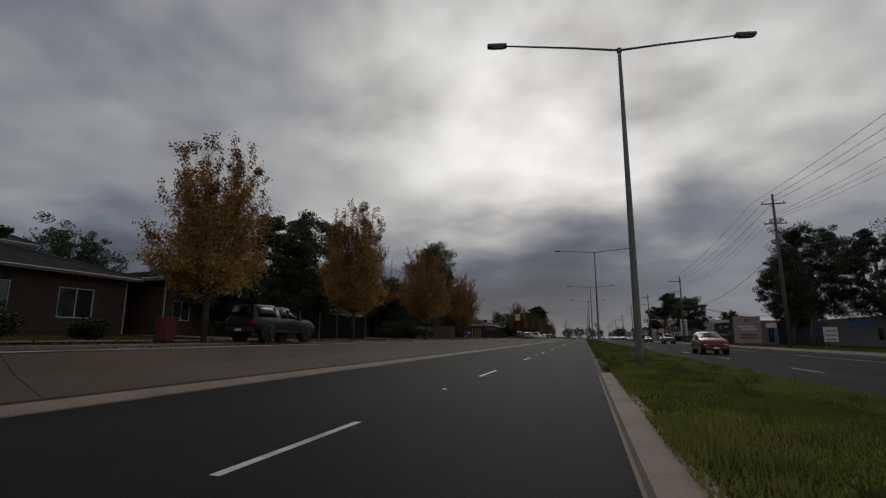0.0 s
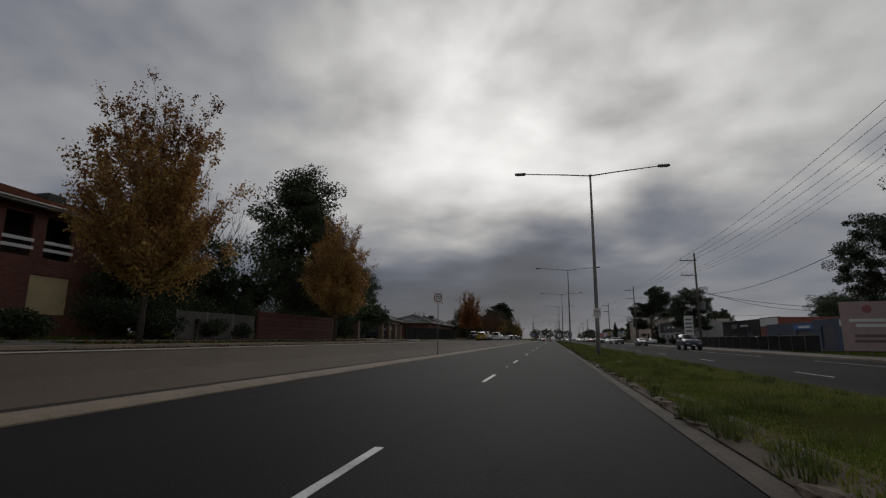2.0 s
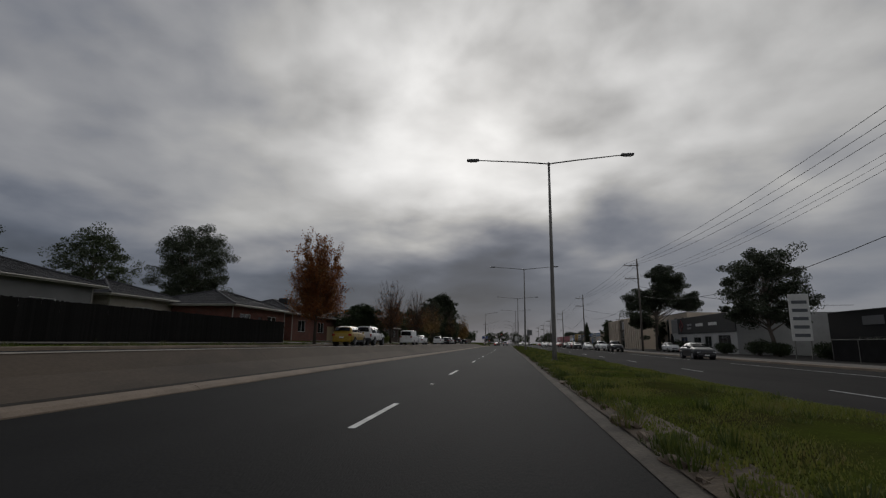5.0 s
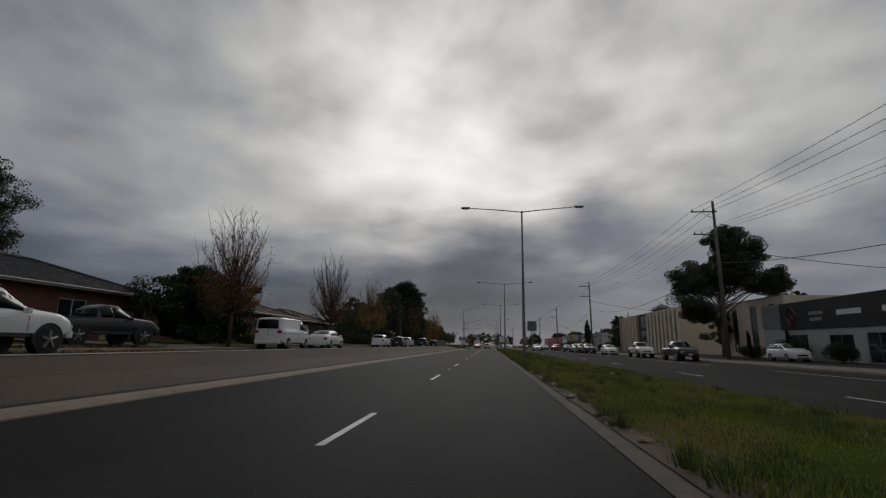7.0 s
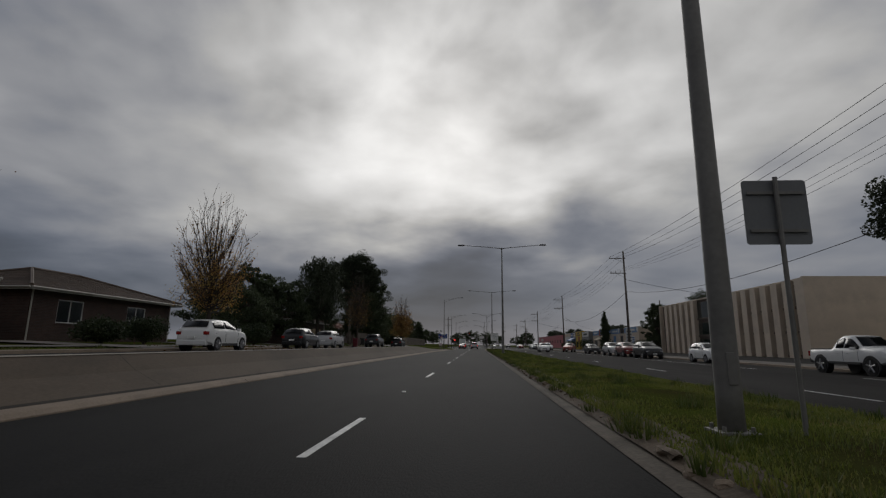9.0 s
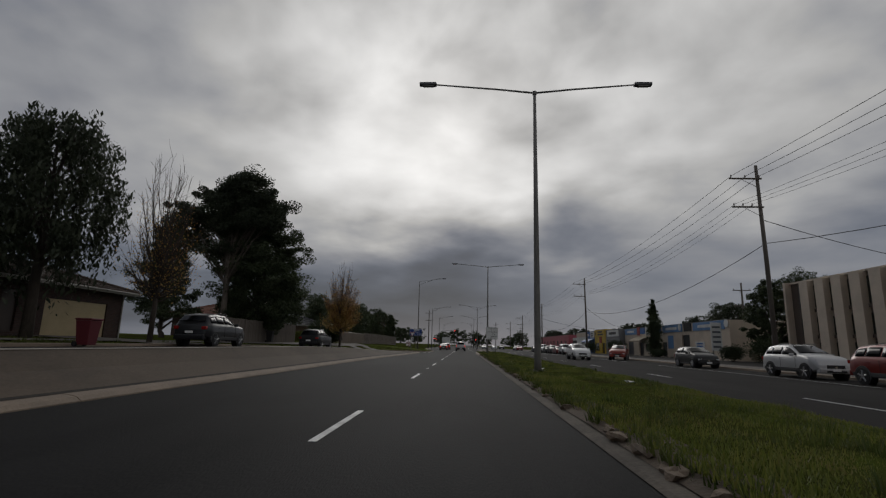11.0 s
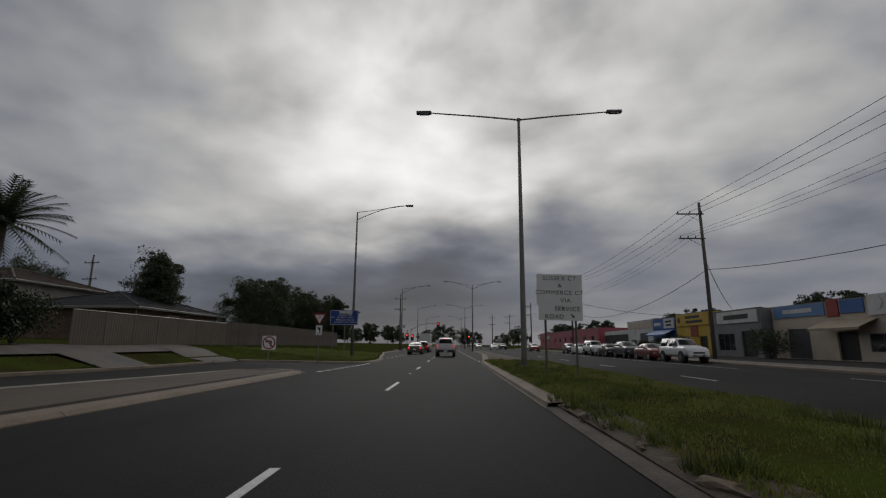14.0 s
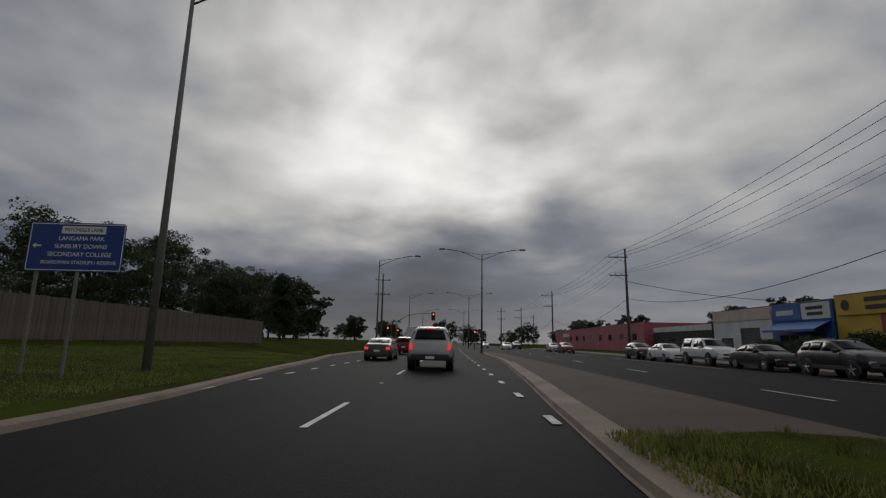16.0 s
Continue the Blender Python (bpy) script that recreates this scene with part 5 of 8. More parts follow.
def vehicle(kind, paint, label, name="car", lit=False, roof_rack=False, dark_trim=False, category="car", group="parked cars"):
    """A car facing +y with its origin on the ground at its middle."""
    L, W, R, zb, prof, rear_g, side_g, front_g = PROFILE[kind]
    t = thing(name, label=label, category=category, group=group)
    F_, ZT, ZB = [np.array([p[k] for p in prof]) for k in range(3)]

    def section(f):
        """Half outline at a station: sill, flank, shoulder, glass foot, roof edge, roof."""
        zt = float(np.mean([np.interp(f + d, F_, ZT) for d in (-0.012, 0, 0.012)])) if 0.02 < f < 0.98 else float(np.interp(f, F_, ZT))
        belt = float(np.interp(f, F_, ZB))
        e = min(f, 1 - f)
        w = W / 2 * (0.8 + 0.2 * min(1.0, e / 0.12) ** 0.5)
        up = max(0.0, zt - belt)
        wt = w * (0.93 - 0.23 * min(1.0, up / 0.5)) if kind != "van" else w * (0.95 - 0.1 * min(1.0, up / 0.7))
        low = zb + 0.1 * (1 - min(1.0, e / 0.08)) * (1 if e < 0.08 else 0)
        return [(w * 0.86, low), (w * 0.985, low + 0.09), (w, low + (belt - low) * 0.45), (w * 0.992, belt - 0.1), (w * 0.95, belt - 0.01), (w * 0.93, belt + min(0.02, up * 0.3)), (wt + 0.015, zt - min(0.06, up * 0.5) - 0.004), (wt - 0.07, zt), (wt * 0.45, zt + 0.02)], (f - 0.5) * L

    fs = sorted(set([0, .004, .01, .02] + [k / 36 for k in range(1, 36)] + [.985, .994, 1] + [p[0] for p in prof]))
    bm = bmesh.new()
    rows = []
    for f in fs:
        pts, y = section(f)
        rows.append([bm.verts.new((x, y, z)) for x, z in pts] + [bm.verts.new((-x, y, z)) for x, z in pts[::-1]])
    n = len(rows[0])
    for a, b in zip(rows, rows[1:]):
        for k in range(n):
            bm.faces.new((a[k], b[k], b[(k + 1) % n], a[(k + 1) % n]))
    bm.faces.new(rows[0]); bm.faces.new(rows[-1][::-1])
    bmesh.ops.recalc_face_normals(bm, faces=bm.faces[:])
    body = part("body", bm, paint, t, smooth=True)
    body.data.set_sharp_from_angle(angle=radians(38))

    def strip(name_, f0, f1, fn, steps=7, bulge=0.0):
        """A curved pane laid 8 mm over the body between two stations; fn gives its two edges."""
        b2 = bmesh.new()
        prev = None
        for k in range(steps + 1):
            p, q = fn(f0 + (f1 - f0) * k / steps)
            cur = [b2.verts.new(v) for v in (p, p.lerp(q, 0.5) + Vector((0, 0, bulge)), q)]
            if prev:
                b2.faces.new((prev[0], prev[1], cur[1], cur[0])); b2.faces.new((prev[1], prev[2], cur[2], cur[1]))
            prev = cur
        bmesh.ops.recalc_face_normals(b2, faces=b2.faces[:])
        ob = part(name_, b2, CARGLASS, t, smooth=True)
        md = ob.modifiers.new("thickness", "SOLIDIFY")
        md.thickness, md.offset = 0.004, 0.0
        return ob

    def side(s):
        def fn(f):
            pts, y = section(f)
            a, b = Vector((pts[5][0] * s, y, pts[5][1])), Vector((pts[6][0] * s, y, pts[6][1]))
            o = Vector((s * 0.01, 0, 0.002))
            return a.lerp(b, 0.08) + o, a.lerp(b, 0.9) + o
        return fn

    def across(sgn):
        def fn(f):
            pts, y = section(f)
            o = Vector((0, 0.014 if sgn > 0 else -0.05, 0.017))
            x, z = pts[7]
            return Vector((x * 0.98, y, z)) + o, Vector((-x * 0.98, y, z)) + o
        return fn

    for f0, f1 in side_g:
        for s in (-1, 1):
            strip("side_window", f0, f1, side(s))
    strip("windscreen", *front_g, across(1), bulge=0.022)
    strip("rear_window", *rear_g, across(-1), 4, 0.022)
    hw = W / 2
    trim = BLACK if dark_trim else mat("bumper_grey", (0.03, 0.03, 0.032), 0.6, 0.15, 1, 30, 0.05)
    tall = kind in ("ute", "canopy_ute", "wagon")
    part("rear_bumper", cuboid(-hw * 0.84, hw * 0.84, -L / 2 - 0.06, -L / 2 + 0.22, zb - 0.02, zb + 0.24, 0.06), trim if tall or dark_trim else paint, t)
    part("front_bumper", cuboid(-hw * 0.84, hw * 0.84, L / 2 - 0.22, L / 2 + 0.04, zb - 0.04, zb + 0.2, 0.06), trim if dark_trim else paint, t)
    part("lower_grille", cuboid(-hw * 0.5, hw * 0.5, L / 2 - 0.1, L / 2 + 0.047, zb + 0.0, zb + 0.1, 0.01), BLACK, t)
    gz = float(np.interp(0.985, F_, ZT)) - 0.06
    part("grille", cuboid(-hw * 0.46, hw * 0.46, L / 2 - 0.12, L / 2 + 0.014, gz - (0.3 if kind in ("suv", "wagon", "ute", "canopy_ute") else 0.2), gz - 0.02, 0.03), BLACK, t)
    part("badge", tube([(0, L / 2 + 0.01, gz - 0.13), (0, L / 2 + 0.024, gz - 0.13)], 0.06, 14), CHROME, t)
    if kind == "suv":
        for s in (-1, 1):
            part("side_cladding", cuboid(s * (hw - 0.06), s * (hw + 0.008), -L * 0.42, L * 0.42, zb + 0.0, zb + 0.16, 0.02), trim, t)
    zl = float(np.interp(0.03, F_, ZB))
    for s in (-1, 1):
        part("tail_lamp", cuboid(s * hw * (0.78 if tall else 0.64), s * hw * 0.9, -L / 2 - 0.02, -L / 2 + 0.16, zl - (0.3 if tall else 0.2), zl - 0.03, 0.03), BRAKE if lit else TAIL, t)
        part("headlamp", cuboid(s * hw * 0.5, s * hw * 0.86, L / 2 - 0.34, L / 2 - 0.03, gz - 0.08, gz + 0.03, 0.03), HEADL, t)
        fm = front_g[1] - 0.045
        part("mirror", cuboid(s * (hw - 0.02), s * (hw + 0.18), (fm - 0.5) * L - 0.06, (fm - 0.5) * L + 0.06, float(np.interp(fm, F_, ZB)) - 0.02, float(np.interp(fm, F_, ZB)) + 0.13, 0.03), paint, t)
        for f0, f1 in side_g[-2:]:
            yy = (f0 - 0.5) * L + 0.12
            part("door_handle", cuboid(s * (hw - 0.03), s * (hw + 0.018), yy, yy + 0.17, float(np.interp(f0, F_, ZB)) - 0.2, float(np.interp(f0, F_, ZB)) - 0.165, 0.008), paint, t)
            part("door_seam", cuboid(s * (hw - 0.05), s * (hw + 0.003), (f1 - 0.5) * L - 0.005, (f1 - 0.5) * L + 0.005, zb + 0.14, float(np.interp(f1, F_, ZB)) - 0.08), BLACK, t)
        part("sill", cuboid(s * (hw - 0.14), s * (hw - 0.005), -L * 0.2, L * 0.2, zb - 0.03, zb + 0.09, 0.02), trim, t)
        for fy in (-0.3, 0.315):
            y = fy * L
            arch = bmesh.new()
            prev = None
            for k in range(17):
                a = math.pi * (k / 16 * 1.16 - 0.08)
                q = [arch.verts.new((s * (hw + d), y + math.cos(a) * r, R + math.sin(a) * r)) for r, d in ((R * 1.0, -0.12), (R * 1.1, 0.012), (R * 1.2, 0.014), (R * 1.24, -0.04))]
                if prev:
                    for i in range(3):
                        arch.faces.new((prev[i], prev[i + 1], q[i + 1], q[i]))
                prev = q
            part("wheel_arch", arch, trim if tall or kind == "suv" else paint, t, smooth=True)
            part("wheel_well", tube([(s * (hw - 0.3), y, R), (s * (hw + 0.004), y, R)], R * 1.12, 22), BLACK, t)
            wheel = part("wheel", tube([(s * (hw - 0.2), y, R), (s * (hw - 0.17), y, R), (s * (hw - 0.0), y, R), (s * (hw + 0.02), y, R)], [R * 0.9, R, R, R * 0.93], 26), RUBBER, t)
            part("rim", tube([(s * (hw + 0.0), y, R), (s * (hw + 0.023), y, R)], [R * 0.72, R * 0.7], 22), BLACK if kind in ("suv", "ute", "canopy_ute") else ALLOY, wheel)
            for k in range(5):
                a = k * 2 * math.pi / 5 + 0.3
                part("spoke", tube([(s * (hw + 0.027), y, R), (s * (hw + 0.03), y + math.cos(a) * R * 0.68, R + math.sin(a) * R * 0.68)], [R * 0.13, R * 0.1], 5), BLACK if dark_trim else ALLOY, wheel)
    zp = zb + 0.3 if not tall else zb + 0.04
    part("number_plate", cuboid(-0.19, 0.19, -L / 2 - 0.075, -L / 2 - 0.02, zp, zp + 0.12, 0.004), SIGN_W, t)
    part("front_plate", cuboid(-0.19, 0.19, L / 2 + 0.03, L / 2 + 0.056, zb + 0.06, zb + 0.17, 0.004), SIGN_W, t)
    if roof_rack or kind in ("suv", "wagon"):
        zr = float(ZT.max())
        for s in (-1, 1):
            part("roof_rail", tube([(s * hw * 0.62, -0.32 * L, zr - 0.06), (s * hw * 0.63, -0.12 * L, zr + 0.05), (s * hw * 0.63, 0, zr + 0.05), (s * hw * 0.62, 0.06 * L, zr - 0.02)], 0.018, 6), BLACK if not lit else GAL, t)
    if lit:
        ft = rear_g[1]
        part("high_brake_lamp", cuboid(-0.18, 0.18, (ft - 0.5) * L - 0.05, (ft - 0.5) * L + 0.0, float(np.interp(ft, F_, ZT)) - 0.015, float(np.interp(ft, F_, ZT)) + 0.015), BRAKE, t)
    if kind == "ute":
        part("tray_cover", cuboid(-hw * 0.8, hw * 0.8, -L / 2 + 0.12, (0.345 - 0.5) * L, 1.172, 1.2, 0.01), BLACK, t)
        part("tail_gate", cuboid(-hw * 0.58, hw * 0.58, -L / 2 - 0.012, -L / 2 + 0.06, zb + 0.3, 1.1, 0.02), paint, t)
    if kind == "van":
        part("door_seam", cuboid(-0.01, 0.01, -L / 2 - 0.004, -L / 2 + 0.1, zb + 0.3, 1.84), BLACK, t)
        for s in (-1, 1):
            part("side_rail", cuboid(s * (hw - 0.02), s * (hw + 0.012), -L * 0.44, L * 0.12, 0.98, 1.02, 0.006), mat("van_rail", (0.35, 0.35, 0.35), 0.5), t)
    return t


def paint(name, col, metal=0.15, rough=0.3):
    return mat("car_paint_" + name, col, rough, 0.06, 1.5, 60, 0.0, metal=metal, coat=0.3, stain=0.08, spec=0.3)


P_WHITE, P_SILVER, P_BLACK, P_GREY = paint("white", (0.72, 0.72, 0.71), 0), paint("silver", (0.46, 0.46, 0.46), 0.2), paint("black", (0.005, 0.005, 0.006), 0, 0.55), paint("grey", (0.022, 0.023, 0.025), 0.1)
P_YEL, P_RED, P_ORANGE, P_NAVY = paint("mustard", (0.34, 0.22, 0.025), 0.1), paint("red", (0.16, 0.015, 0.012)), paint("orange_red", (0.22, 0.03, 0.016)), paint("navy", (0.025, 0.032, 0.06))


def park(v, x, y, turn=0.0, z=None):
    zz = ground_z(x, y) + (0.012 if x < -7 else 0.012) if z is None else z
    v.matrix_basis = pose(x, y, zz, 0, 0, turn)
    return v


def place_cars():
    # house side, on the service road and driveways
    park(vehicle("canopy_ute", P_BLACK, "black dual-cab utility with a canopy parked on the verge", "utility_vehicle", dark_trim=True), -15.0, 23.2, -3, service_z(20) + 0.14)
    park(vehicle("suv", P_YEL, "mustard yellow compact SUV parked by the kerb"), -13.9, 137.2, 0)
    park(vehicle("canopy_ute", P_WHITE, "white dual-cab utility with a white canopy parked by the kerb", "utility_vehicle", roof_rack=True), -13.9, 143.9, 0)
    park(vehicle("ute", P_GREY, "dark grey utility parked on a driveway", "utility_vehicle"), -18.2, 153.6, -12)
    park(vehicle("van", P_WHITE, "white panel van parked by the kerb", "van", category="van"), -13.9, 164.6, 0)
    park(vehicle("sedan", P_WHITE, "white sedan parked in front of a van"), -13.9, 173.4, 0)
    park(vehicle("hatch", P_WHITE, "white hatchback parked by the kerb"), -13.9, 195.0, 0)
    park(vehicle("suv", P_GREY, "dark grey SUV parked beside the paling fence"), -14.0, 236.4, 0)
    park(vehicle("suv", P_BLACK, "black people mover parked by the kerb below dark trees"), -13.7, 254.6, 0)
    park(vehicle("suv", P_NAVY, "dark four-wheel drive in a driveway behind brick pillars"), -24.5, 93.5, -70)
    park(vehicle("hatch", P_GREY, "grey car in a driveway behind brick pillars"), -23.5, 100.5, -80)
    park(vehicle("hatch", P_GREY, "grey car parked on the service road"), -13.9, 208.0, 0)
    park(vehicle("hatch", P_SILVER, "silver car parked on the service road"), -13.9, 215.5, 0)
    # far side, facing the other way
    g = 180
    park(vehicle("wagon", P_NAVY, "dark blue four-wheel drive with a bull bar beside the far kerb", "four_wheel_drive"), 16.6, 104.5, g)
    park(vehicle("sedan", P_GREY, "dark sedan parked along the far kerb"), 17.4, 143.0, g)
    park(vehicle("ute", P_GREY, "dark utility with a white canopy parked along the far kerb", "utility_vehicle"), 18.2, 182.6, g)
    park(vehicle("ute", P_WHITE, "white dual-cab utility parked along the far kerb", "utility_vehicle"), 18.2, 195.2, g)
    park(vehicle("hatch", P_WHITE, "white hatchback parked along the far kerb"), 18.1, 211.0, g)
    park(vehicle("suv", P_RED, "dark red SUV parked along the far kerb"), 17.5, 230.6, g)
    park(vehicle("suv", P_GREY, "grey car parked along the far kerb"), 17.4, 223.4, g)
    park(vehicle("suv", P_SILVER, "silver SUV parked along the far kerb"), 17.5, 237.0, g)
    park(vehicle("hatch", P_BLACK, "black hatchback parked along the far kerb"), 17.6, 249.5, g)
    park(vehicle("suv", P_ORANGE, "orange-red SUV beside the far kerb"), 17.6, 268.8, g - 22)
    park(vehicle("suv", P_WHITE, "white SUV on the far carriageway"), 12.2, 265.6, g)
    park(vehicle("canopy_ute", P_WHITE, "white dual-cab utility with a canopy parked along the far kerb", "utility_vehicle", roof_rack=True), 18.1, 301.8, g)
    park(vehicle("sedan", P_RED, "dark red sedan parked along the far kerb"), 18.0, 307.8, g)
    park(vehicle("suv", P_GREY, "grey SUV parked along the far kerb"), 18.0, 314.0, g)
    park(vehicle("sedan", P_BLACK, "black sedan parked along the far kerb"), 18.0, 320.2, g)
    park(vehicle("canopy_ute", P_WHITE, "white tray utility with a canopy parked along the far kerb", "utility_vehicle"), 18.0, 326.4, g)
    park(vehicle("sedan", P_WHITE, "white sedan parked along the far kerb"), 18.0, 333.4, g)
    park(vehicle("hatch", P_GREY, "dark hatchback parked along the far kerb"), 18.0, 339.6, g)
    park(vehicle("suv", P_RED, "dark red SUV on the far carriageway near a lamp"), 10.4, 43.0, g)
    park(vehicle("hatch", P_WHITE, "white car parked by the showroom"), 26.2, 179.2, g)
    park(vehicle("suv", P_WHITE, "white van in a factory yard", "van"), 30.5, 122.5, 90)
    # queue at the lights
    park(vehicle("wagon", P_SILVER, "silver four-wheel-drive wagon with lit brake lamps", "four_wheel_drive", lit=True, group="cars in the lane"), -1.05, 314.6, 0)
    park(vehicle("sedan", paint("bronze_grey", (0.07, 0.058, 0.052)), "bronze-grey sedan with lit brake lamps", lit=True, group="cars in the lane"), -5.0, 325.2, 0)
    for x, y, c in ((-4.9, 341.0, P_RED), (-5.0, 349.5, P_SILVER), (-1.2, 352.0, P_GREY), (-1.2, 361.0, P_WHITE)):
        park(vehicle("suv" if c in (P_WHITE, P_RED) else "sedan", c, "car standing in the queue with lit brake lamps", lit=True, group="cars in the lane"), x, y, 0)


place_cars()

# ---------------- houses ----------------
def brick_mat(name, col, mortar=(0.115, 0.09, 0.078)):
    """Face brickwork at true brick size, joints recessed by relief."""
    if name in MATS:
        return MATS[name]
    ma = mat(name, col, 0.85, 0.25, 1.2, 20, 0.0)
    N, L = ma.node_tree.nodes, ma.node_tree.links
    b = N["Principled BSDF"]
    old = b.inputs["Base Color"].links[0].from_socket
    br = N.new("ShaderNodeTexBrick")
    br.inputs["Scale"].default_value = 1.0
    br.inputs["Brick Width"].default_value, br.inputs["Row Height"].default_value = 0.24, 0.086
    br.inputs["Mortar Size"].default_value = 0.008
    br.inputs["Color1"].default_value, br.inputs["Color2"].default_value, br.inputs["Mortar"].default_value = (1, 1, 1, 1), (0.6, 0.6, 0.6, 1), (0, 0, 0, 1)
    tc, sx, cb = N.new("ShaderNodeTexCoord"), N.new("ShaderNodeSeparateXYZ"), N.new("ShaderNodeCombineXYZ")
    ad = N.new("ShaderNodeMath")
    L.new(tc.outputs["Object"], sx.inputs[0])
    L.new(sx.outputs[0], ad.inputs[0]); L.new(sx.outputs[1], ad.inputs[1])
    L.new(ad.outputs[0], cb.inputs[0]); L.new(sx.outputs[2], cb.inputs[1])
    L.new(cb.outputs[0], br.inputs["Vector"])
    m1, m2 = N.new("ShaderNodeMix"), N.new("ShaderNodeMix")
    m1.data_type = m2.data_type = "RGBA"
    m1.blend_type = "MULTIPLY"
    m1.inputs["Factor"].default_value = 1.0
    L.new(old, m1.inputs["A"]); L.new(br.outputs["Color"], m1.inputs["B"])
    L.new(br.outputs["Fac"], m2.inputs["Factor"]); L.new(m1.outputs["Result"], m2.inputs["A"])
    m2.inputs["B"].default_value = (*mortar, 1)
    L.new(m2.outputs["Result"], b.inputs["Base Color"])
    bp, inv = N.new("ShaderNodeBump"), N.new("ShaderNodeMath")
    inv.operation = "SUBTRACT"
    inv.inputs[0].default_value = 1.0
    L.new(br.outputs["Fac"], inv.inputs[1]); L.new(inv.outputs[0], bp.inputs["Height"])
    bp.inputs["Strength"].default_value, bp.inputs["Distance"].default_value = 0.6, 0.008
    L.new(bp.outputs[0], b.inputs["Normal"])
    return ma


BRICK_R, BRICK_D, BRICK_T = brick_mat("red_brick", (0.19, 0.058, 0.038)), brick_mat("dark_brick", (0.07, 0.036, 0.028), (0.07, 0.06, 0.054)), brick_mat("tan_brick", (0.2, 0.125, 0.085))
TILE_D, TILE_R, TILE_B = mat("dark_roof_tile", (0.042, 0.042, 0.046), 0.7, 0.2, 1.5, 20, 0.2, island=0.2), mat("terracotta_roof_tile", (0.19, 0.075, 0.045), 0.75, 0.25, 1.5, 20, 0.2, island=0.2), mat("brown_roof_tile", (0.1, 0.07, 0.052), 0.75, 0.25, 1.5, 20, 0.2, island=0.2)
FASCIA = mat("fascia_cream", (0.42, 0.4, 0.36), 0.5, 0.15, 2, 20, 0.03)
FRAME_W = mat("window_frame_white", (0.55, 0.55, 0.53), 0.45, 0.1, 1, 20, 0.02)


def hip_roof(W, D, ze, rise, over, material, parent, ridge_in=None):
    """A hipped roof with overlapping tile courses; the house spans 0..-D in x and 0..W in y."""
    x0, x1, y0, y1 = -D - over, over, -over, W + over
    r = min((x1 - x0), (y1 - y0)) / 2 if ridge_in is None else ridge_in
    if (x1 - x0) <= (y1 - y0):
        ra, rb = Vector(((x0 + x1) / 2, y0 + r, ze + rise)), Vector(((x0 + x1) / 2, y1 - r, ze + rise))
    else:
        ra, rb = Vector((x0 + r, (y0 + y1) / 2, ze + rise)), Vector((x1 - r, (y0 + y1) / 2, ze + rise))
    c = [Vector((x0, y0, ze)), Vector((x1, y0, ze)), Vector((x1, y1, ze)), Vector((x0, y1, ze))]
    if (x1 - x0) <= (y1 - y0):
        faces = [(c[0], c[1], ra, ra), (c[1], c[2], rb, ra), (c[2], c[3], rb, rb), (c[3], c[0], ra, rb)]
    else:
        faces = [(c[0], c[1], rb, ra), (c[1], c[2], rb, rb), (c[2], c[3], ra, rb), (c[3], c[0], ra, ra)]
    bm = bmesh.new()
    for a, b, t1, t0 in faces:
        n = max(6, int((t0 - a).length / 0.34))
        nrm = (b - a).cross(t0 - a).normalized()
        if nrm.z < 0:
            nrm = -nrm
        m_ = max(2, int((b - a).length / 1.6))
        for k in range(n):
            f0, f1 = k / n, min(1.0, (k + 1.06) / n)
            l0, r0, l1, r1 = a.lerp(t0, f0) + nrm * 0.045, b.lerp(t1, f0) + nrm * 0.045, a.lerp(t0, f1) + nrm * 0.012, b.lerp(t1, f1) + nrm * 0.012
            for i in range(m_):
                g0, g1 = i / m_, (i + 1) / m_ - 0.004
                v = [bm.verts.new(p) for p in (l0.lerp(r0, g0), l0.lerp(r0, g1), l1.lerp(r1, g1), l1.lerp(r1, g0))]
                bm.faces.new(v)
                w = [bm.verts.new(p) for p in (l0.lerp(r0, g0) - nrm * 0.045, l0.lerp(r0, g1) - nrm * 0.045)]
                bm.faces.new((v[1], v[0], w[0], w[1]))
    roof = part("roof", bm, material, parent)
    for a, b in ((ra, rb), (c[0], ra), (c[1], ra if (x1 - x0) <= (y1 - y0) else rb), (c[2], rb), (c[3], rb if (x1 - x0) <= (y1 - y0) else ra)):
        if (b - a).length > 0.2:
            up = Vector((0, 0, 0.05))
            part("ridge_cap", tube([a + up, b + up], 0.1, 6), material, roof)
    for a, b in zip(c, c[1:] + c[:1]):
        d = (b - a).normalized()
        o = Vector((d.y, -d.x, 0)) * 0.02
        bm = bmesh.new()
        v = [bm.verts.new(p) for p in (a + o, b + o, b + o - Vector((0, 0, 0.2)), a + o - Vector((0, 0, 0.2)))]
        bm.faces.new(v)
        part("fascia", bm, FASCIA, roof)
    for a, b in zip(c, c[1:] + c[:1]):
        d = (b - a).normalized()
        o = Vector((d.y, -d.x, 0)) * 0.08 - Vector((0, 0, 0.06))
        part("gutter", tube([a + o, b + o], 0.06, 6), FASCIA, roof)
    bm = bmesh.new()
    bm.faces.new([bm.verts.new(p - Vector((0, 0, 0.12))) for p in c])
    part("soffit", bm, FASCIA, roof)
    return roof


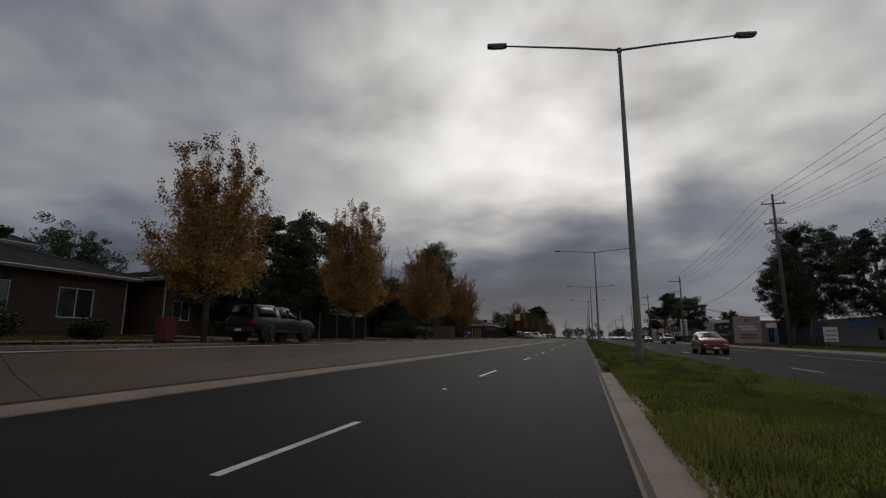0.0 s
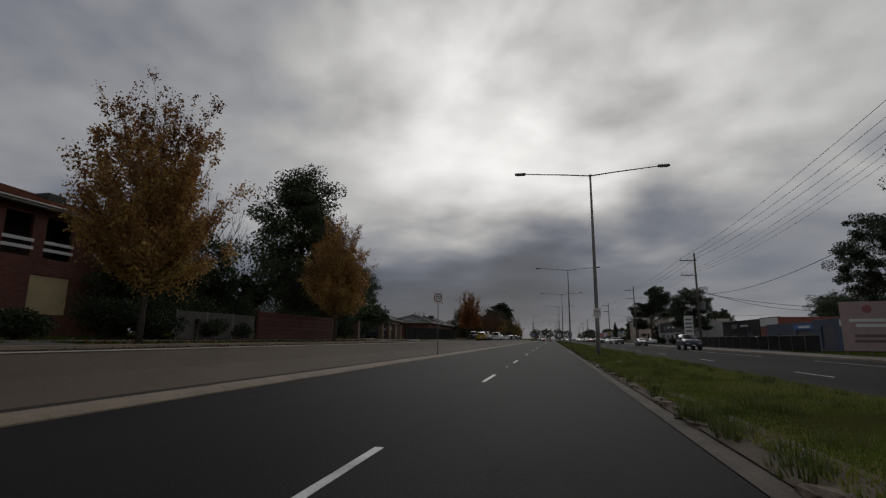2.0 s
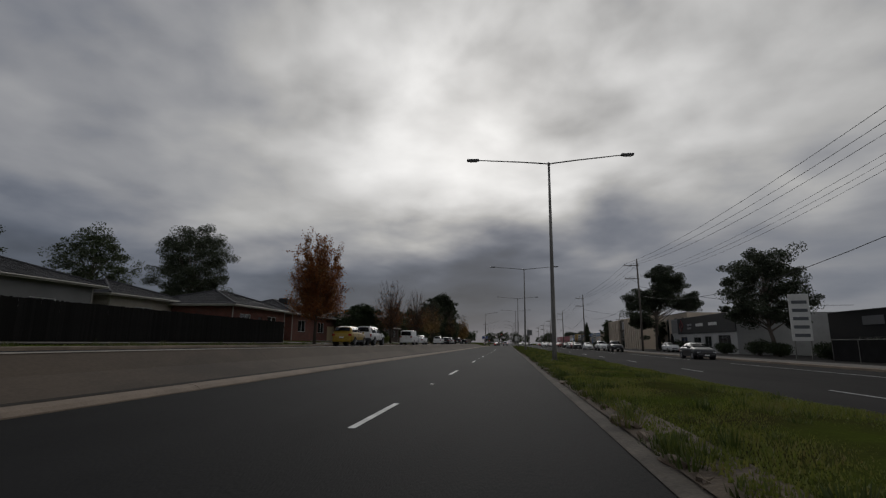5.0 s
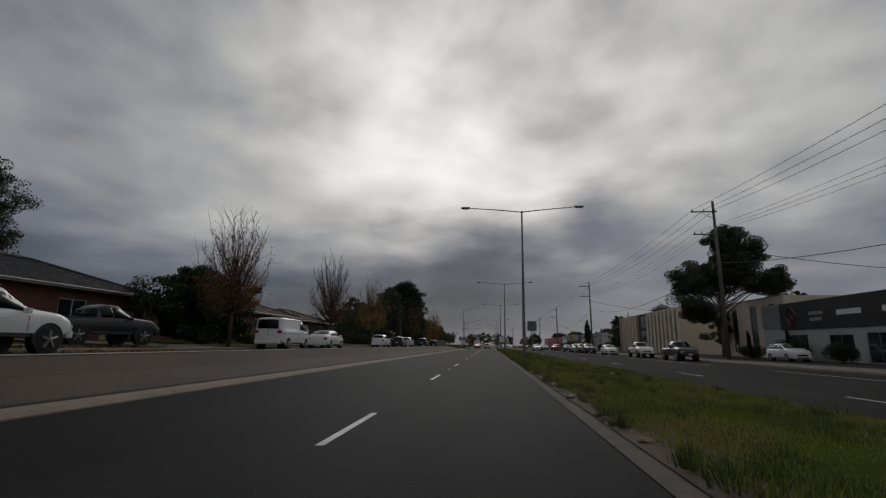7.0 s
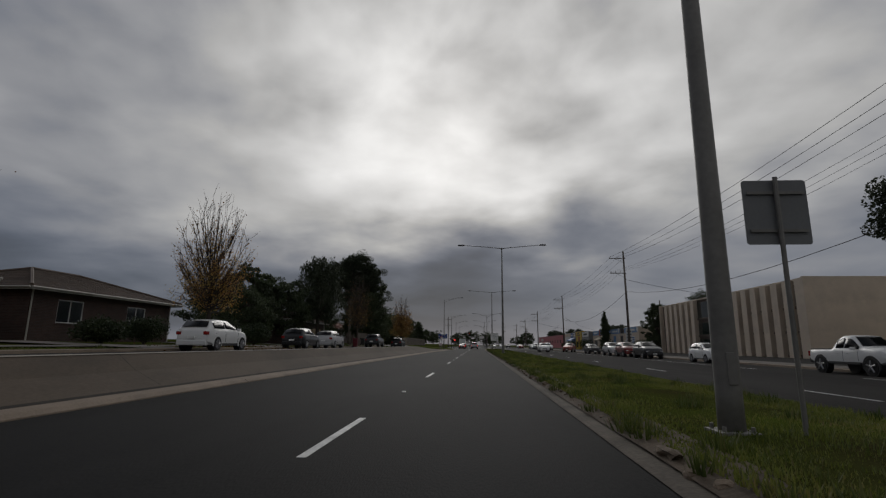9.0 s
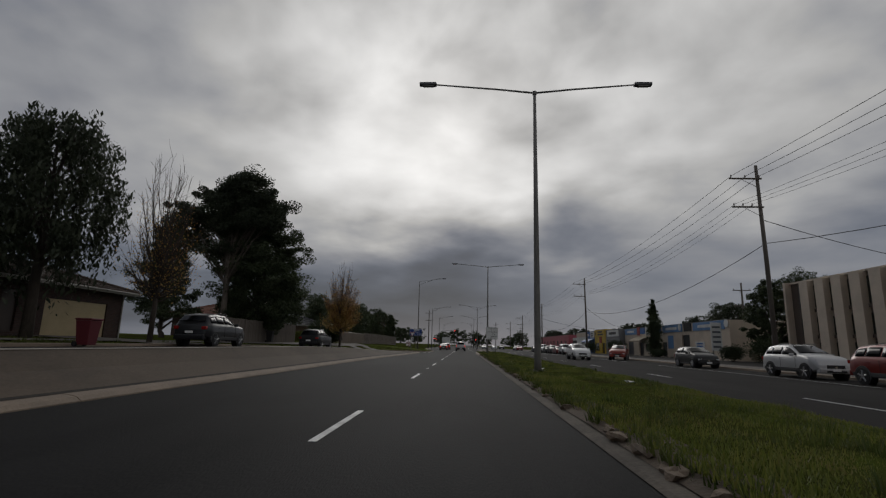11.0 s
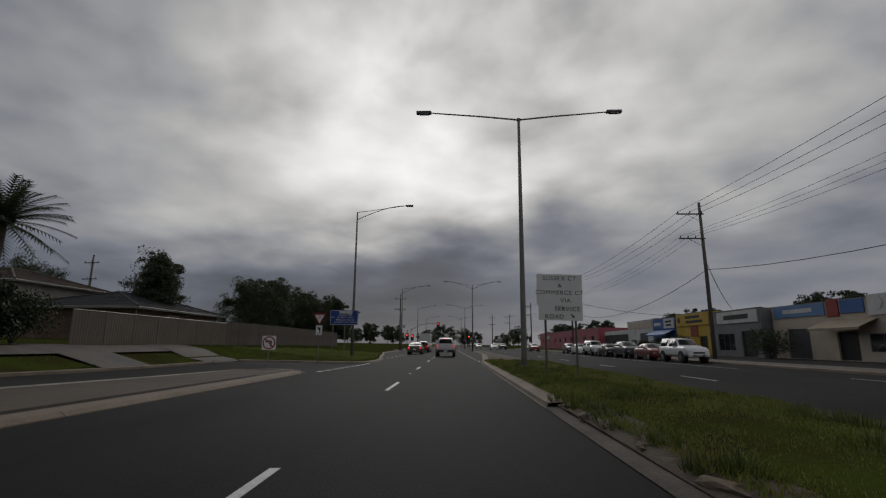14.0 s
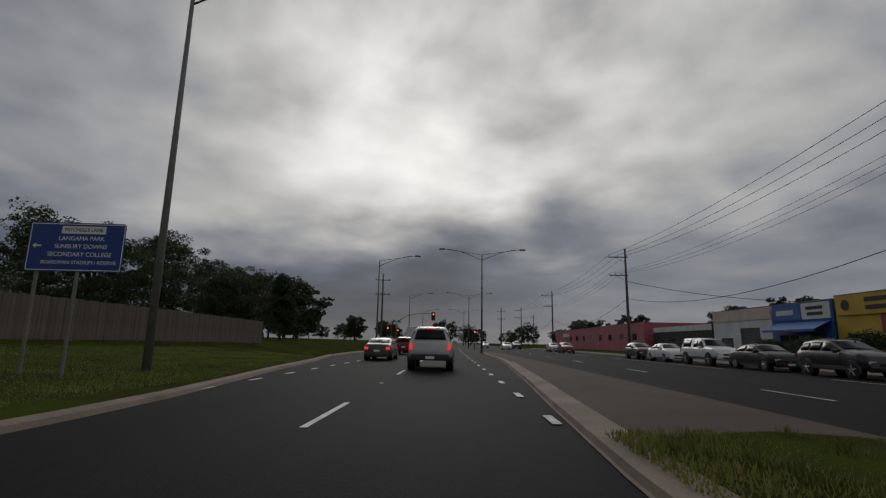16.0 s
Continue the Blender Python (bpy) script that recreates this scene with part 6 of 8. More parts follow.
def grid_wall(W, z0, z1, xa, xb, openings, material, parent):
    """One connected wall between x = xa and xb along y, with openings (y0, y1, z0, z1) cut through it."""
    ys = sorted({0.0, W} | {v for o in openings for v in o[:2]})
    zs = sorted({z0, z1} | {v for o in openings for v in o[2:4]})
    solid = {(i, j) for i in range(len(ys) - 1) for j in range(len(zs) - 1)
             if not any(o[0] < (ys[i] + ys[i + 1]) / 2 < o[1] and o[2] < (zs[j] + zs[j + 1]) / 2 < o[3] for o in openings)}
    bm = bmesh.new()
    vs = {}

    def V(i, j, s):
        if (i, j, s) not in vs:
            vs[i, j, s] = bm.verts.new(((xa, xb)[s], ys[i], zs[j]))
        return vs[i, j, s]

    for i, j in solid:
        q = ((i, j), (i + 1, j), (i + 1, j + 1), (i, j + 1))
        bm.faces.new([V(*p, 1) for p in q])
        bm.faces.new([V(*p, 0) for p in q[::-1]])
        for k, (di, dj) in enumerate(((0, -1), (1, 0), (0, 1), (-1, 0))):
            if (i + di, j + dj) not in solid:
                p, r = q[k], q[(k + 1) % 4]
                bm.faces.new((V(*p, 0), V(*r, 0), V(*r, 1), V(*p, 1)))
    bmesh.ops.recalc_face_normals(bm, faces=bm.faces[:])
    return part("wall", bm, material, parent)


def window_unit(parent, y0, y1, z0, z1, lights=2, frame=None, x=0.0, sill=True):
    frame = frame or FRAME_W
    w = thing("window")
    w.parent = parent
    bm = bmesh.new()
    t = 0.055
    for a, b, c, d in ((y0, y1, z0, z0 + t), (y0, y1, z1 - t, z1), (y0, y0 + t, z0 + t, z1 - t), (y1 - t, y1, z0 + t, z1 - t)):
        cuboid(x - 0.11, x - 0.03, a, b, c, d, bm=bm)
    for k in range(1, lights):
        y = y0 + (y1 - y0) * k / lights
        cuboid(x - 0.1, x - 0.04, y - 0.025, y + 0.025, z0 + t, z1 - t, bm=bm)
    part("window_frame", bm, frame, w)
    for k in range(lights):
        a, b = y0 + (y1 - y0) * k / lights + 0.03, y0 + (y1 - y0) * (k + 1) / lights - 0.03
        part("pane", cuboid(x - 0.082, x - 0.074, a, b, z0 + t, z1 - t), GLASS, w)
    if sill:
        part("window_sill", cuboid(x - 0.1, x + 0.05, y0 - 0.05, y1 + 0.05, z0 - 0.07, z0 - 0.002), BRICK_D, w)
    return w


def house(x, y, W, D, wall, roof, label, h=2.7, z=None, rise=2.0, over=0.6, windows=(), doors=(), garage=(), lower=(), base=0.3, chimney=None, turn=0.0, lights=2, gz=0.0, voids=()):
    zz = (ground_z(x, y) if z is None else z) - 0.05
    t = thing("house", (x, y, zz), turn, label, "house")
    top = base + h
    op = [(a, b, base + c, base + d) for a, b, c, d in windows] + [(a, b, base, base + 2.05) for a, b in doors] + [(a, b, 0.05 + gz, 2.1 + gz) for a, b in garage] + list(lower) + list(voids)
    grid_wall(W, 0.0, top, -0.2, 0.0, op, wall, t)
    part("wall", cuboid(-D, -0.2, -0.0, 0.2, 0, top), wall, t)
    part("wall", cuboid(-D, -0.2, W - 0.2, W, 0, top), wall, t)
    part("wall", cuboid(-D, -D + 0.2, 0.2, W - 0.2, 0, top), wall, t)
    hip_roof(W, D, top + 0.06, rise, over, roof, t)
    for a, b, c, d in windows:
        window_unit(t, a, b, base + c, base + d, lights)
    for a, b, c, d in lower:
        window_unit(t, a, b, c, d, 1)
    for a, b in doors:
        part("door", cuboid(-0.14, -0.09, a + 0.03, b - 0.03, base, base + 2.04, 0.01), mat("front_door", (0.07, 0.05, 0.04), 0.5, 0.2, 1, 20, 0.1), t)
    for a, b in garage:
        g = part("garage_door", cuboid(-0.12, -0.07, a + 0.02, b - 0.02, 0.06 + gz, 2.09 + gz), mat("garage_door_cream", (0.5, 0.4, 0.23), 0.55, 0.12, 1, 20, 0.05), t)
        for k in range(1, 6):
            part("rib", cuboid(-0.075, -0.055, a + 0.03, b - 0.03, gz + 0.06 + k * 0.34 - 0.02, gz + 0.06 + k * 0.34 + 0.02), mat("garage_door_cream", (0.5, 0.4, 0.23)), g)
    if chimney:
        cy, cx, ch = chimney
        c = part("chimney", cuboid(cx - 0.45, cx + 0.45, cy - 0.3, cy + 0.3, top, top + ch, 0.01), wall, t)
        part("chimney_cap", cuboid(cx - 0.52, cx + 0.52, cy - 0.37, cy + 0.37, top + ch - 0.12, top + ch, 0.01), wall, c)
    part("downpipe", tube([(0.06, 0.12, 0.05), (0.06, 0.12, top)], 0.045, 6), FASCIA, t)
    part("downpipe", tube([(0.06, W - 0.12, 0.05), (0.06, W - 0.12, top)], 0.045, 6), FASCIA, t)
    return t


house(-28.5, 8.5, 17.5, 10, BRICK_D, TILE_D, "single-storey dark brick house with white-framed windows and a dark roof", h=3.4, rise=1.8, windows=((3, 4.6, 0.7, 2.4), (8.6, 10.4, 0.6, 2.6), (13.0, 15.2, 0.7, 2.5)), doors=((6.2, 7.1),))
house(-36, 10, 14, 9, mat("weatherboard_grey", (0.3, 0.31, 0.33), 0.6, 0.1, 1, 20, 0.1), TILE_D, "two-storey pale gabled house behind a brick house", h=5.6, rise=2.2, windows=((4, 5.2, 3.2, 4.6), (8.5, 9.8, 3.2, 4.6)))
house(-27, 27.5, 10, 9, BRICK_D, TILE_D, "low brick house with a shallow pale-edged roof", h=3.6, rise=1.2, over=0.9, windows=((1.0, 2.6, 0.8, 2.2), (6.0, 8.0, 0.8, 2.3)), doors=((4.0, 4.9),))
# two-storey brick house with balconies over the garages
hc = house(-26.5, 50.3, 13.0, 10, BRICK_R, TILE_R, "two-storey red brick house with a terracotta roof and white balcony rails", h=6.45, rise=1.9, over=0.75, z=1.25, windows=((1.6, 3.6, 4.1, 5.6),), garage=((1.2, 4.0), (6.5, 8.7)), gz=1.1, voids=((4.9, 6.3, 4.1, 6.3), (7.0, 8.5, 4.1, 6.3)), chimney=None, lights=2)
for a, b in ((4.9, 6.3), (7.0, 8.5)):
    for zr in (4.45, 4.85):
        part("balcony_rail", cuboid(0.02, 0.09, a - 0.08, b + 0.08, zr, zr + 0.17, 0.01), WHITE, hc)
part("stair_rail", tube([(0.4, 9.2, 5.0), (1.2, 10.4, 3.5)], 0.06, 6), WHITE, hc)
part("balcony_wall", cuboid(-1.9, -1.7, 4.6, 8.8, 0.1, 6.5), BRICK_D, hc)
part("roof_cooler", cuboid(-4.0, -2.8, 9.0, 10.2, 7.5, 8.5, 0.08), BLACK, hc)
house(-31, 113.5, 14, 10, mat("render_grey", (0.2, 0.2, 0.2), 0.8, 0.15, 1.5, 25, 0.1), TILE_D, "low grey house with a dark hipped roof behind the fence", h=3.4, rise=1.9, windows=((4, 6, 0.8, 2.2), (9, 11, 0.8, 2.2)))
house(-31, 129.0, 9, 9, mat("render_cream", (0.36, 0.33, 0.28), 0.8, 0.15, 1.5, 25, 0.1), TILE_D, "pale rendered house with a dark roof behind the fence", h=3.0, rise=1.6, windows=((3, 5, 0.8, 2.2),))
house(-25, 136.5, 11, 9, BRICK_R, TILE_D, "red brick house with a dark roof and pale gutter line", h=2.9, rise=1.7, windows=((1.5, 3.5, 0.8, 2.2), (7, 9, 0.8, 2.2)), doors=((5, 5.9),))
h7 = house(-25.5, 150.5, 16, 10, BRICK_R, TILE_D, "low red brick house with a dark hipped tile roof", h=2.9, rise=2.0, windows=((2.0, 4.2, 0.8, 2.2), (8.5, 10.6, 0.8, 2.2)), garage=((12.0, 15.0),))
part("roof_cooler", cuboid(-4.2, -3.0, 5.0, 6.2, 4.7, 5.5, 0.08), BLACK, h7)
house(-24.5, 176.5, 15.5, 10, BRICK_R, TILE_B, "low red brick house with a brown tile roof", h=2.8, rise=1.9, windows=((1.5, 3.4, 0.5, 2.2), (5.2, 7.2, 0.8, 2.2), (11.5, 13.5, 0.8, 2.2)), doors=((9, 9.9),))
house(-25.5, 196.0, 13, 9, BRICK_D, TILE_B, "low dark brick house with a brown roof", h=2.7, rise=1.7, windows=((2, 4, 0.8, 2.2), (8, 10, 0.8, 2.2)))
house(-22.5, 226.0, 15.0, 10, BRICK_D, TILE_B, "low dark brick house with a garage and brown roof", h=2.6, rise=1.8, z=1.15, windows=((1.5, 3.5, 0.8, 2.2),), garage=((9.0, 13.6),), doors=((6.5, 7.4),))
house(-28.5, 271.5, 11.5, 9, BRICK_D, TILE_R, "low brick house with a terracotta roof behind shrubs", h=2.6, rise=1.8, windows=((2, 4, 0.8, 2.2), (7, 9, 0.8, 2.2)))
house(-38.5, 303, 11, 9, mat("render_cream", (0.36, 0.33, 0.28)), TILE_B, "cream house with a brown hipped roof behind the fence", h=4.6, rise=1.6, windows=((5, 7, 1.2, 2.4),))
house(-27.5, 303, 15, 10, BRICK_T, TILE_D, "house with a long low dark roof behind the fence", h=2.6, rise=1.7, windows=((5, 7, 1.2, 2.2),))


# ---------------- fences ----------------
def paling_fence(x, y0, y1, h, material, label, cap=None, pitch=0.11, x1=None, name="fence", group="fences"):
    """A close-boarded fence along y, each board a piece of its own up to some hundreds."""
    L = y1 - y0
    t = thing(name, (x, y0, 0), 0, label, "fence", group)
    n = int(L / pitch)
    bm = cuboid(-0.011, 0.011, 0.004, pitch - 0.004, 0, 1)
    me = bpy.data.meshes.new("board")
    bm.to_mesh(me); bm.free()
    me.materials.append(material)
    rng = np.random.default_rng(int(y0 * 7 + 3))
    for k in range(n):
        f = k * pitch
        dx = 0 if x1 is None else (x1 - x) * f / L
        o = new("board", me)
        o.parent = t
        g = ground_z(x + dx, y0 + f)
        o.location = (dx + rng.uniform(-0.006, 0.006), f, g - 0.02)
        o.scale = (1, 1, h + rng.uniform(-0.025, 0.025))
        o.rotation_euler = (rng.uniform(-0.008, 0.008), 0, 0)
    for k in range(int(L / 2.4) + 1):
        f = min(k * 2.4, L)
        dx = 0 if x1 is None else (x1 - x) * f / L
        g = ground_z(x + dx, y0 + f)
        part("post", cuboid(dx - 0.11, dx - 0.02, f - 0.05, f + 0.05, g - 0.1, g + h * 0.97), material, t)
    for zr in (0.3, 0.85):
        g0, g1 = ground_z(x, y0), ground_z(x1 if x1 is not None else x, y1)
        part("rail", tube([(-0.05, 0, g0 + h * zr), (-0.05 + (0 if x1 is None else x1 - x), L, g1 + h * zr)], 0.035, 4), material, t)
    return t


PALING = mat("weathered_paling", (0.165, 0.138, 0.115), 0.85, 0.3, 0.5, 14, 0.2, objvar=0.22, stretch=(1, 1, 0.2))
DARKP = mat("dark_stained_board", (0.013, 0.0125, 0.012), 0.85, 0.25, 0.5, 14, 0.15, spec=0.1, objvar=0.25, stretch=(1, 1, 0.2))
REDP = mat("red_stained_board", (0.1, 0.034, 0.026), 0.85, 0.25, 0.6, 14, 0.15, objvar=0.25, stretch=(1, 0.2, 1))
STEELF = mat("steel_fence_cream", (0.18, 0.145, 0.112), 0.5, 0.12, 1.5, 10, 0.05, objvar=0.05)
paling_fence(-18.9, 99.5, 134.5, 1.75, DARKP, "long dark stained board fence beside the footpath", pitch=0.125)
paling_fence(-18.9, 247.0, 264.0, 1.9, PALING, "weathered timber paling fence below dark trees", pitch=0.11)
paling_fence(-18.9, 180.6, 187.4, 1.0, PALING, "low weathered paling fence before a brick house", pitch=0.11)
df = paling_fence(-19.0, 32.0, 43.6, 2.0, DARKP, "dark board fence with pale posts", pitch=0.12)
for k in range(5):
    g = ground_z(-19, 32 + k * 2.85)
    part("front_post", cuboid(0.02, 0.08, k * 2.85 + 0.03, k * 2.85 + 0.09, g - 0.1, g + 2.02), GAL, df)


def steel_fence(x, y0, y1, h, label, x1=None, bay=2.4):
    """Sheet-steel fence: posts, capping and ribbed panels, bay by bay."""
    t = thing("fence", (x, y0, 0), 0, label, "fence", "fences")
    L = y1 - y0
    n = int(L / bay)
    for k in range(n + 1):
        f = k * bay
        dx = 0 if x1 is None else (x1 - x) * f / L
        dn = 0 if x1 is None else (x1 - x) * min(f + bay, L) / L
        g = ground_z(x + dx, y0 + f)
        part("post", cuboid(dx - 0.03, dx + 0.03, f - 0.035, f + 0.035, g - 0.1, g + h + 0.03), STEELF, t)
        if k < n:
            bm = bmesh.new()
            m_ = 12
            prev = None
            for i in range(m_ * 2 + 1):
                fr = i / (m_ * 2)
                xx = dx + (dn - dx) * fr + (0.018 if i % 2 else -0.018)
                a, b = bm.verts.new((xx, f + bay * fr, g + 0.03)), bm.verts.new((xx, f + bay * fr, g + h))
                if prev:
                    bm.faces.new((prev[0], a, b, prev[1]))
                prev = (a, b)
            part("panel", bm, STEELF, t)
            part("capping", tube([(dx, f, g + h), (dn, f + bay, g + h)], 0.035, 4), STEELF, t)
    return t


steel_fence(-19.0, 285.2, 302.0, 1.75, "cream sheet-steel fence in bays along the side street")
paling_fence(-19.0, 302.3, 336.0, 1.95, PALING, "long weathered timber paling fence behind the grass verge", pitch=0.12, x1=-17.6)


def rail_fence(x, y0, y1, label):
    """Front fence of long horizontal red boards between pale posts."""
    t = thing("fence", (x, y0, ground_z(x, y0)), 0, label, "fence", "fences")
    L = y1 - y0
    for k in range(6):
        part("board", cuboid(-0.02, 0.02, 0, L, 0.05 + k * 0.3, 0.05 + k * 0.3 + 0.285, 0.012), REDP, t)
    for k in range(int(L / 2.3) + 1):
        part("post", cuboid(-0.11, -0.025, k * 2.3 - 0.05, k * 2.3 + 0.05, -0.1, 1.95), REDP, t)
    return t


rail_fence(-18.9, 65.8, 77.4, "dark red timber fence of horizontal boards")
part_wall = thing("fence", (-18.9, 58.5, ground_z(-18.9, 58.5)), 0, "low grey sheet fence beside a driveway", "fence", "fences")
for k in range(3):
    part("panel", cuboid(-0.02, 0.02, k * 2.3 + 0.04, k * 2.3 + 2.26, 0.05, 1.5), mat("sheet_fence_grey", (0.075, 0.068, 0.06), 0.6, 0.15, 1, 12, 0.1), part_wall)
    part("post", cuboid(-0.04, 0.04, k * 2.3 - 0.04, k * 2.3 + 0.04, -0.1, 1.55), GAL, part_wall)
for y in (83.0, 90.2, 92.6, 95.0, 97.2):
    t = thing("gate_pillar", (-19, y, ground_z(-19, y) - 0.05), 0, "brick gate pillar with a flat cap", "pillar", "brick pillars")
    part("shaft", cuboid(-0.24, 0.24, -0.24, 0.24, 0, 1.75), BRICK_T, t)
    part("cap", cuboid(-0.29, 0.29, -0.29, 0.29, 1.752, 1.86, 0.02), BRICK_D, t)
for a, b in ((90.44, 92.36), (92.84, 94.76)):
    t = thing("gate", (-19, a, ground_z(-19, a)), 0, "low dark metal gate between brick pillars", "gate")
    part("gate_frame", cuboid(-0.02, 0.02, 0.02, b - a - 0.02, 0.1, 0.16), BLACK, t)
    part("gate_frame", cuboid(-0.02, 0.02, 0.02, b - a - 0.02, 1.05, 1.11), BLACK, t)
    for k in range(18):
        yk = 0.06 + k * (b - a - 0.14) / 17
        part("bar", tube([(0, yk, 0.16), (0, yk, 1.05)], 0.012, 5), BLACK, t)


# ---------------- bins, drives, small things on the house side ----------------
def wheelie_bin(x, y, col, label, turn=0):
    m_ = mat("bin_" + label.split()[0], col, 0.5, 0.1, 1, 20, 0.05)
    t = thing("wheelie_bin", (x, y, ground_z(x, y) + 0.01), turn, label, "bin", "wheelie bins")
    bm = bmesh.new()
    lo = [bm.verts.new(p) for p in ((-0.22, -0.24, 0.06), (0.22, -0.24, 0.06), (0.22, 0.24, 0.06), (-0.22, 0.24, 0.06))]
    hi = [bm.verts.new(p) for p in ((-0.29, -0.32, 0.98), (0.29, -0.32, 0.98), (0.29, 0.32, 0.98), (-0.29, 0.32, 0.98))]
    bm.faces.new(lo[::-1]); bm.faces.new(hi)
    for k in range(4):
        bm.faces.new((lo[k], lo[(k + 1) % 4], hi[(k + 1) % 4], hi[k]))
    bmesh.ops.bevel(bm, geom=bm.edges[:], offset=0.03, segments=2, affect="EDGES", profile=0.5)
    part("body", bm, m_, t)
    part("lid", cuboid(-0.31, 0.33, -0.34, 0.34, 0.985, 1.06, 0.03), m_, t)
    part("handle", tube([(-0.33, -0.25, 1.0), (-0.36, 0, 1.0), (-0.33, 0.25, 1.0)], 0.018, 6), m_, t)
    for s in (-1, 1):
        part("wheel", tube([(-0.26, s * 0.2, 0.1), (-0.26, s * 0.28, 0.1)], 0.1, 12), RUBBER, t)
    return t


wheelie_bin(-14.6, 228.2, (0.12, 0.012, 0.02), "dark red wheelie bin by the kerb")
wheelie_bin(-18.2, 247.6, (0.015, 0.015, 0.015), "black wheelie bin beside the paling fence")
wheelie_bin(-18.2, 255.2, (0.014, 0.015, 0.014), "black wheelie bin beside a hedge")
wheelie_bin(-20.5, 50.2, (0.014, 0.014, 0.015), "black wheelie bin on a driveway")
wheelie_bin(-20.4, 51.1, (0.016, 0.016, 0.016), "black wheelie bin on a driveway", 10)
wheelie_bin(-15.6, 16.6, (0.02, 0.05, 0.03), "dark green wheelie bin on the verge")

for k, (y, w, x0) in enumerate(((26, 3.4, -26), (47.6, 4.6, -25), (80.5, 3.6, -22), (91.2, 3.4, -22), (105, 3.4, -18.8), (136, 3.6, -24), (156.5, 5.0, -25), (178, 3.4, -24), (193, 3.4, -24), (206, 3.2, -24), (219, 3.2, -22), (235.5, 4.6, -22.4), (284, 3.4, -19))):
    tagged(sheet("driveway", [x0, -20, -18.6, -17.2, -15.2, -14.99], [y - w / 2, y, y + w / 2], lambda x, yy, kk: (ground_z(x, yy) + 0.035) if kk < 5 else service_z(yy) + 0.02, PATH_CON), "pale concrete driveway crossing the verge", "driveway", kind="structure")


def mailbox(x, y):
    t = thing("letterbox", (x, y, ground_z(x, y)), 0, "small dark letterbox on a post", "letterbox")
    part("post", cuboid(-0.04, 0.04, -0.04, 0.04, -0.1, 0.85), PALING, t)
    part("box", cuboid(-0.16, 0.16, -0.12, 0.12, 0.85, 1.1, 0.02), BLACK, t)


mailbox(-18.75, 248.6); mailbox(-18.8, 105); mailbox(-18.8, 60.0); mailbox(-18.8, 174.5)


# ---------------- commercial side ----------------
def shop(x, y0, y1, h, D, wall, label, signs=(), openings=(), awning=None, cap=True, name="shop"):
    """A low parapet building; front wall at x facing -x (towards the road)."""
    t = thing(name, (x, y0, 0.1), 0, label, "shop")
    W = y1 - y0
    grid_wall(W, 0.0, h, 0.0, 0.25, openings, wall, t)
    part("wall", cuboid(0.25, D, 0, 0.25, 0, h), wall, t)
    part("wall", cuboid(0.25, D, W - 0.25, W, 0, h), wall, t)
    part("wall", cuboid(D - 0.25, D, 0.25, W - 0.25, 0, h), wall, t)
    part("roof", cuboid(0.25, D - 0.25, 0.25, W - 0.25, h - 0.6, h - 0.5), GAL, t)
    if cap:
        part("parapet_cap", cuboid(-0.05, 0.32, -0.03, W + 0.03, h, h + 0.08), GAL, t)
    for o in openings:
        a, b, lo, hi = o[:4]
        kind = o[4] if len(o) > 4 else "glass"
        if kind == "roller":
            d = part("roller_door", cuboid(0.1, 0.15, a, b, lo, hi), mat("roller_door_grey", (0.07, 0.07, 0.075), 0.5, 0.15, 1, 20, 0.05), t)
            for k in range(int((hi - lo) / 0.2)):
                part("slat", cuboid(0.08, 0.102, a + 0.02, b - 0.02, lo + k * 0.2 + 0.02, lo + k * 0.2 + 0.16), mat("roller_door_grey", (0.07, 0.07, 0.075)), d)
        elif kind == "void":
            part("dark_door", cuboid(0.18, 0.22, a, b, lo, hi), BLACK, t)
        else:
            w = thing("window")
            w.parent = t
            n = max(1, int((b - a) / 1.1))
            fr = bmesh.new()
            for c, d, e, f in ((a, b, lo, lo + 0.06), (a, b, hi - 0.06, hi), (a, a + 0.06, lo + 0.06, hi - 0.06), (b - 0.06, b, lo + 0.06, hi - 0.06)):
                cuboid(0.04, 0.12, c, d, e, f, bm=fr)
            for k in range(1, n):
                yy = a + (b - a) * k / n
                cuboid(0.05, 0.11, yy - 0.025, yy + 0.025, lo + 0.06, hi - 0.06, bm=fr)
            part("window_frame", fr, GAL, w)
            for k in range(n):
                part("pane", cuboid(0.075, 0.085, a + (b - a) * k / n + 0.03, a + (b - a) * (k + 1) / n - 0.03, lo + 0.06, hi - 0.06), GLASS, w)
    for a, b, lo, hi, m_, deep in signs:
        part("sign_board", cuboid(-0.02 - deep, -0.004, a, b, lo, hi, 0.015), m_, t)
    if awning:
        a, b, z, out, m_ = awning
        bm = bmesh.new()
        v = [bm.verts.new(p) for p in ((-0.01, a, z + 0.7), (-0.01, b, z + 0.7), (-out, b, z), (-out, a, z), (-out, b, z - 0.2), (-out, a, z - 0.2))]
        bm.faces.new((v[0], v[1], v[2], v[3])); bm.faces.new((v[3], v[2], v[4], v[5]))
        part("awning", bm, m_, t)
    return t


def colour(name, c, rough=0.55):
    return mat(name, c, rough, 0.12, 2.0, 18, 0.04, stain=0.15)


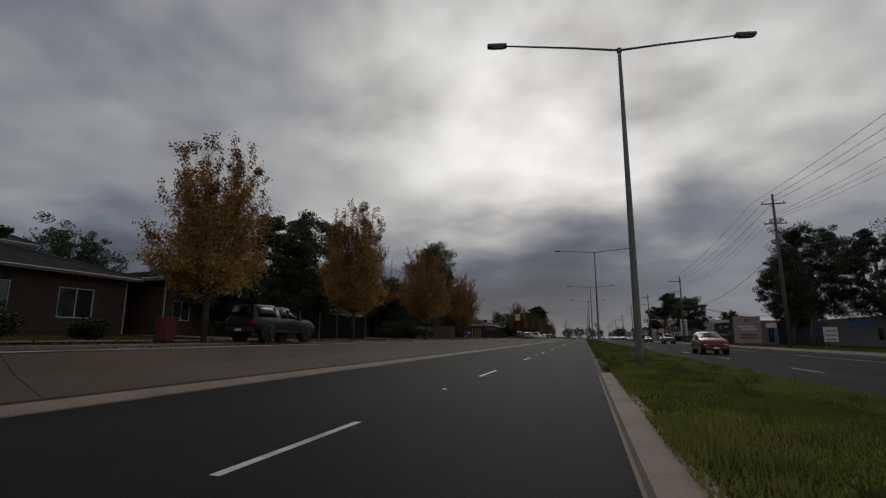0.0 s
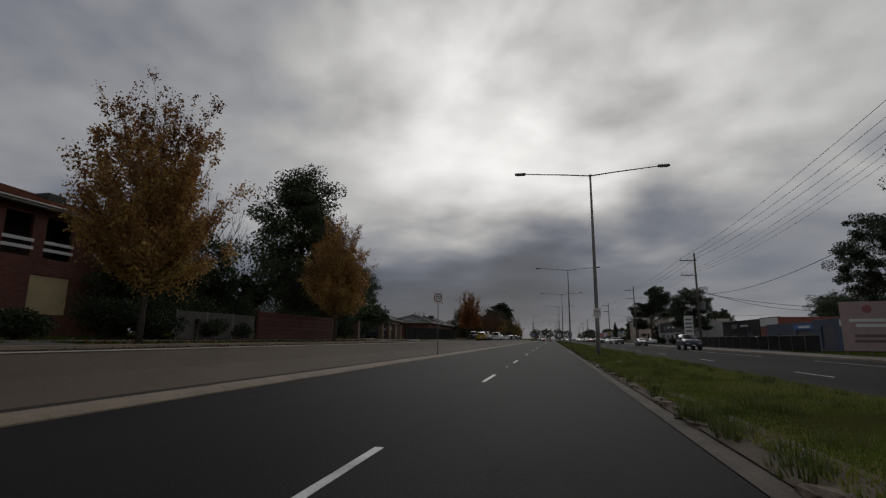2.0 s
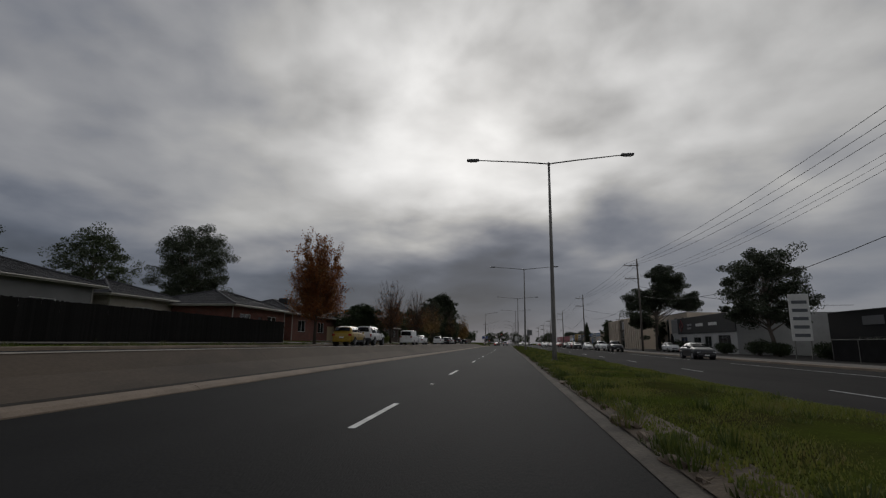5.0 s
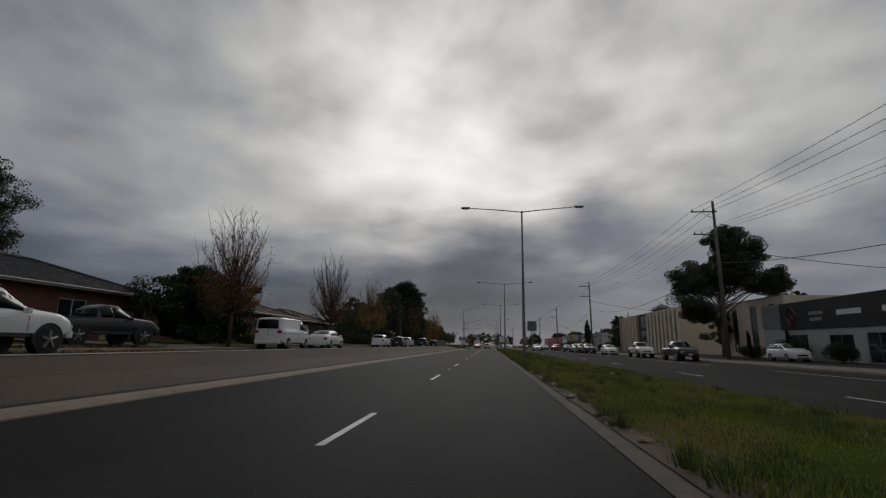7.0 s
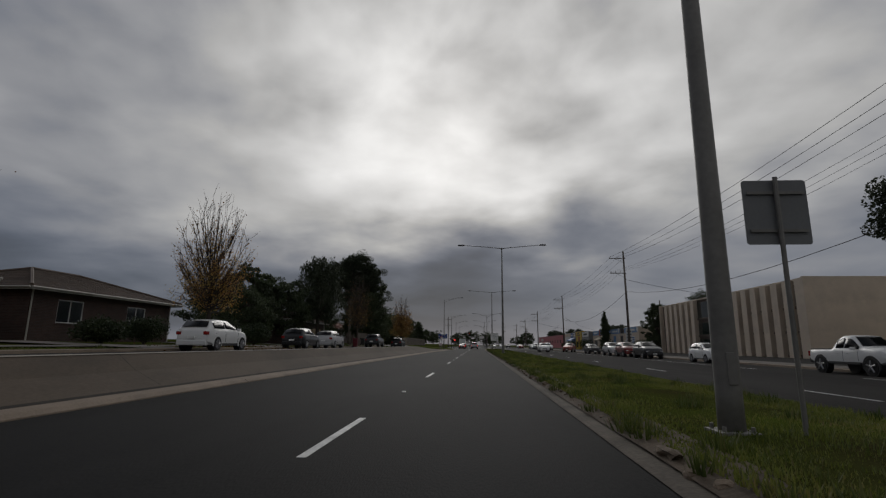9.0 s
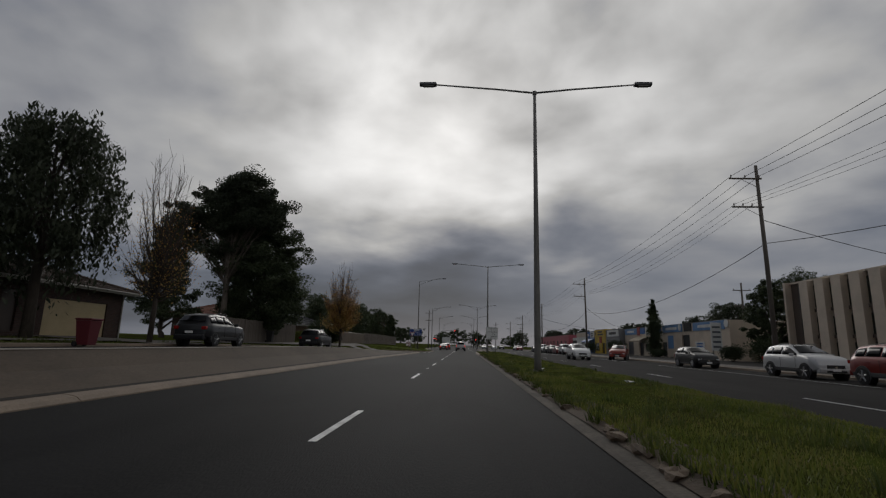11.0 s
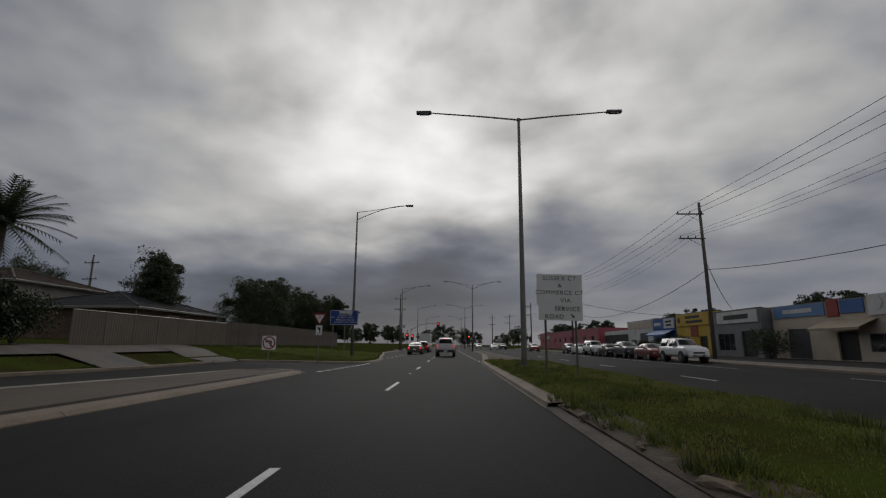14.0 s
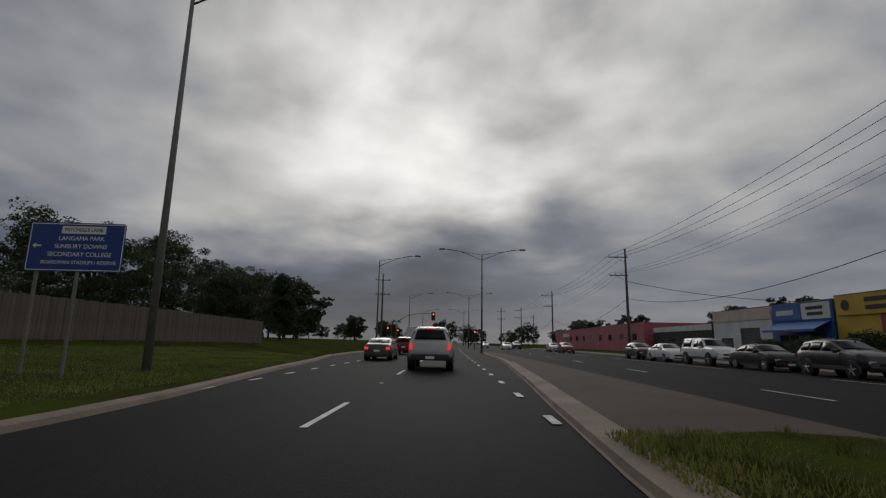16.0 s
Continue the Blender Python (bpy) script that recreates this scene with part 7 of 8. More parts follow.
CREAM, GREYW, DARKW, BLUE, SKYB, YELLOW, PINK, REDP2, OFFW = colour("cream_render", (0.6, 0.5, 0.39)), colour("grey_render", (0.2, 0.2, 0.2)), colour("charcoal_cladding", (0.014, 0.014, 0.015), 0.75), colour("blue_board", (0.035, 0.125, 0.36)), colour("pale_blue_board", (0.12, 0.25, 0.46)), colour("yellow_board", (0.55, 0.36, 0.02)), colour("pink_render", (0.42, 0.1, 0.125)), colour("red_board", (0.28, 0.03, 0.025)), colour("white_board", (0.66, 0.66, 0.63))


def bars(parent, x, y0, y1, z0, z1, rows, material, seed):
    """Unreadable or private writing as plain bars on a board facing -x."""
    rng = np.random.default_rng(seed)
    for r in range(rows):
        zc = z1 - (z1 - z0) * (r + 0.5) / rows
        hh = (z1 - z0) / rows * 0.28
        a = y0 + (y1 - y0) * rng.uniform(0.05, 0.2)
        b = y1 - (y1 - y0) * rng.uniform(0.05, 0.2)
        part("writing_bar", cuboid(x - 0.012, x, a, b, zc - hh, zc + hh), material, parent)


# showroom: charcoal fascia over a white front
sh = shop(30.0, 164.0, 190.0, 5.6, 18, colour("white_brick", (0.4, 0.4, 0.39)), "white-fronted showroom under a deep charcoal fascia", signs=((0, 22.5, 3.0, 5.62, DARKW, 0.1), (22.6, 26, 3.2, 5.5, GREYW, 0.05)), openings=((2, 6, 0.1, 2.6), (8.5, 11, 0.1, 2.5), (12.5, 15.5, 0.5, 2.4), (18.5, 21.5, 0.1, 2.5)))
bars(sh, -0.125, 10.5, 14.8, 3.9, 4.7, 1, OFFW, 1); bars(sh, -0.125, 5.5, 9.2, 3.9, 4.7, 1, OFFW, 2); bars(sh, -0.125, 15.6, 18.0, 3.6, 4.7, 2, mat("sign_grey_letters", (0.25, 0.25, 0.25), 0.5), 3)
for s in (-1, 1):
    for q, (dy, dz) in enumerate(((1, 1), (1, -1))):
        part("emblem_stroke", tube([(-0.13, 20.6 + s * 0.95, 4.35), (-0.13, 20.6, 4.35 + dz * 1.0)], 0.07, 4), mat("emblem_red", (0.2, 0.03, 0.025), 0.5), sh)
part("emblem_stroke", tube([(-0.13, 20.2, 4.0), (-0.13, 20.7, 4.5), (-0.13, 20.4, 4.8)], 0.07, 4), mat("emblem_red", (0.2, 0.03, 0.025), 0.5), sh)
# cream block with vertical openings beyond the gum
shop(33.5, 192, 207, 7.2, 16, CREAM, "cream rendered two-storey block with tall window slots", openings=((2, 3.2, 0.6, 6.4), (6, 7.6, 0.6, 6.4), (11, 12.4, 0.6, 6.4)))


def finned_block():
    """Three-storey block: upright fins before glass, a dark glazed bay, plain side walls."""
    W, h, x = 40.5, 8.3, 33.0
    t = thing("office_building", (x, 222.0, 0.1), 0, "three-storey cream block with upright fins and dark glass", "office building")
    core = mat("brown_spandrel", (0.1, 0.075, 0.058), 0.7, 0.15, 1, 20, 0.05)
    tint = mat("green_tinted_glass", (0.02, 0.028, 0.026), 0.08, 0.1, 1, 5, 0, spec=0.8)
    part("wall", cuboid(0.5, 15.9, 0.3, W - 0.3, 0, h - 0.2), core, t)
    part("wall", cuboid(-0.15, 16, 0.0, 0.3, 0, h), CREAM, t)
    part("wall", cuboid(-0.15, 16, W - 0.3, W, 0, h), CREAM, t)
    part("roof_edge", cuboid(0.3, 16, 0.31, W - 0.31, h - 0.19, h - 0.02), CREAM, t)
    y = 0.31
    while y < W - 2.3:
        bay = 18.0 < y < 25.0
        if not bay:
            part("fin", cuboid(-0.15, 0.5, y, y + 1.15, 0, h - 0.2), CREAM, t)
        a = y if bay else y + 1.17
        for z0, z1 in ((0.4, 2.2), (2.9, 4.6), (5.4, 7.7)):
            part("pane", cuboid(0.42, 0.494, a, y + 2.13, z0, z1), tint, t)
            part("spandrel", cuboid(0.3, 0.41, a, y + 2.13, z0 - 0.32, z0 - 0.02), core, t)
        y += 2.15


finned_block()
# row of blue-topped shops
sw = shop(32.0, 272, 312, 5.0, 16, CREAM, "long cream shop row with blue sign boards along the parapet", signs=((1, 9.6, 3.9, 5.0, SKYB, 0.08), (10.2, 12.6, 3.9, 5.1, DARKW, 0.08), (13.2, 20.5, 3.9, 5.0, SKYB, 0.08), (21.2, 26.0, 3.9, 5.0, BLUE, 0.08), (26.4, 28.2, 3.6, 5.2, OFFW, 0.1), (28.6, 31, 3.9, 5.0, BLUE, 0.08), (31.2, 32.5, 3.7, 5.2, REDP2, 0.1), (32.8, 39.6, 3.9, 5.0, SKYB, 0.08), (2.5, 4.6, 1.2, 3.2, OFFW, 0.05), (6.6, 9.2, 0.8, 2.4, OFFW, 0.05), (16.6, 18.6, 1.4, 3.4, SKYB, 0.05), (22.0, 24.4, 0.6, 2.0, BLUE, 0.05)), openings=((11, 13.5, 0.1, 3.4, "void"), (19.2, 21.2, 0.1, 2.4, "void"), (29.6, 31.8, 0.1, 2.4, "void"), (26, 28.6, 0.8, 2.2), (35, 38, 0.1, 2.8, "roller")), awning=(27.5, 33.0, 2.7, 1.6, mat("awning_canvas", (0.33, 0.27, 0.19), 0.85, 0.15, 1, 20, 0.1)))
for k, (a, b, lo, hi) in enumerate(((1.6, 9, 4.1, 4.8), (14, 20, 4.1, 4.8), (21.8, 25.5, 4.1, 4.8), (33.4, 39, 4.1, 4.8), (6.8, 9, 0.9, 2.3), (2.6, 4.5, 1.3, 3.1))):
    bars(sw, -0.105 if k < 4 else -0.075, a, b, lo, hi, 1 if k < 4 else 4, OFFW if k < 4 else BLUE, 20 + k)
for k in range(3):
    part("shield_emblem", tube([(-0.12, 27.3 - k * 13.4, 4.55 - 0.0), (-0.16, 27.3 - k * 13.4, 4.55)], 0.55, 6), OFFW, sw)
s2 = shop(31.0, 312.3, 321.9, 5.1, 16, GREYW, "grey shop with a pale sign band", signs=((0.4, 8.2, 3.7, 5.0, OFFW, 0.1),), openings=((1, 3.6, 0.1, 2.8, "void"), (5, 8.4, 0.7, 2.6)))
bars(s2, -0.125, 0.8, 7.8, 3.9, 4.8, 1, SIGN_K, 40)
s3_ = shop(31.0, 322.2, 331.5, 5.4, 16, YELLOW, "yellow-fronted supply shop with a broad sign", signs=((0.2, 9.0, 3.8, 5.35, YELLOW, 0.12), (3.2, 5.0, 2.4, 4.0, REDP2, 0.08)), openings=((1, 3, 0.1, 2.4, "void"), (5.4, 8.4, 0.6, 2.4)))
bars(s3_, -0.145, 1.2, 7.2, 4.0, 5.2, 2, SIGN_K, 41)
part("emblem_disc", tube([(-0.15, 8.1, 4.6), (-0.17, 8.1, 4.6)], 0.42, 20), SIGN_K, s3_)
s4_ = shop(31.0, 331.8, 339.5, 5.2, 16, BLUE, "blue-fronted shop with a blue and white sign", signs=((0.2, 3.6, 3.7, 5.1, OFFW, 0.1), (3.7, 7.5, 3.7, 5.1, BLUE, 0.1)), openings=((1, 3, 0.1, 2.5, "void"), (4.4, 7, 0.6, 2.4)), awning=(0.3, 7.3, 2.8, 1.5, BLUE))
bars(s4_, -0.125, 0.5, 3.3, 3.9, 4.9, 2, SIGN_K, 42); bars(s4_, -0.125, 4.2, 7.2, 4.0, 4.8, 1, OFFW, 43)
shop(31.0, 339.8, 350.8, 5.2, 16, OFFW, "plain cream factory unit with a pale parapet", openings=((2, 5.5, 0.1, 3.2, "roller"), (7, 9.5, 0.8, 2.2)), signs=((0.1, 10.9, 4.0, 5.1, CREAM, 0.05),))
shop(37.0, 363, 384, 4.4, 14, DARKW, "low charcoal-clad building with a pale roof edge", openings=((3, 8, 0.6, 2.4), (12, 17, 0.6, 2.4)), signs=((0, 21, 3.6, 4.45, OFFW, 0.05),))
shop(36.0, 386, 468, 5.6, 22, PINK, "long pink rendered building with small dark windows", openings=tuple((4 + k * 7.8, 6.6 + k * 7.8, 2.2, 3.6) for k in range(10)), signs=((62, 70, 3.4, 4.6, OFFW, 0.1),))
# factories near the start of the walk
f1 = shop(34.5, 112, 128, 3.6, 18, colour("navy_cladding", (0.03, 0.045, 0.09)), "low dark-blue clad workshop with a pale lettered band", openings=((2, 6, 0.1, 2.6, "roller"), (9, 13, 0.6, 2.2)), signs=((0.5, 6.5, 2.7, 3.4, BLUE, 0.06),))
bars(f1, -0.085, 0.9, 6.0, 2.8, 3.3, 1, OFFW, 50)
shop(36.5, 128.4, 136, 5.0, 16, colour("red_cladding", (0.2, 0.05, 0.04)), "red and white factory with a stepped parapet", openings=((2, 5, 0.8, 2.6),), signs=((0.2, 7.4, 3.6, 4.9, OFFW, 0.05),))
f3 = shop(36.5, 136.4, 156, 4.9, 16, DARKW, "charcoal-clad factory with pale lettering", openings=((3, 6.5, 0.1, 2.8, "roller"), (10, 15, 0.7, 2.2)), signs=((11, 14, 3.4, 4.3, GREYW, 0.05),))
bars(f3, -0.07, 4, 9.5, 3.6, 4.2, 1, OFFW, 51)
shop(33.5, 99, 111, 3.8, 12, colour("blue_cladding", (0.02, 0.04, 0.09)), "blue and white shed beside the gum trees", openings=((2, 5, 0.2, 3.0), (7, 10, 0.2, 3.0, "roller")), signs=((0.3, 5.6, 2.9, 3.7, OFFW, 0.05),))
shop(38, 60, 92, 3.9, 12, GREYW, "grey workshop behind dark gum trees", openings=((3, 7, 0.1, 3.0, "roller"), (12, 18, 0.8, 2.4)), signs=((19, 25, 2.6, 3.6, SKYB, 0.06),))
shop(36, 22, 58, 4.2, 14, colour("brown_render", (0.13, 0.1, 0.08)), "brown workshop behind the footpath", openings=((3, 7, 0.1, 3.0, "roller"), (20, 26, 0.8, 2.4)), signs=((12, 18, 2.8, 3.8, OFFW, 0.06),))


def yard_fence(x, y0, y1, h, bay=3.0):
    t = thing("fence", (x, y0, 0.12), 0, "dark screened yard fence on steel posts along the far footpath", "fence", "fences")
    mesh_m = mat("shade_cloth", (0.014, 0.014, 0.015), 0.9, 0.3, 0.8, 30, 0.15, objvar=0.3, spec=0.1)
    n = int((y1 - y0) / bay)
    for k in range(n + 1):
        part("post", tube([(0, k * bay, -0.1), (0, k * bay, h + 0.08)], 0.03, 6), GAL, t)
        if k < n:
            part("screen", cuboid(0.0, 0.012, k * bay + 0.04, (k + 1) * bay - 0.04, 0.06, h - (k % 3) * 0.03), mesh_m, t)
            part("top_rail", tube([(0, k * bay, h + 0.03), (0, (k + 1) * bay, h + 0.03)], 0.02, 6), GAL, t)
    return t


yard_fence(25.4, 92.0, 137.0, 1.65)


def billboard():
    t = thing("billboard", (25.4, 80.6, 0.14), 76, "faded pink hoarding with a round emblem and dark writing bars", "billboard")
    for y in (0.2, 1.7, 3.2):
        part("post", cuboid(0.06, 0.16, y - 0.05, y + 0.05, -0.1, 4.0), POLEW, t)
    part("panel", cuboid(0.0, 0.05, 0, 3.4, 0.35, 4.15), colour("pink_poster", (0.36, 0.26, 0.25)), t)
    part("emblem", tube([(-0.012, 1.7, 3.55), (-0.003, 1.7, 3.55)], 0.3, 24), colour("poster_red", (0.28, 0.08, 0.09)), t)
    bars(t, -0.003, 0.4, 3.0, 2.1, 2.9, 2, OFFW, 60)
    bars(t, -0.003, 0.3, 3.1, 0.9, 1.7, 2, mat("poster_dark", (0.14, 0.09, 0.09), 0.6), 61)


billboard()


def pylon_sign(x, y, h, w, label, rows=5):
    t = thing("pylon_sign", (x, y, 0.12), -8, label, "sign", "pylon signs")
    for s in (-1, 1):
        part("post", cuboid(s * w * 0.4 - 0.05, s * w * 0.4 + 0.05, -0.05, 0.05, -0.1, h), GAL, t)
    part("panel", cuboid(-w / 2, w / 2, -0.09, 0.09, h * 0.28, h, 0.02), OFFW, t)
    for k in range(rows):
        z = h * 0.32 + (h * 0.64) * k / rows
        part("writing_bar", cuboid(-w * 0.38, w * 0.38, -0.105, -0.091, z + 0.1, z + 0.1 + h * 0.05), mat("bar_grey", (0.12, 0.13, 0.14), 0.6), t)


pylon_sign(26.3, 142.5, 5.8, 1.6, "tall white pylon sign with rows of tenant panels")
pylon_sign(29.6, 270.5, 4.5, 1.15, "white pylon sign beside the shops")
pylon_sign(29.5, 88.0 - 18, 2.4, 1.4, "small white sign by the footpath", 3)


def feather_flag(x, y):
    t = thing("feather_flag", (x, y, 0.12), 20, "dark upright feather flag on a pole", "flag")
    part("pole", tube([(0, 0, 0), (0, 0, 2.4), (0.15, 0, 3.0)], 0.015, 6), GAL, t)
    bm = bmesh.new()
    for z, w in ((0.5, 0.5), (1.5, 0.6), (2.4, 0.55), (2.9, 0.3)):
        bm.verts.new((0.02, 0, z)); bm.verts.new((0.02 + w, 0.05, z))
    bm.verts.ensure_lookup_table()
    for k in range(3):
        bm.faces.new([bm.verts[2 * k + i] for i in (0, 1, 3, 2)])
    bmesh.ops.solidify(bm, geom=bm.faces[:], thickness=0.006)
    part("cloth", bm, DARKW, t)


feather_flag(26.4, 186.5); feather_flag(26.6, 180.0)
tagged(sheet("footpath_far", [19.42, 21.6, 22.2], [-60, 0, 80, 160, 240, 340, 420], lambda x, y, k: 0.16, PATH_CON), "pale concrete footpath along the shops", "footpath", kind="structure")
tagged(sheet("kerb_far", [19.18, 19.2, 19.36, 19.44], [-60, 0, 80, 160, 240, 340, 420], lambda x, y, k: [0.0, 0.12, 0.15, 0.155][k], KERB), "concrete kerb on the far side", "kerb", kind="structure")
tagged(sheet("forecourt", [22.3, 30, 36.2], [98, 160, 190, 215, 245, 300, 362], lambda x, y, k: 0.155, ASPHALT_OLD), "grey asphalt forecourt in front of the shops", "forecourt", kind="structure")


# ---------------- junction: lights, far traffic ----------------
def traffic_light(x, y, arm=0.0, h=4.0, turn=0, red=True):
    t = thing("traffic_light", (x, y, 0.1), turn, "traffic light on a grey pole showing red" if red else "traffic light on a grey pole", "traffic light", "traffic lights")
    part("pole", tube([(0, 0, 0), (0, 0, h)], 0.07, 10), GAL, t, smooth=True)
    cx = arm
    if arm:
        part("arm", tube([(0, 0, h - 0.3), (arm * 0.3, 0, h + 0.8), (arm * 0.65, 0, h + 1.15), (arm, 0, h + 1.2)], [0.06, 0.05, 0.045, 0.04], 8), GAL, t, smooth=True)
    for bx, bz in ([(cx, h + 0.7)] if arm else []) + [(0.25 if arm else 0.0, 2.6)]:
        box = part("signal_head", cuboid(bx - 0.2, bx + 0.2, -0.12, 0.12, bz - 0.5, bz + 0.55, 0.03), BLACK, t)
        part("backing_board", cuboid(bx - 0.32, bx + 0.32, 0.122, 0.14, bz - 0.65, bz + 0.7), BLACK, box)
        for k, c in enumerate(("red", "amber", "green")):
            m_ = mat("signal_red_lit", (1.0, 0.06, 0.04), 0.3, 0.02, 1, 10, 0, emit=4.0) if c == "red" and red else mat("signal_" + c, {"red": (0.1, 0.01, 0.01), "amber": (0.09, 0.05, 0.01), "green": (0.01, 0.06, 0.03)}[c], 0.3)
            part("lens", tube([(bx, -0.125, bz + 0.35 - 0.33 * k), (bx, -0.15, bz + 0.35 - 0.33 * k)], 0.1, 14), m_, box)
    return t


traffic_light(-9.5, 372, 6.0, 4.6)
traffic_light(-9.3, 360)
traffic_light(3.4, 374)
traffic_light(20.0, 392, red=False)
for k, (x, y, kd, c) in enumerate(((10.5, 392, "sedan", P_WHITE), (14, 404, "suv", P_GREY), (8.0, 420, "hatch", P_SILVER), (16.5, 365, "hatch", P_RED), (16.8, 376, "sedan", P_SILVER))):
    park(vehicle(kd, c, "distant car near the junction", group="distant cars"), x, y, 180)
tr = thing("truck", (-6.2, 371, 0.02), 0, "distant box truck waiting at the lights", "truck")
part("box", cuboid(-1.2, 1.2, -3, 2, 0.9, 3.5, 0.04), OFFW, tr)
part("cab", cuboid(-1.1, 1.1, 2.1, 3.8, 0.6, 2.6, 0.15), P_RED, tr)
for y in (-2, 3):
    for s in (-1, 1):
        part("wheel", tube([(s * 0.85, y, 0.45), (s * 1.15, y, 0.45)], 0.45, 16), RUBBER, tr)

# corner verge: a low kerb in front, rising to the fences
def verge_edge(y):
    return -5.95 - 0.7 * (1 - smooth01(y, 293.1, 295.4)) - 2.0 * smooth01(y, 297, 316) - 2.6 * smooth01(y, 312, 336)


def verge_front(x):
    return 293.1 + (-6.0 - x) * 0.33


def verge_z(x, y):
    u = min(max((verge_edge(y) - x) / 12.6, 0.0), 1.0)
    d = max(y - verge_front(x), 0.0)
    return 0.13 + min(0.86 * u ** 1.2, d * 0.16)


def verge():
    vs, fs, ks, kf = [], [], [], []
    U = [0, 0.06, 0.15, 0.3, 0.5, 0.7, 0.85, 1.0]
    D = [0, 0.3, 0.8, 1.6, 3, 5, 8, 12, 18, 26, 36, 50, 66]
    for d in D:
        e = verge_edge(293.1 + d)
        for u in U:
            x = e + (-18.95 - e) * u
            y = verge_front(x) + d
            vs.append((x, y, verge_z(x, y)))
    n = len(U)
    fs = [(j * n + k, (j + 1) * n + k, (j + 1) * n + k + 1, j * n + k + 1) for j in range(len(D) - 1) for k in range(n - 1)]
    tagged(mesh_ob("verge", vs, fs, GRASS_G, True), "grass verge on the corner rising to the paling fence", "verge", kind="structure")
    rim = [Vector(vs[k]) for k in range(n - 1, 0, -1)] + [Vector(vs[j * n]) for j in range(len(D))]
    for k, p in enumerate(rim):
        t = (rim[min(k + 1, len(rim) - 1)] - rim[max(k - 1, 0)]).normalized()
        o = Vector((t.y, -t.x, 0)).normalized()
        for off, z in ((-0.01, 0.135), (0.16, 0.13), (0.24, 0.1), (0.3, 0.0), (0.3, -0.06)):
            q = p + o * off
            ks.append((q.x, q.y, z))
    kf = [(k * 5 + i, k * 5 + i + 1, k * 5 + i + 6, k * 5 + i + 5) for k in range(len(rim) - 1) for i in range(4)]
    tagged(mesh_ob("verge_kerb", ks, kf, KERB), "pale concrete kerb around the corner verge", "kerb", kind="structure")


verge()
tagged(sheet("crossover", [-18.9, -17.4, -16.2, -15.2, -14.98], [291.0, 292, 294, 295.4], lambda x, y, k: ground_z(x, y) + 0.04 if k < 4 else service_z(y) + 0.02, PATH_CON), "pale concrete crossover in front of the steel fence", "driveway", kind="structure")


# ---------------- grass, stones, litter ----------------
def verge_mask(x, y):
    return verge_z(x, y) if x < verge_edge(y) - 0.1 and y > verge_front(x) + 0.15 else -0.4


def blades(name, boxes, density, hmin, hmax, zf, material, label, seed):
    """Many single grass blades over the given stretches (x0, x1, y0, y1)."""
    rng = np.random.default_rng(seed)
    Pn = []
    for x0, x1, y0, y1 in boxes:
        n = int((x1 - x0) * (y1 - y0) * density)
        p = np.stack([rng.uniform(x0, x1, n), rng.uniform(y0, y1, n)], 1)
        keep = [noise.noise(Vector((a * 0.5, b * 0.28, seed))) + 0.35 * noise.noise(Vector((a * 1.9, b * 1.4, seed))) > rng.uniform(-0.75, 0.0) for a, b in p]
        Pn.append(p[np.array(keep)])
    p = np.concatenate(Pn)
    n = len(p)
    z = np.array([zf(a, b) for a, b in p])
    thick = np.array([0.45 + 0.9 * max(0, noise.noise(Vector((a * 0.6, b * 0.4, 7.0))) + 0.3) + 2.2 * max(0, noise.noise(Vector((a * 1.5, b * 0.9, 17.0))) - 0.42) for a, b in p])
    h = rng.uniform(hmin, hmax, n) * thick
    az, lean = rng.uniform(0, 6.28, n), rng.uniform(0.1, 0.7, n) * h
    w = rng.uniform(0.008, 0.016, n)
    base = np.stack([p[:, 0], p[:, 1], z], 1)
    side = np.stack([-np.sin(az), np.cos(az), np.zeros(n)], 1) * w[:, None]
    tip = base + np.stack([np.cos(az) * lean, np.sin(az) * lean, h], 1)
    q = np.stack([base - side, base + side, tip], 1).reshape(-1, 3)
    me = bpy.data.meshes.new(name)
    me.vertices.add(3 * n); me.vertices.foreach_set("co", q.ravel().astype(np.float32))
    me.loops.add(3 * n); me.loops.foreach_set("vertex_index", np.arange(3 * n, dtype=np.int32))
    me.polygons.add(n); me.polygons.foreach_set("loop_start", np.arange(0, 3 * n, 3, dtype=np.int32))
    me.update(calc_edges=True)
    me.materials.append(material)
    return tagged(new(name, me), label, "grass", kind="stuff")


blades("median_grass", [(1.86, 6.1, -4, 297)], 700, 0.04, 0.12, lambda x, y: 0.15 + 0.04 * math.sin((x - 1.5) / 4.6 * math.pi), GRASS, "long green roadside grass on the median", 1)
def tufts(name, count, x0, x1, y0, y1, zf, material, label, seed):
    """Scattered clumps of long coarse blades."""
    rng = np.random.default_rng(seed)
    vs, fs = [], []
    for _ in range(count):
        cx, cy, r, hh = rng.uniform(x0, x1), rng.uniform(y0, y1), rng.uniform(0.08, 0.28), rng.uniform(0.16, 0.36)
        for _b in range(int(260 * r)):
            a, d = rng.uniform(0, 6.28), r * math.sqrt(rng.uniform())
            x, y = cx + math.cos(a) * d, cy + math.sin(a) * d * 1.5
            h = hh * (1 - 0.5 * d / r) * rng.uniform(0.6, 1.1)
            out, wd, side = rng.uniform(0.1, 0.6) * h, rng.uniform(0.009, 0.018), a + 1.57
            z = zf(x, y) - 0.02
            n = len(vs)
            vs += [(x - math.cos(side) * wd, y - math.sin(side) * wd, z), (x + math.cos(side) * wd, y + math.sin(side) * wd, z), (x + math.cos(a) * out, y + math.sin(a) * out, z + h)]
            fs.append((n, n + 1, n + 2))
    return tagged(mesh_ob(name, vs, fs, material), label, "grass", kind="stuff")


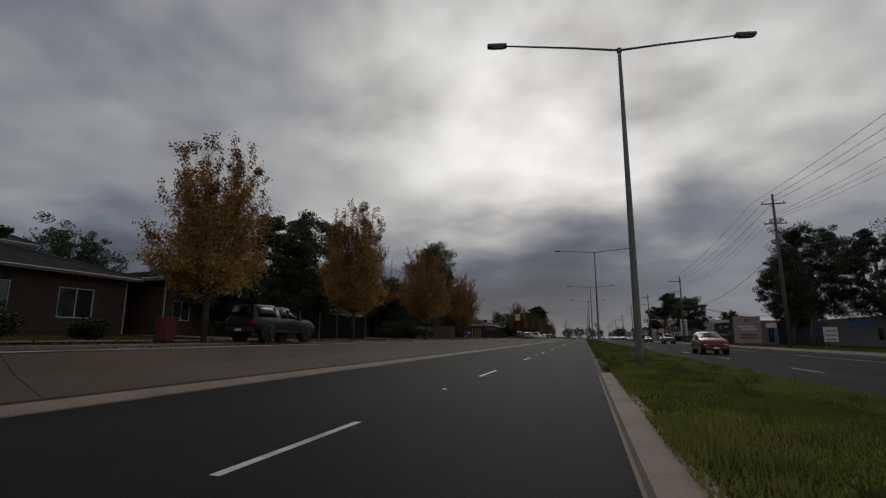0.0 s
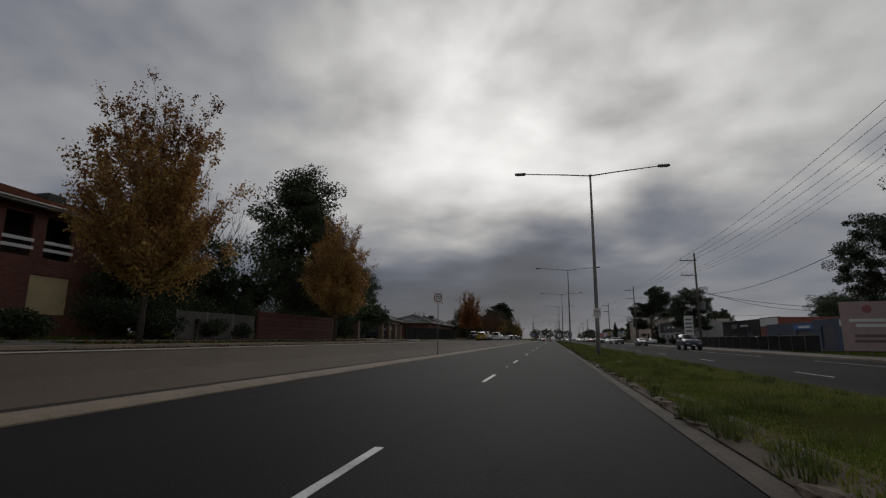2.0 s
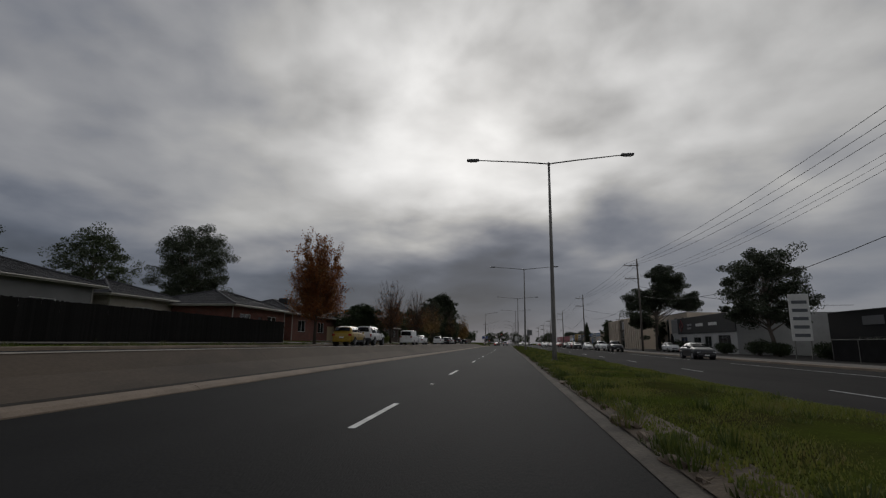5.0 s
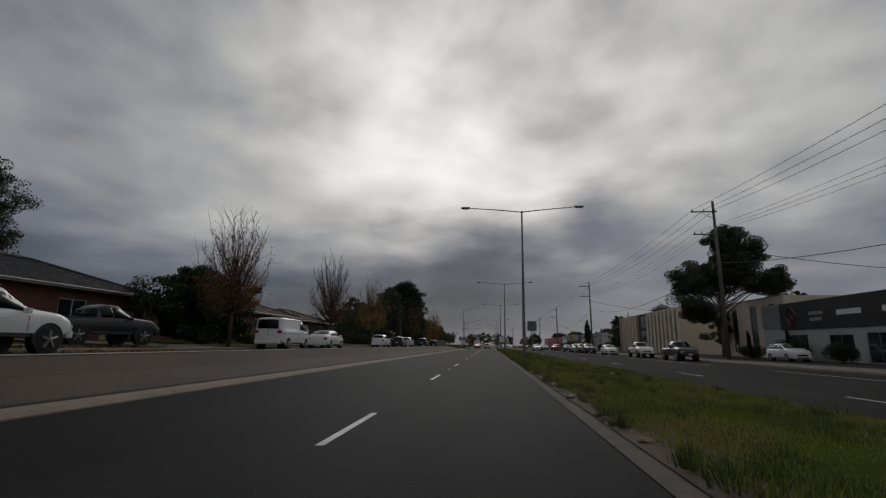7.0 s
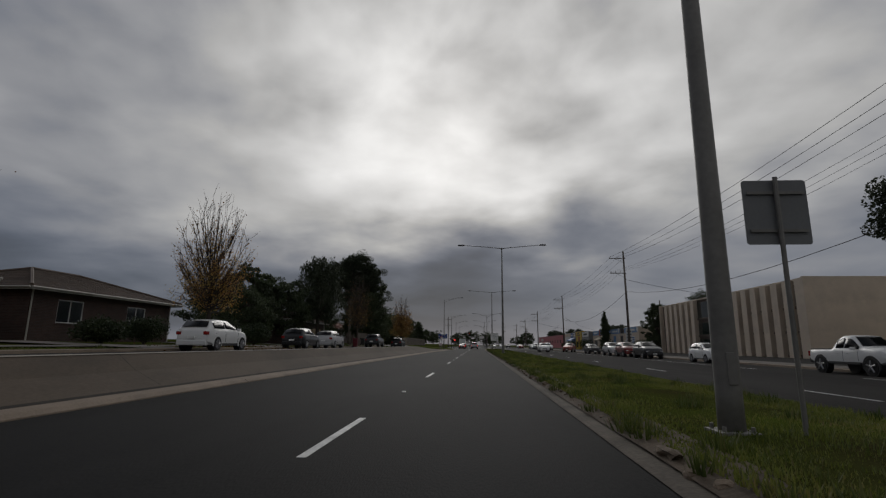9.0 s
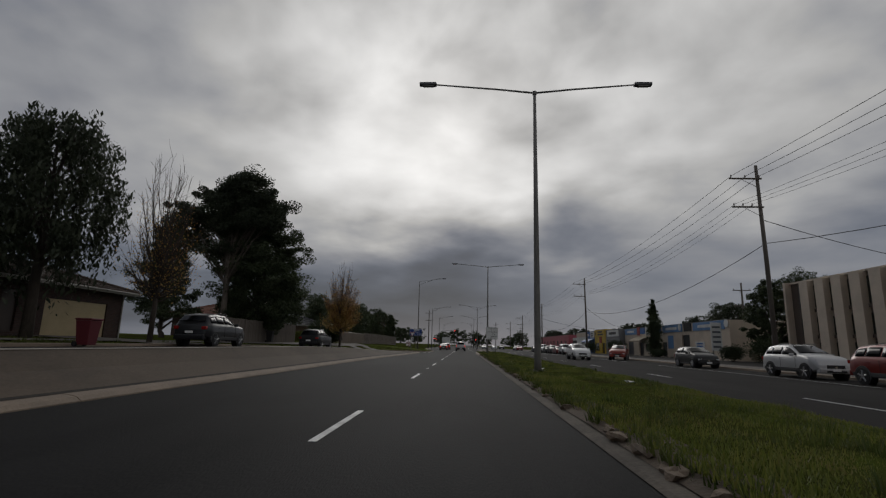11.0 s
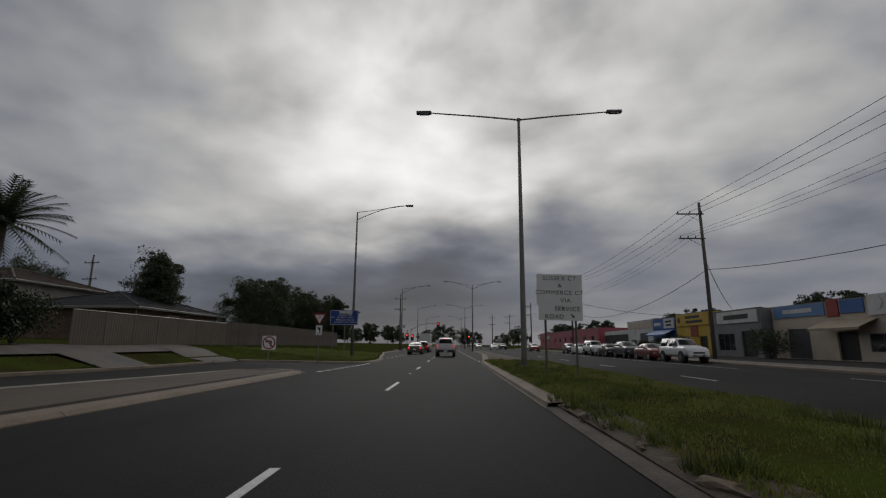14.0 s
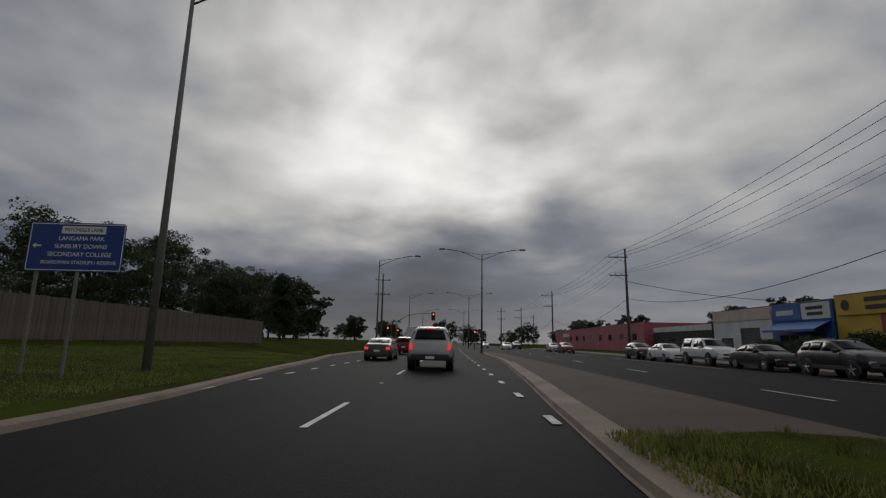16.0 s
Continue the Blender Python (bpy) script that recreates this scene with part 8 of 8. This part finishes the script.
TUFT = leaf_mat("tuft_blade", [(0.032, 0.05, 0.012), (0.06, 0.085, 0.02), (0.1, 0.12, 0.03), (0.16, 0.13, 0.06)], 0.3)
tufts("grass_tufts", 1150, 1.95, 6.0, 2, 297, lambda x, y: 0.15 + 0.04 * math.sin((x - 1.5) / 4.6 * math.pi), TUFT, "dark coarse grass tufts scattered over the median", 31)
tufts("edge_tufts", 520, 1.78, 2.15, 17, 272, lambda x, y: 0.13, TUFT, "ragged grass growing between the kerb stones", 32)
tufts("verge_tufts", 260, -17.0, -15.4, 0, 282, lambda x, y: ground_z(x, y) - 0.02, TUFT, "rough weeds along the nature strip", 33)
blades("verge_grass", [(-18.8, -6.8, 293.8, 326)], 170, 0.03, 0.08, verge_mask, LAWN, "short green grass on the corner verge", 2)
blades("lawn_grass", [(-17.1, -15.3, 0, 282), (-25, -18.7, 160, 172), (-22, -18.7, 226, 236)], 40, 0.03, 0.09, lambda x, y: ground_z(x, y) - 0.03, LAWN, "short patchy nature-strip grass", 3)

rngS = np.random.default_rng(9)
stone_thing = thing("kerb_stones", label="row of broken weathered kerb stones along the median", category="stone kerb", kind="structure")
STONE = mat("kerb_stone", (0.17, 0.125, 0.085), 0.9, 0.35, 0.5, 14, 0.5, objvar=0.25, stain=0.3)
stone_me = []
for k in range(6):
    bm = bmesh.new()
    bmesh.ops.create_icosphere(bm, subdivisions=2, radius=0.5)
    for v in bm.verts:
        c = v.co
        c.x, c.y, c.z = [math.copysign(abs(a) ** 0.75 * 0.58, a) for a in c]
        c += Vector(rngS.normal(size=3)) * 0.05 + c.normalized() * (0.16 * noise.noise(c * 2.6 + Vector((k * 7.0, 0, 0))))
    me = bpy.data.meshes.new("stone")
    bm.to_mesh(me); bm.free()
    me.materials.append(STONE)
    stone_me.append(me)
y = 17.5
while y < 271:
    L = rngS.uniform(0.3, 1.0)
    whole = noise.noise(Vector((0, y * 0.11, 3.0)))
    if rngS.uniform() < 0.84 + whole:
        o = new("stone", stone_me[int(rngS.integers(6))])
        o.parent = stone_thing
        o.location = (1.83 + rngS.uniform(-0.06, 0.1), y + L / 2, 0.085 + rngS.uniform(-0.03, 0.025))
        o.scale = (rngS.uniform(0.2, 0.4), L * 0.92, rngS.uniform(0.14, 0.27))
        o.rotation_euler = (rngS.uniform(-0.1, 0.1), rngS.uniform(-0.3, 0.2), rngS.uniform(-0.25, 0.25))
    y += L + max(0.0, rngS.normal() * 0.12)

rngL = np.random.default_rng(12)
pl = []
for y0 in (20, 37, 56, 74, 147, 202):
    q = rngL.normal(size=(500, 2)) * (2.0, 4.0) + (-15.8, y0 + 1)
    pl += [(a, b, ground_z(a, b) + 0.03) for a, b in q if a < -10.2]
lit = leaf_cloud("fallen_leaves", pl, 0.13, LITTER, None, rngL)
tagged(lit, "brown autumn leaves scattered along the kerb and verge", "leaves", kind="stuff")
for k, (x, y, s) in enumerate(((5.0, 226.2, 0.22), (4.2, 240.5, 0.2), (2.9, 61.5, 0.14), (5.4, 236, 0.12), (4.6, 152, 0.1), (3.0, 245, 0.15), (-13, 300.2, 0.16), (3.25, 233.6, 0.34))):
    bm = bmesh.new()
    bmesh.ops.create_grid(bm, x_segments=6, y_segments=6, size=s * 0.6)
    for v in bm.verts:
        v.co.z += rngL.normal() * s * 0.06 + s * 0.08
    bmesh.ops.solidify(bm, geom=bm.faces[:], thickness=0.004)
    o = part("litter", bm, OFFW)
    o.matrix_basis = pose(x, y, 0.23, 0, 0, k * 50)
    tagged(o, "crumpled pale litter lying in the grass", "litter", "litter in the grass")
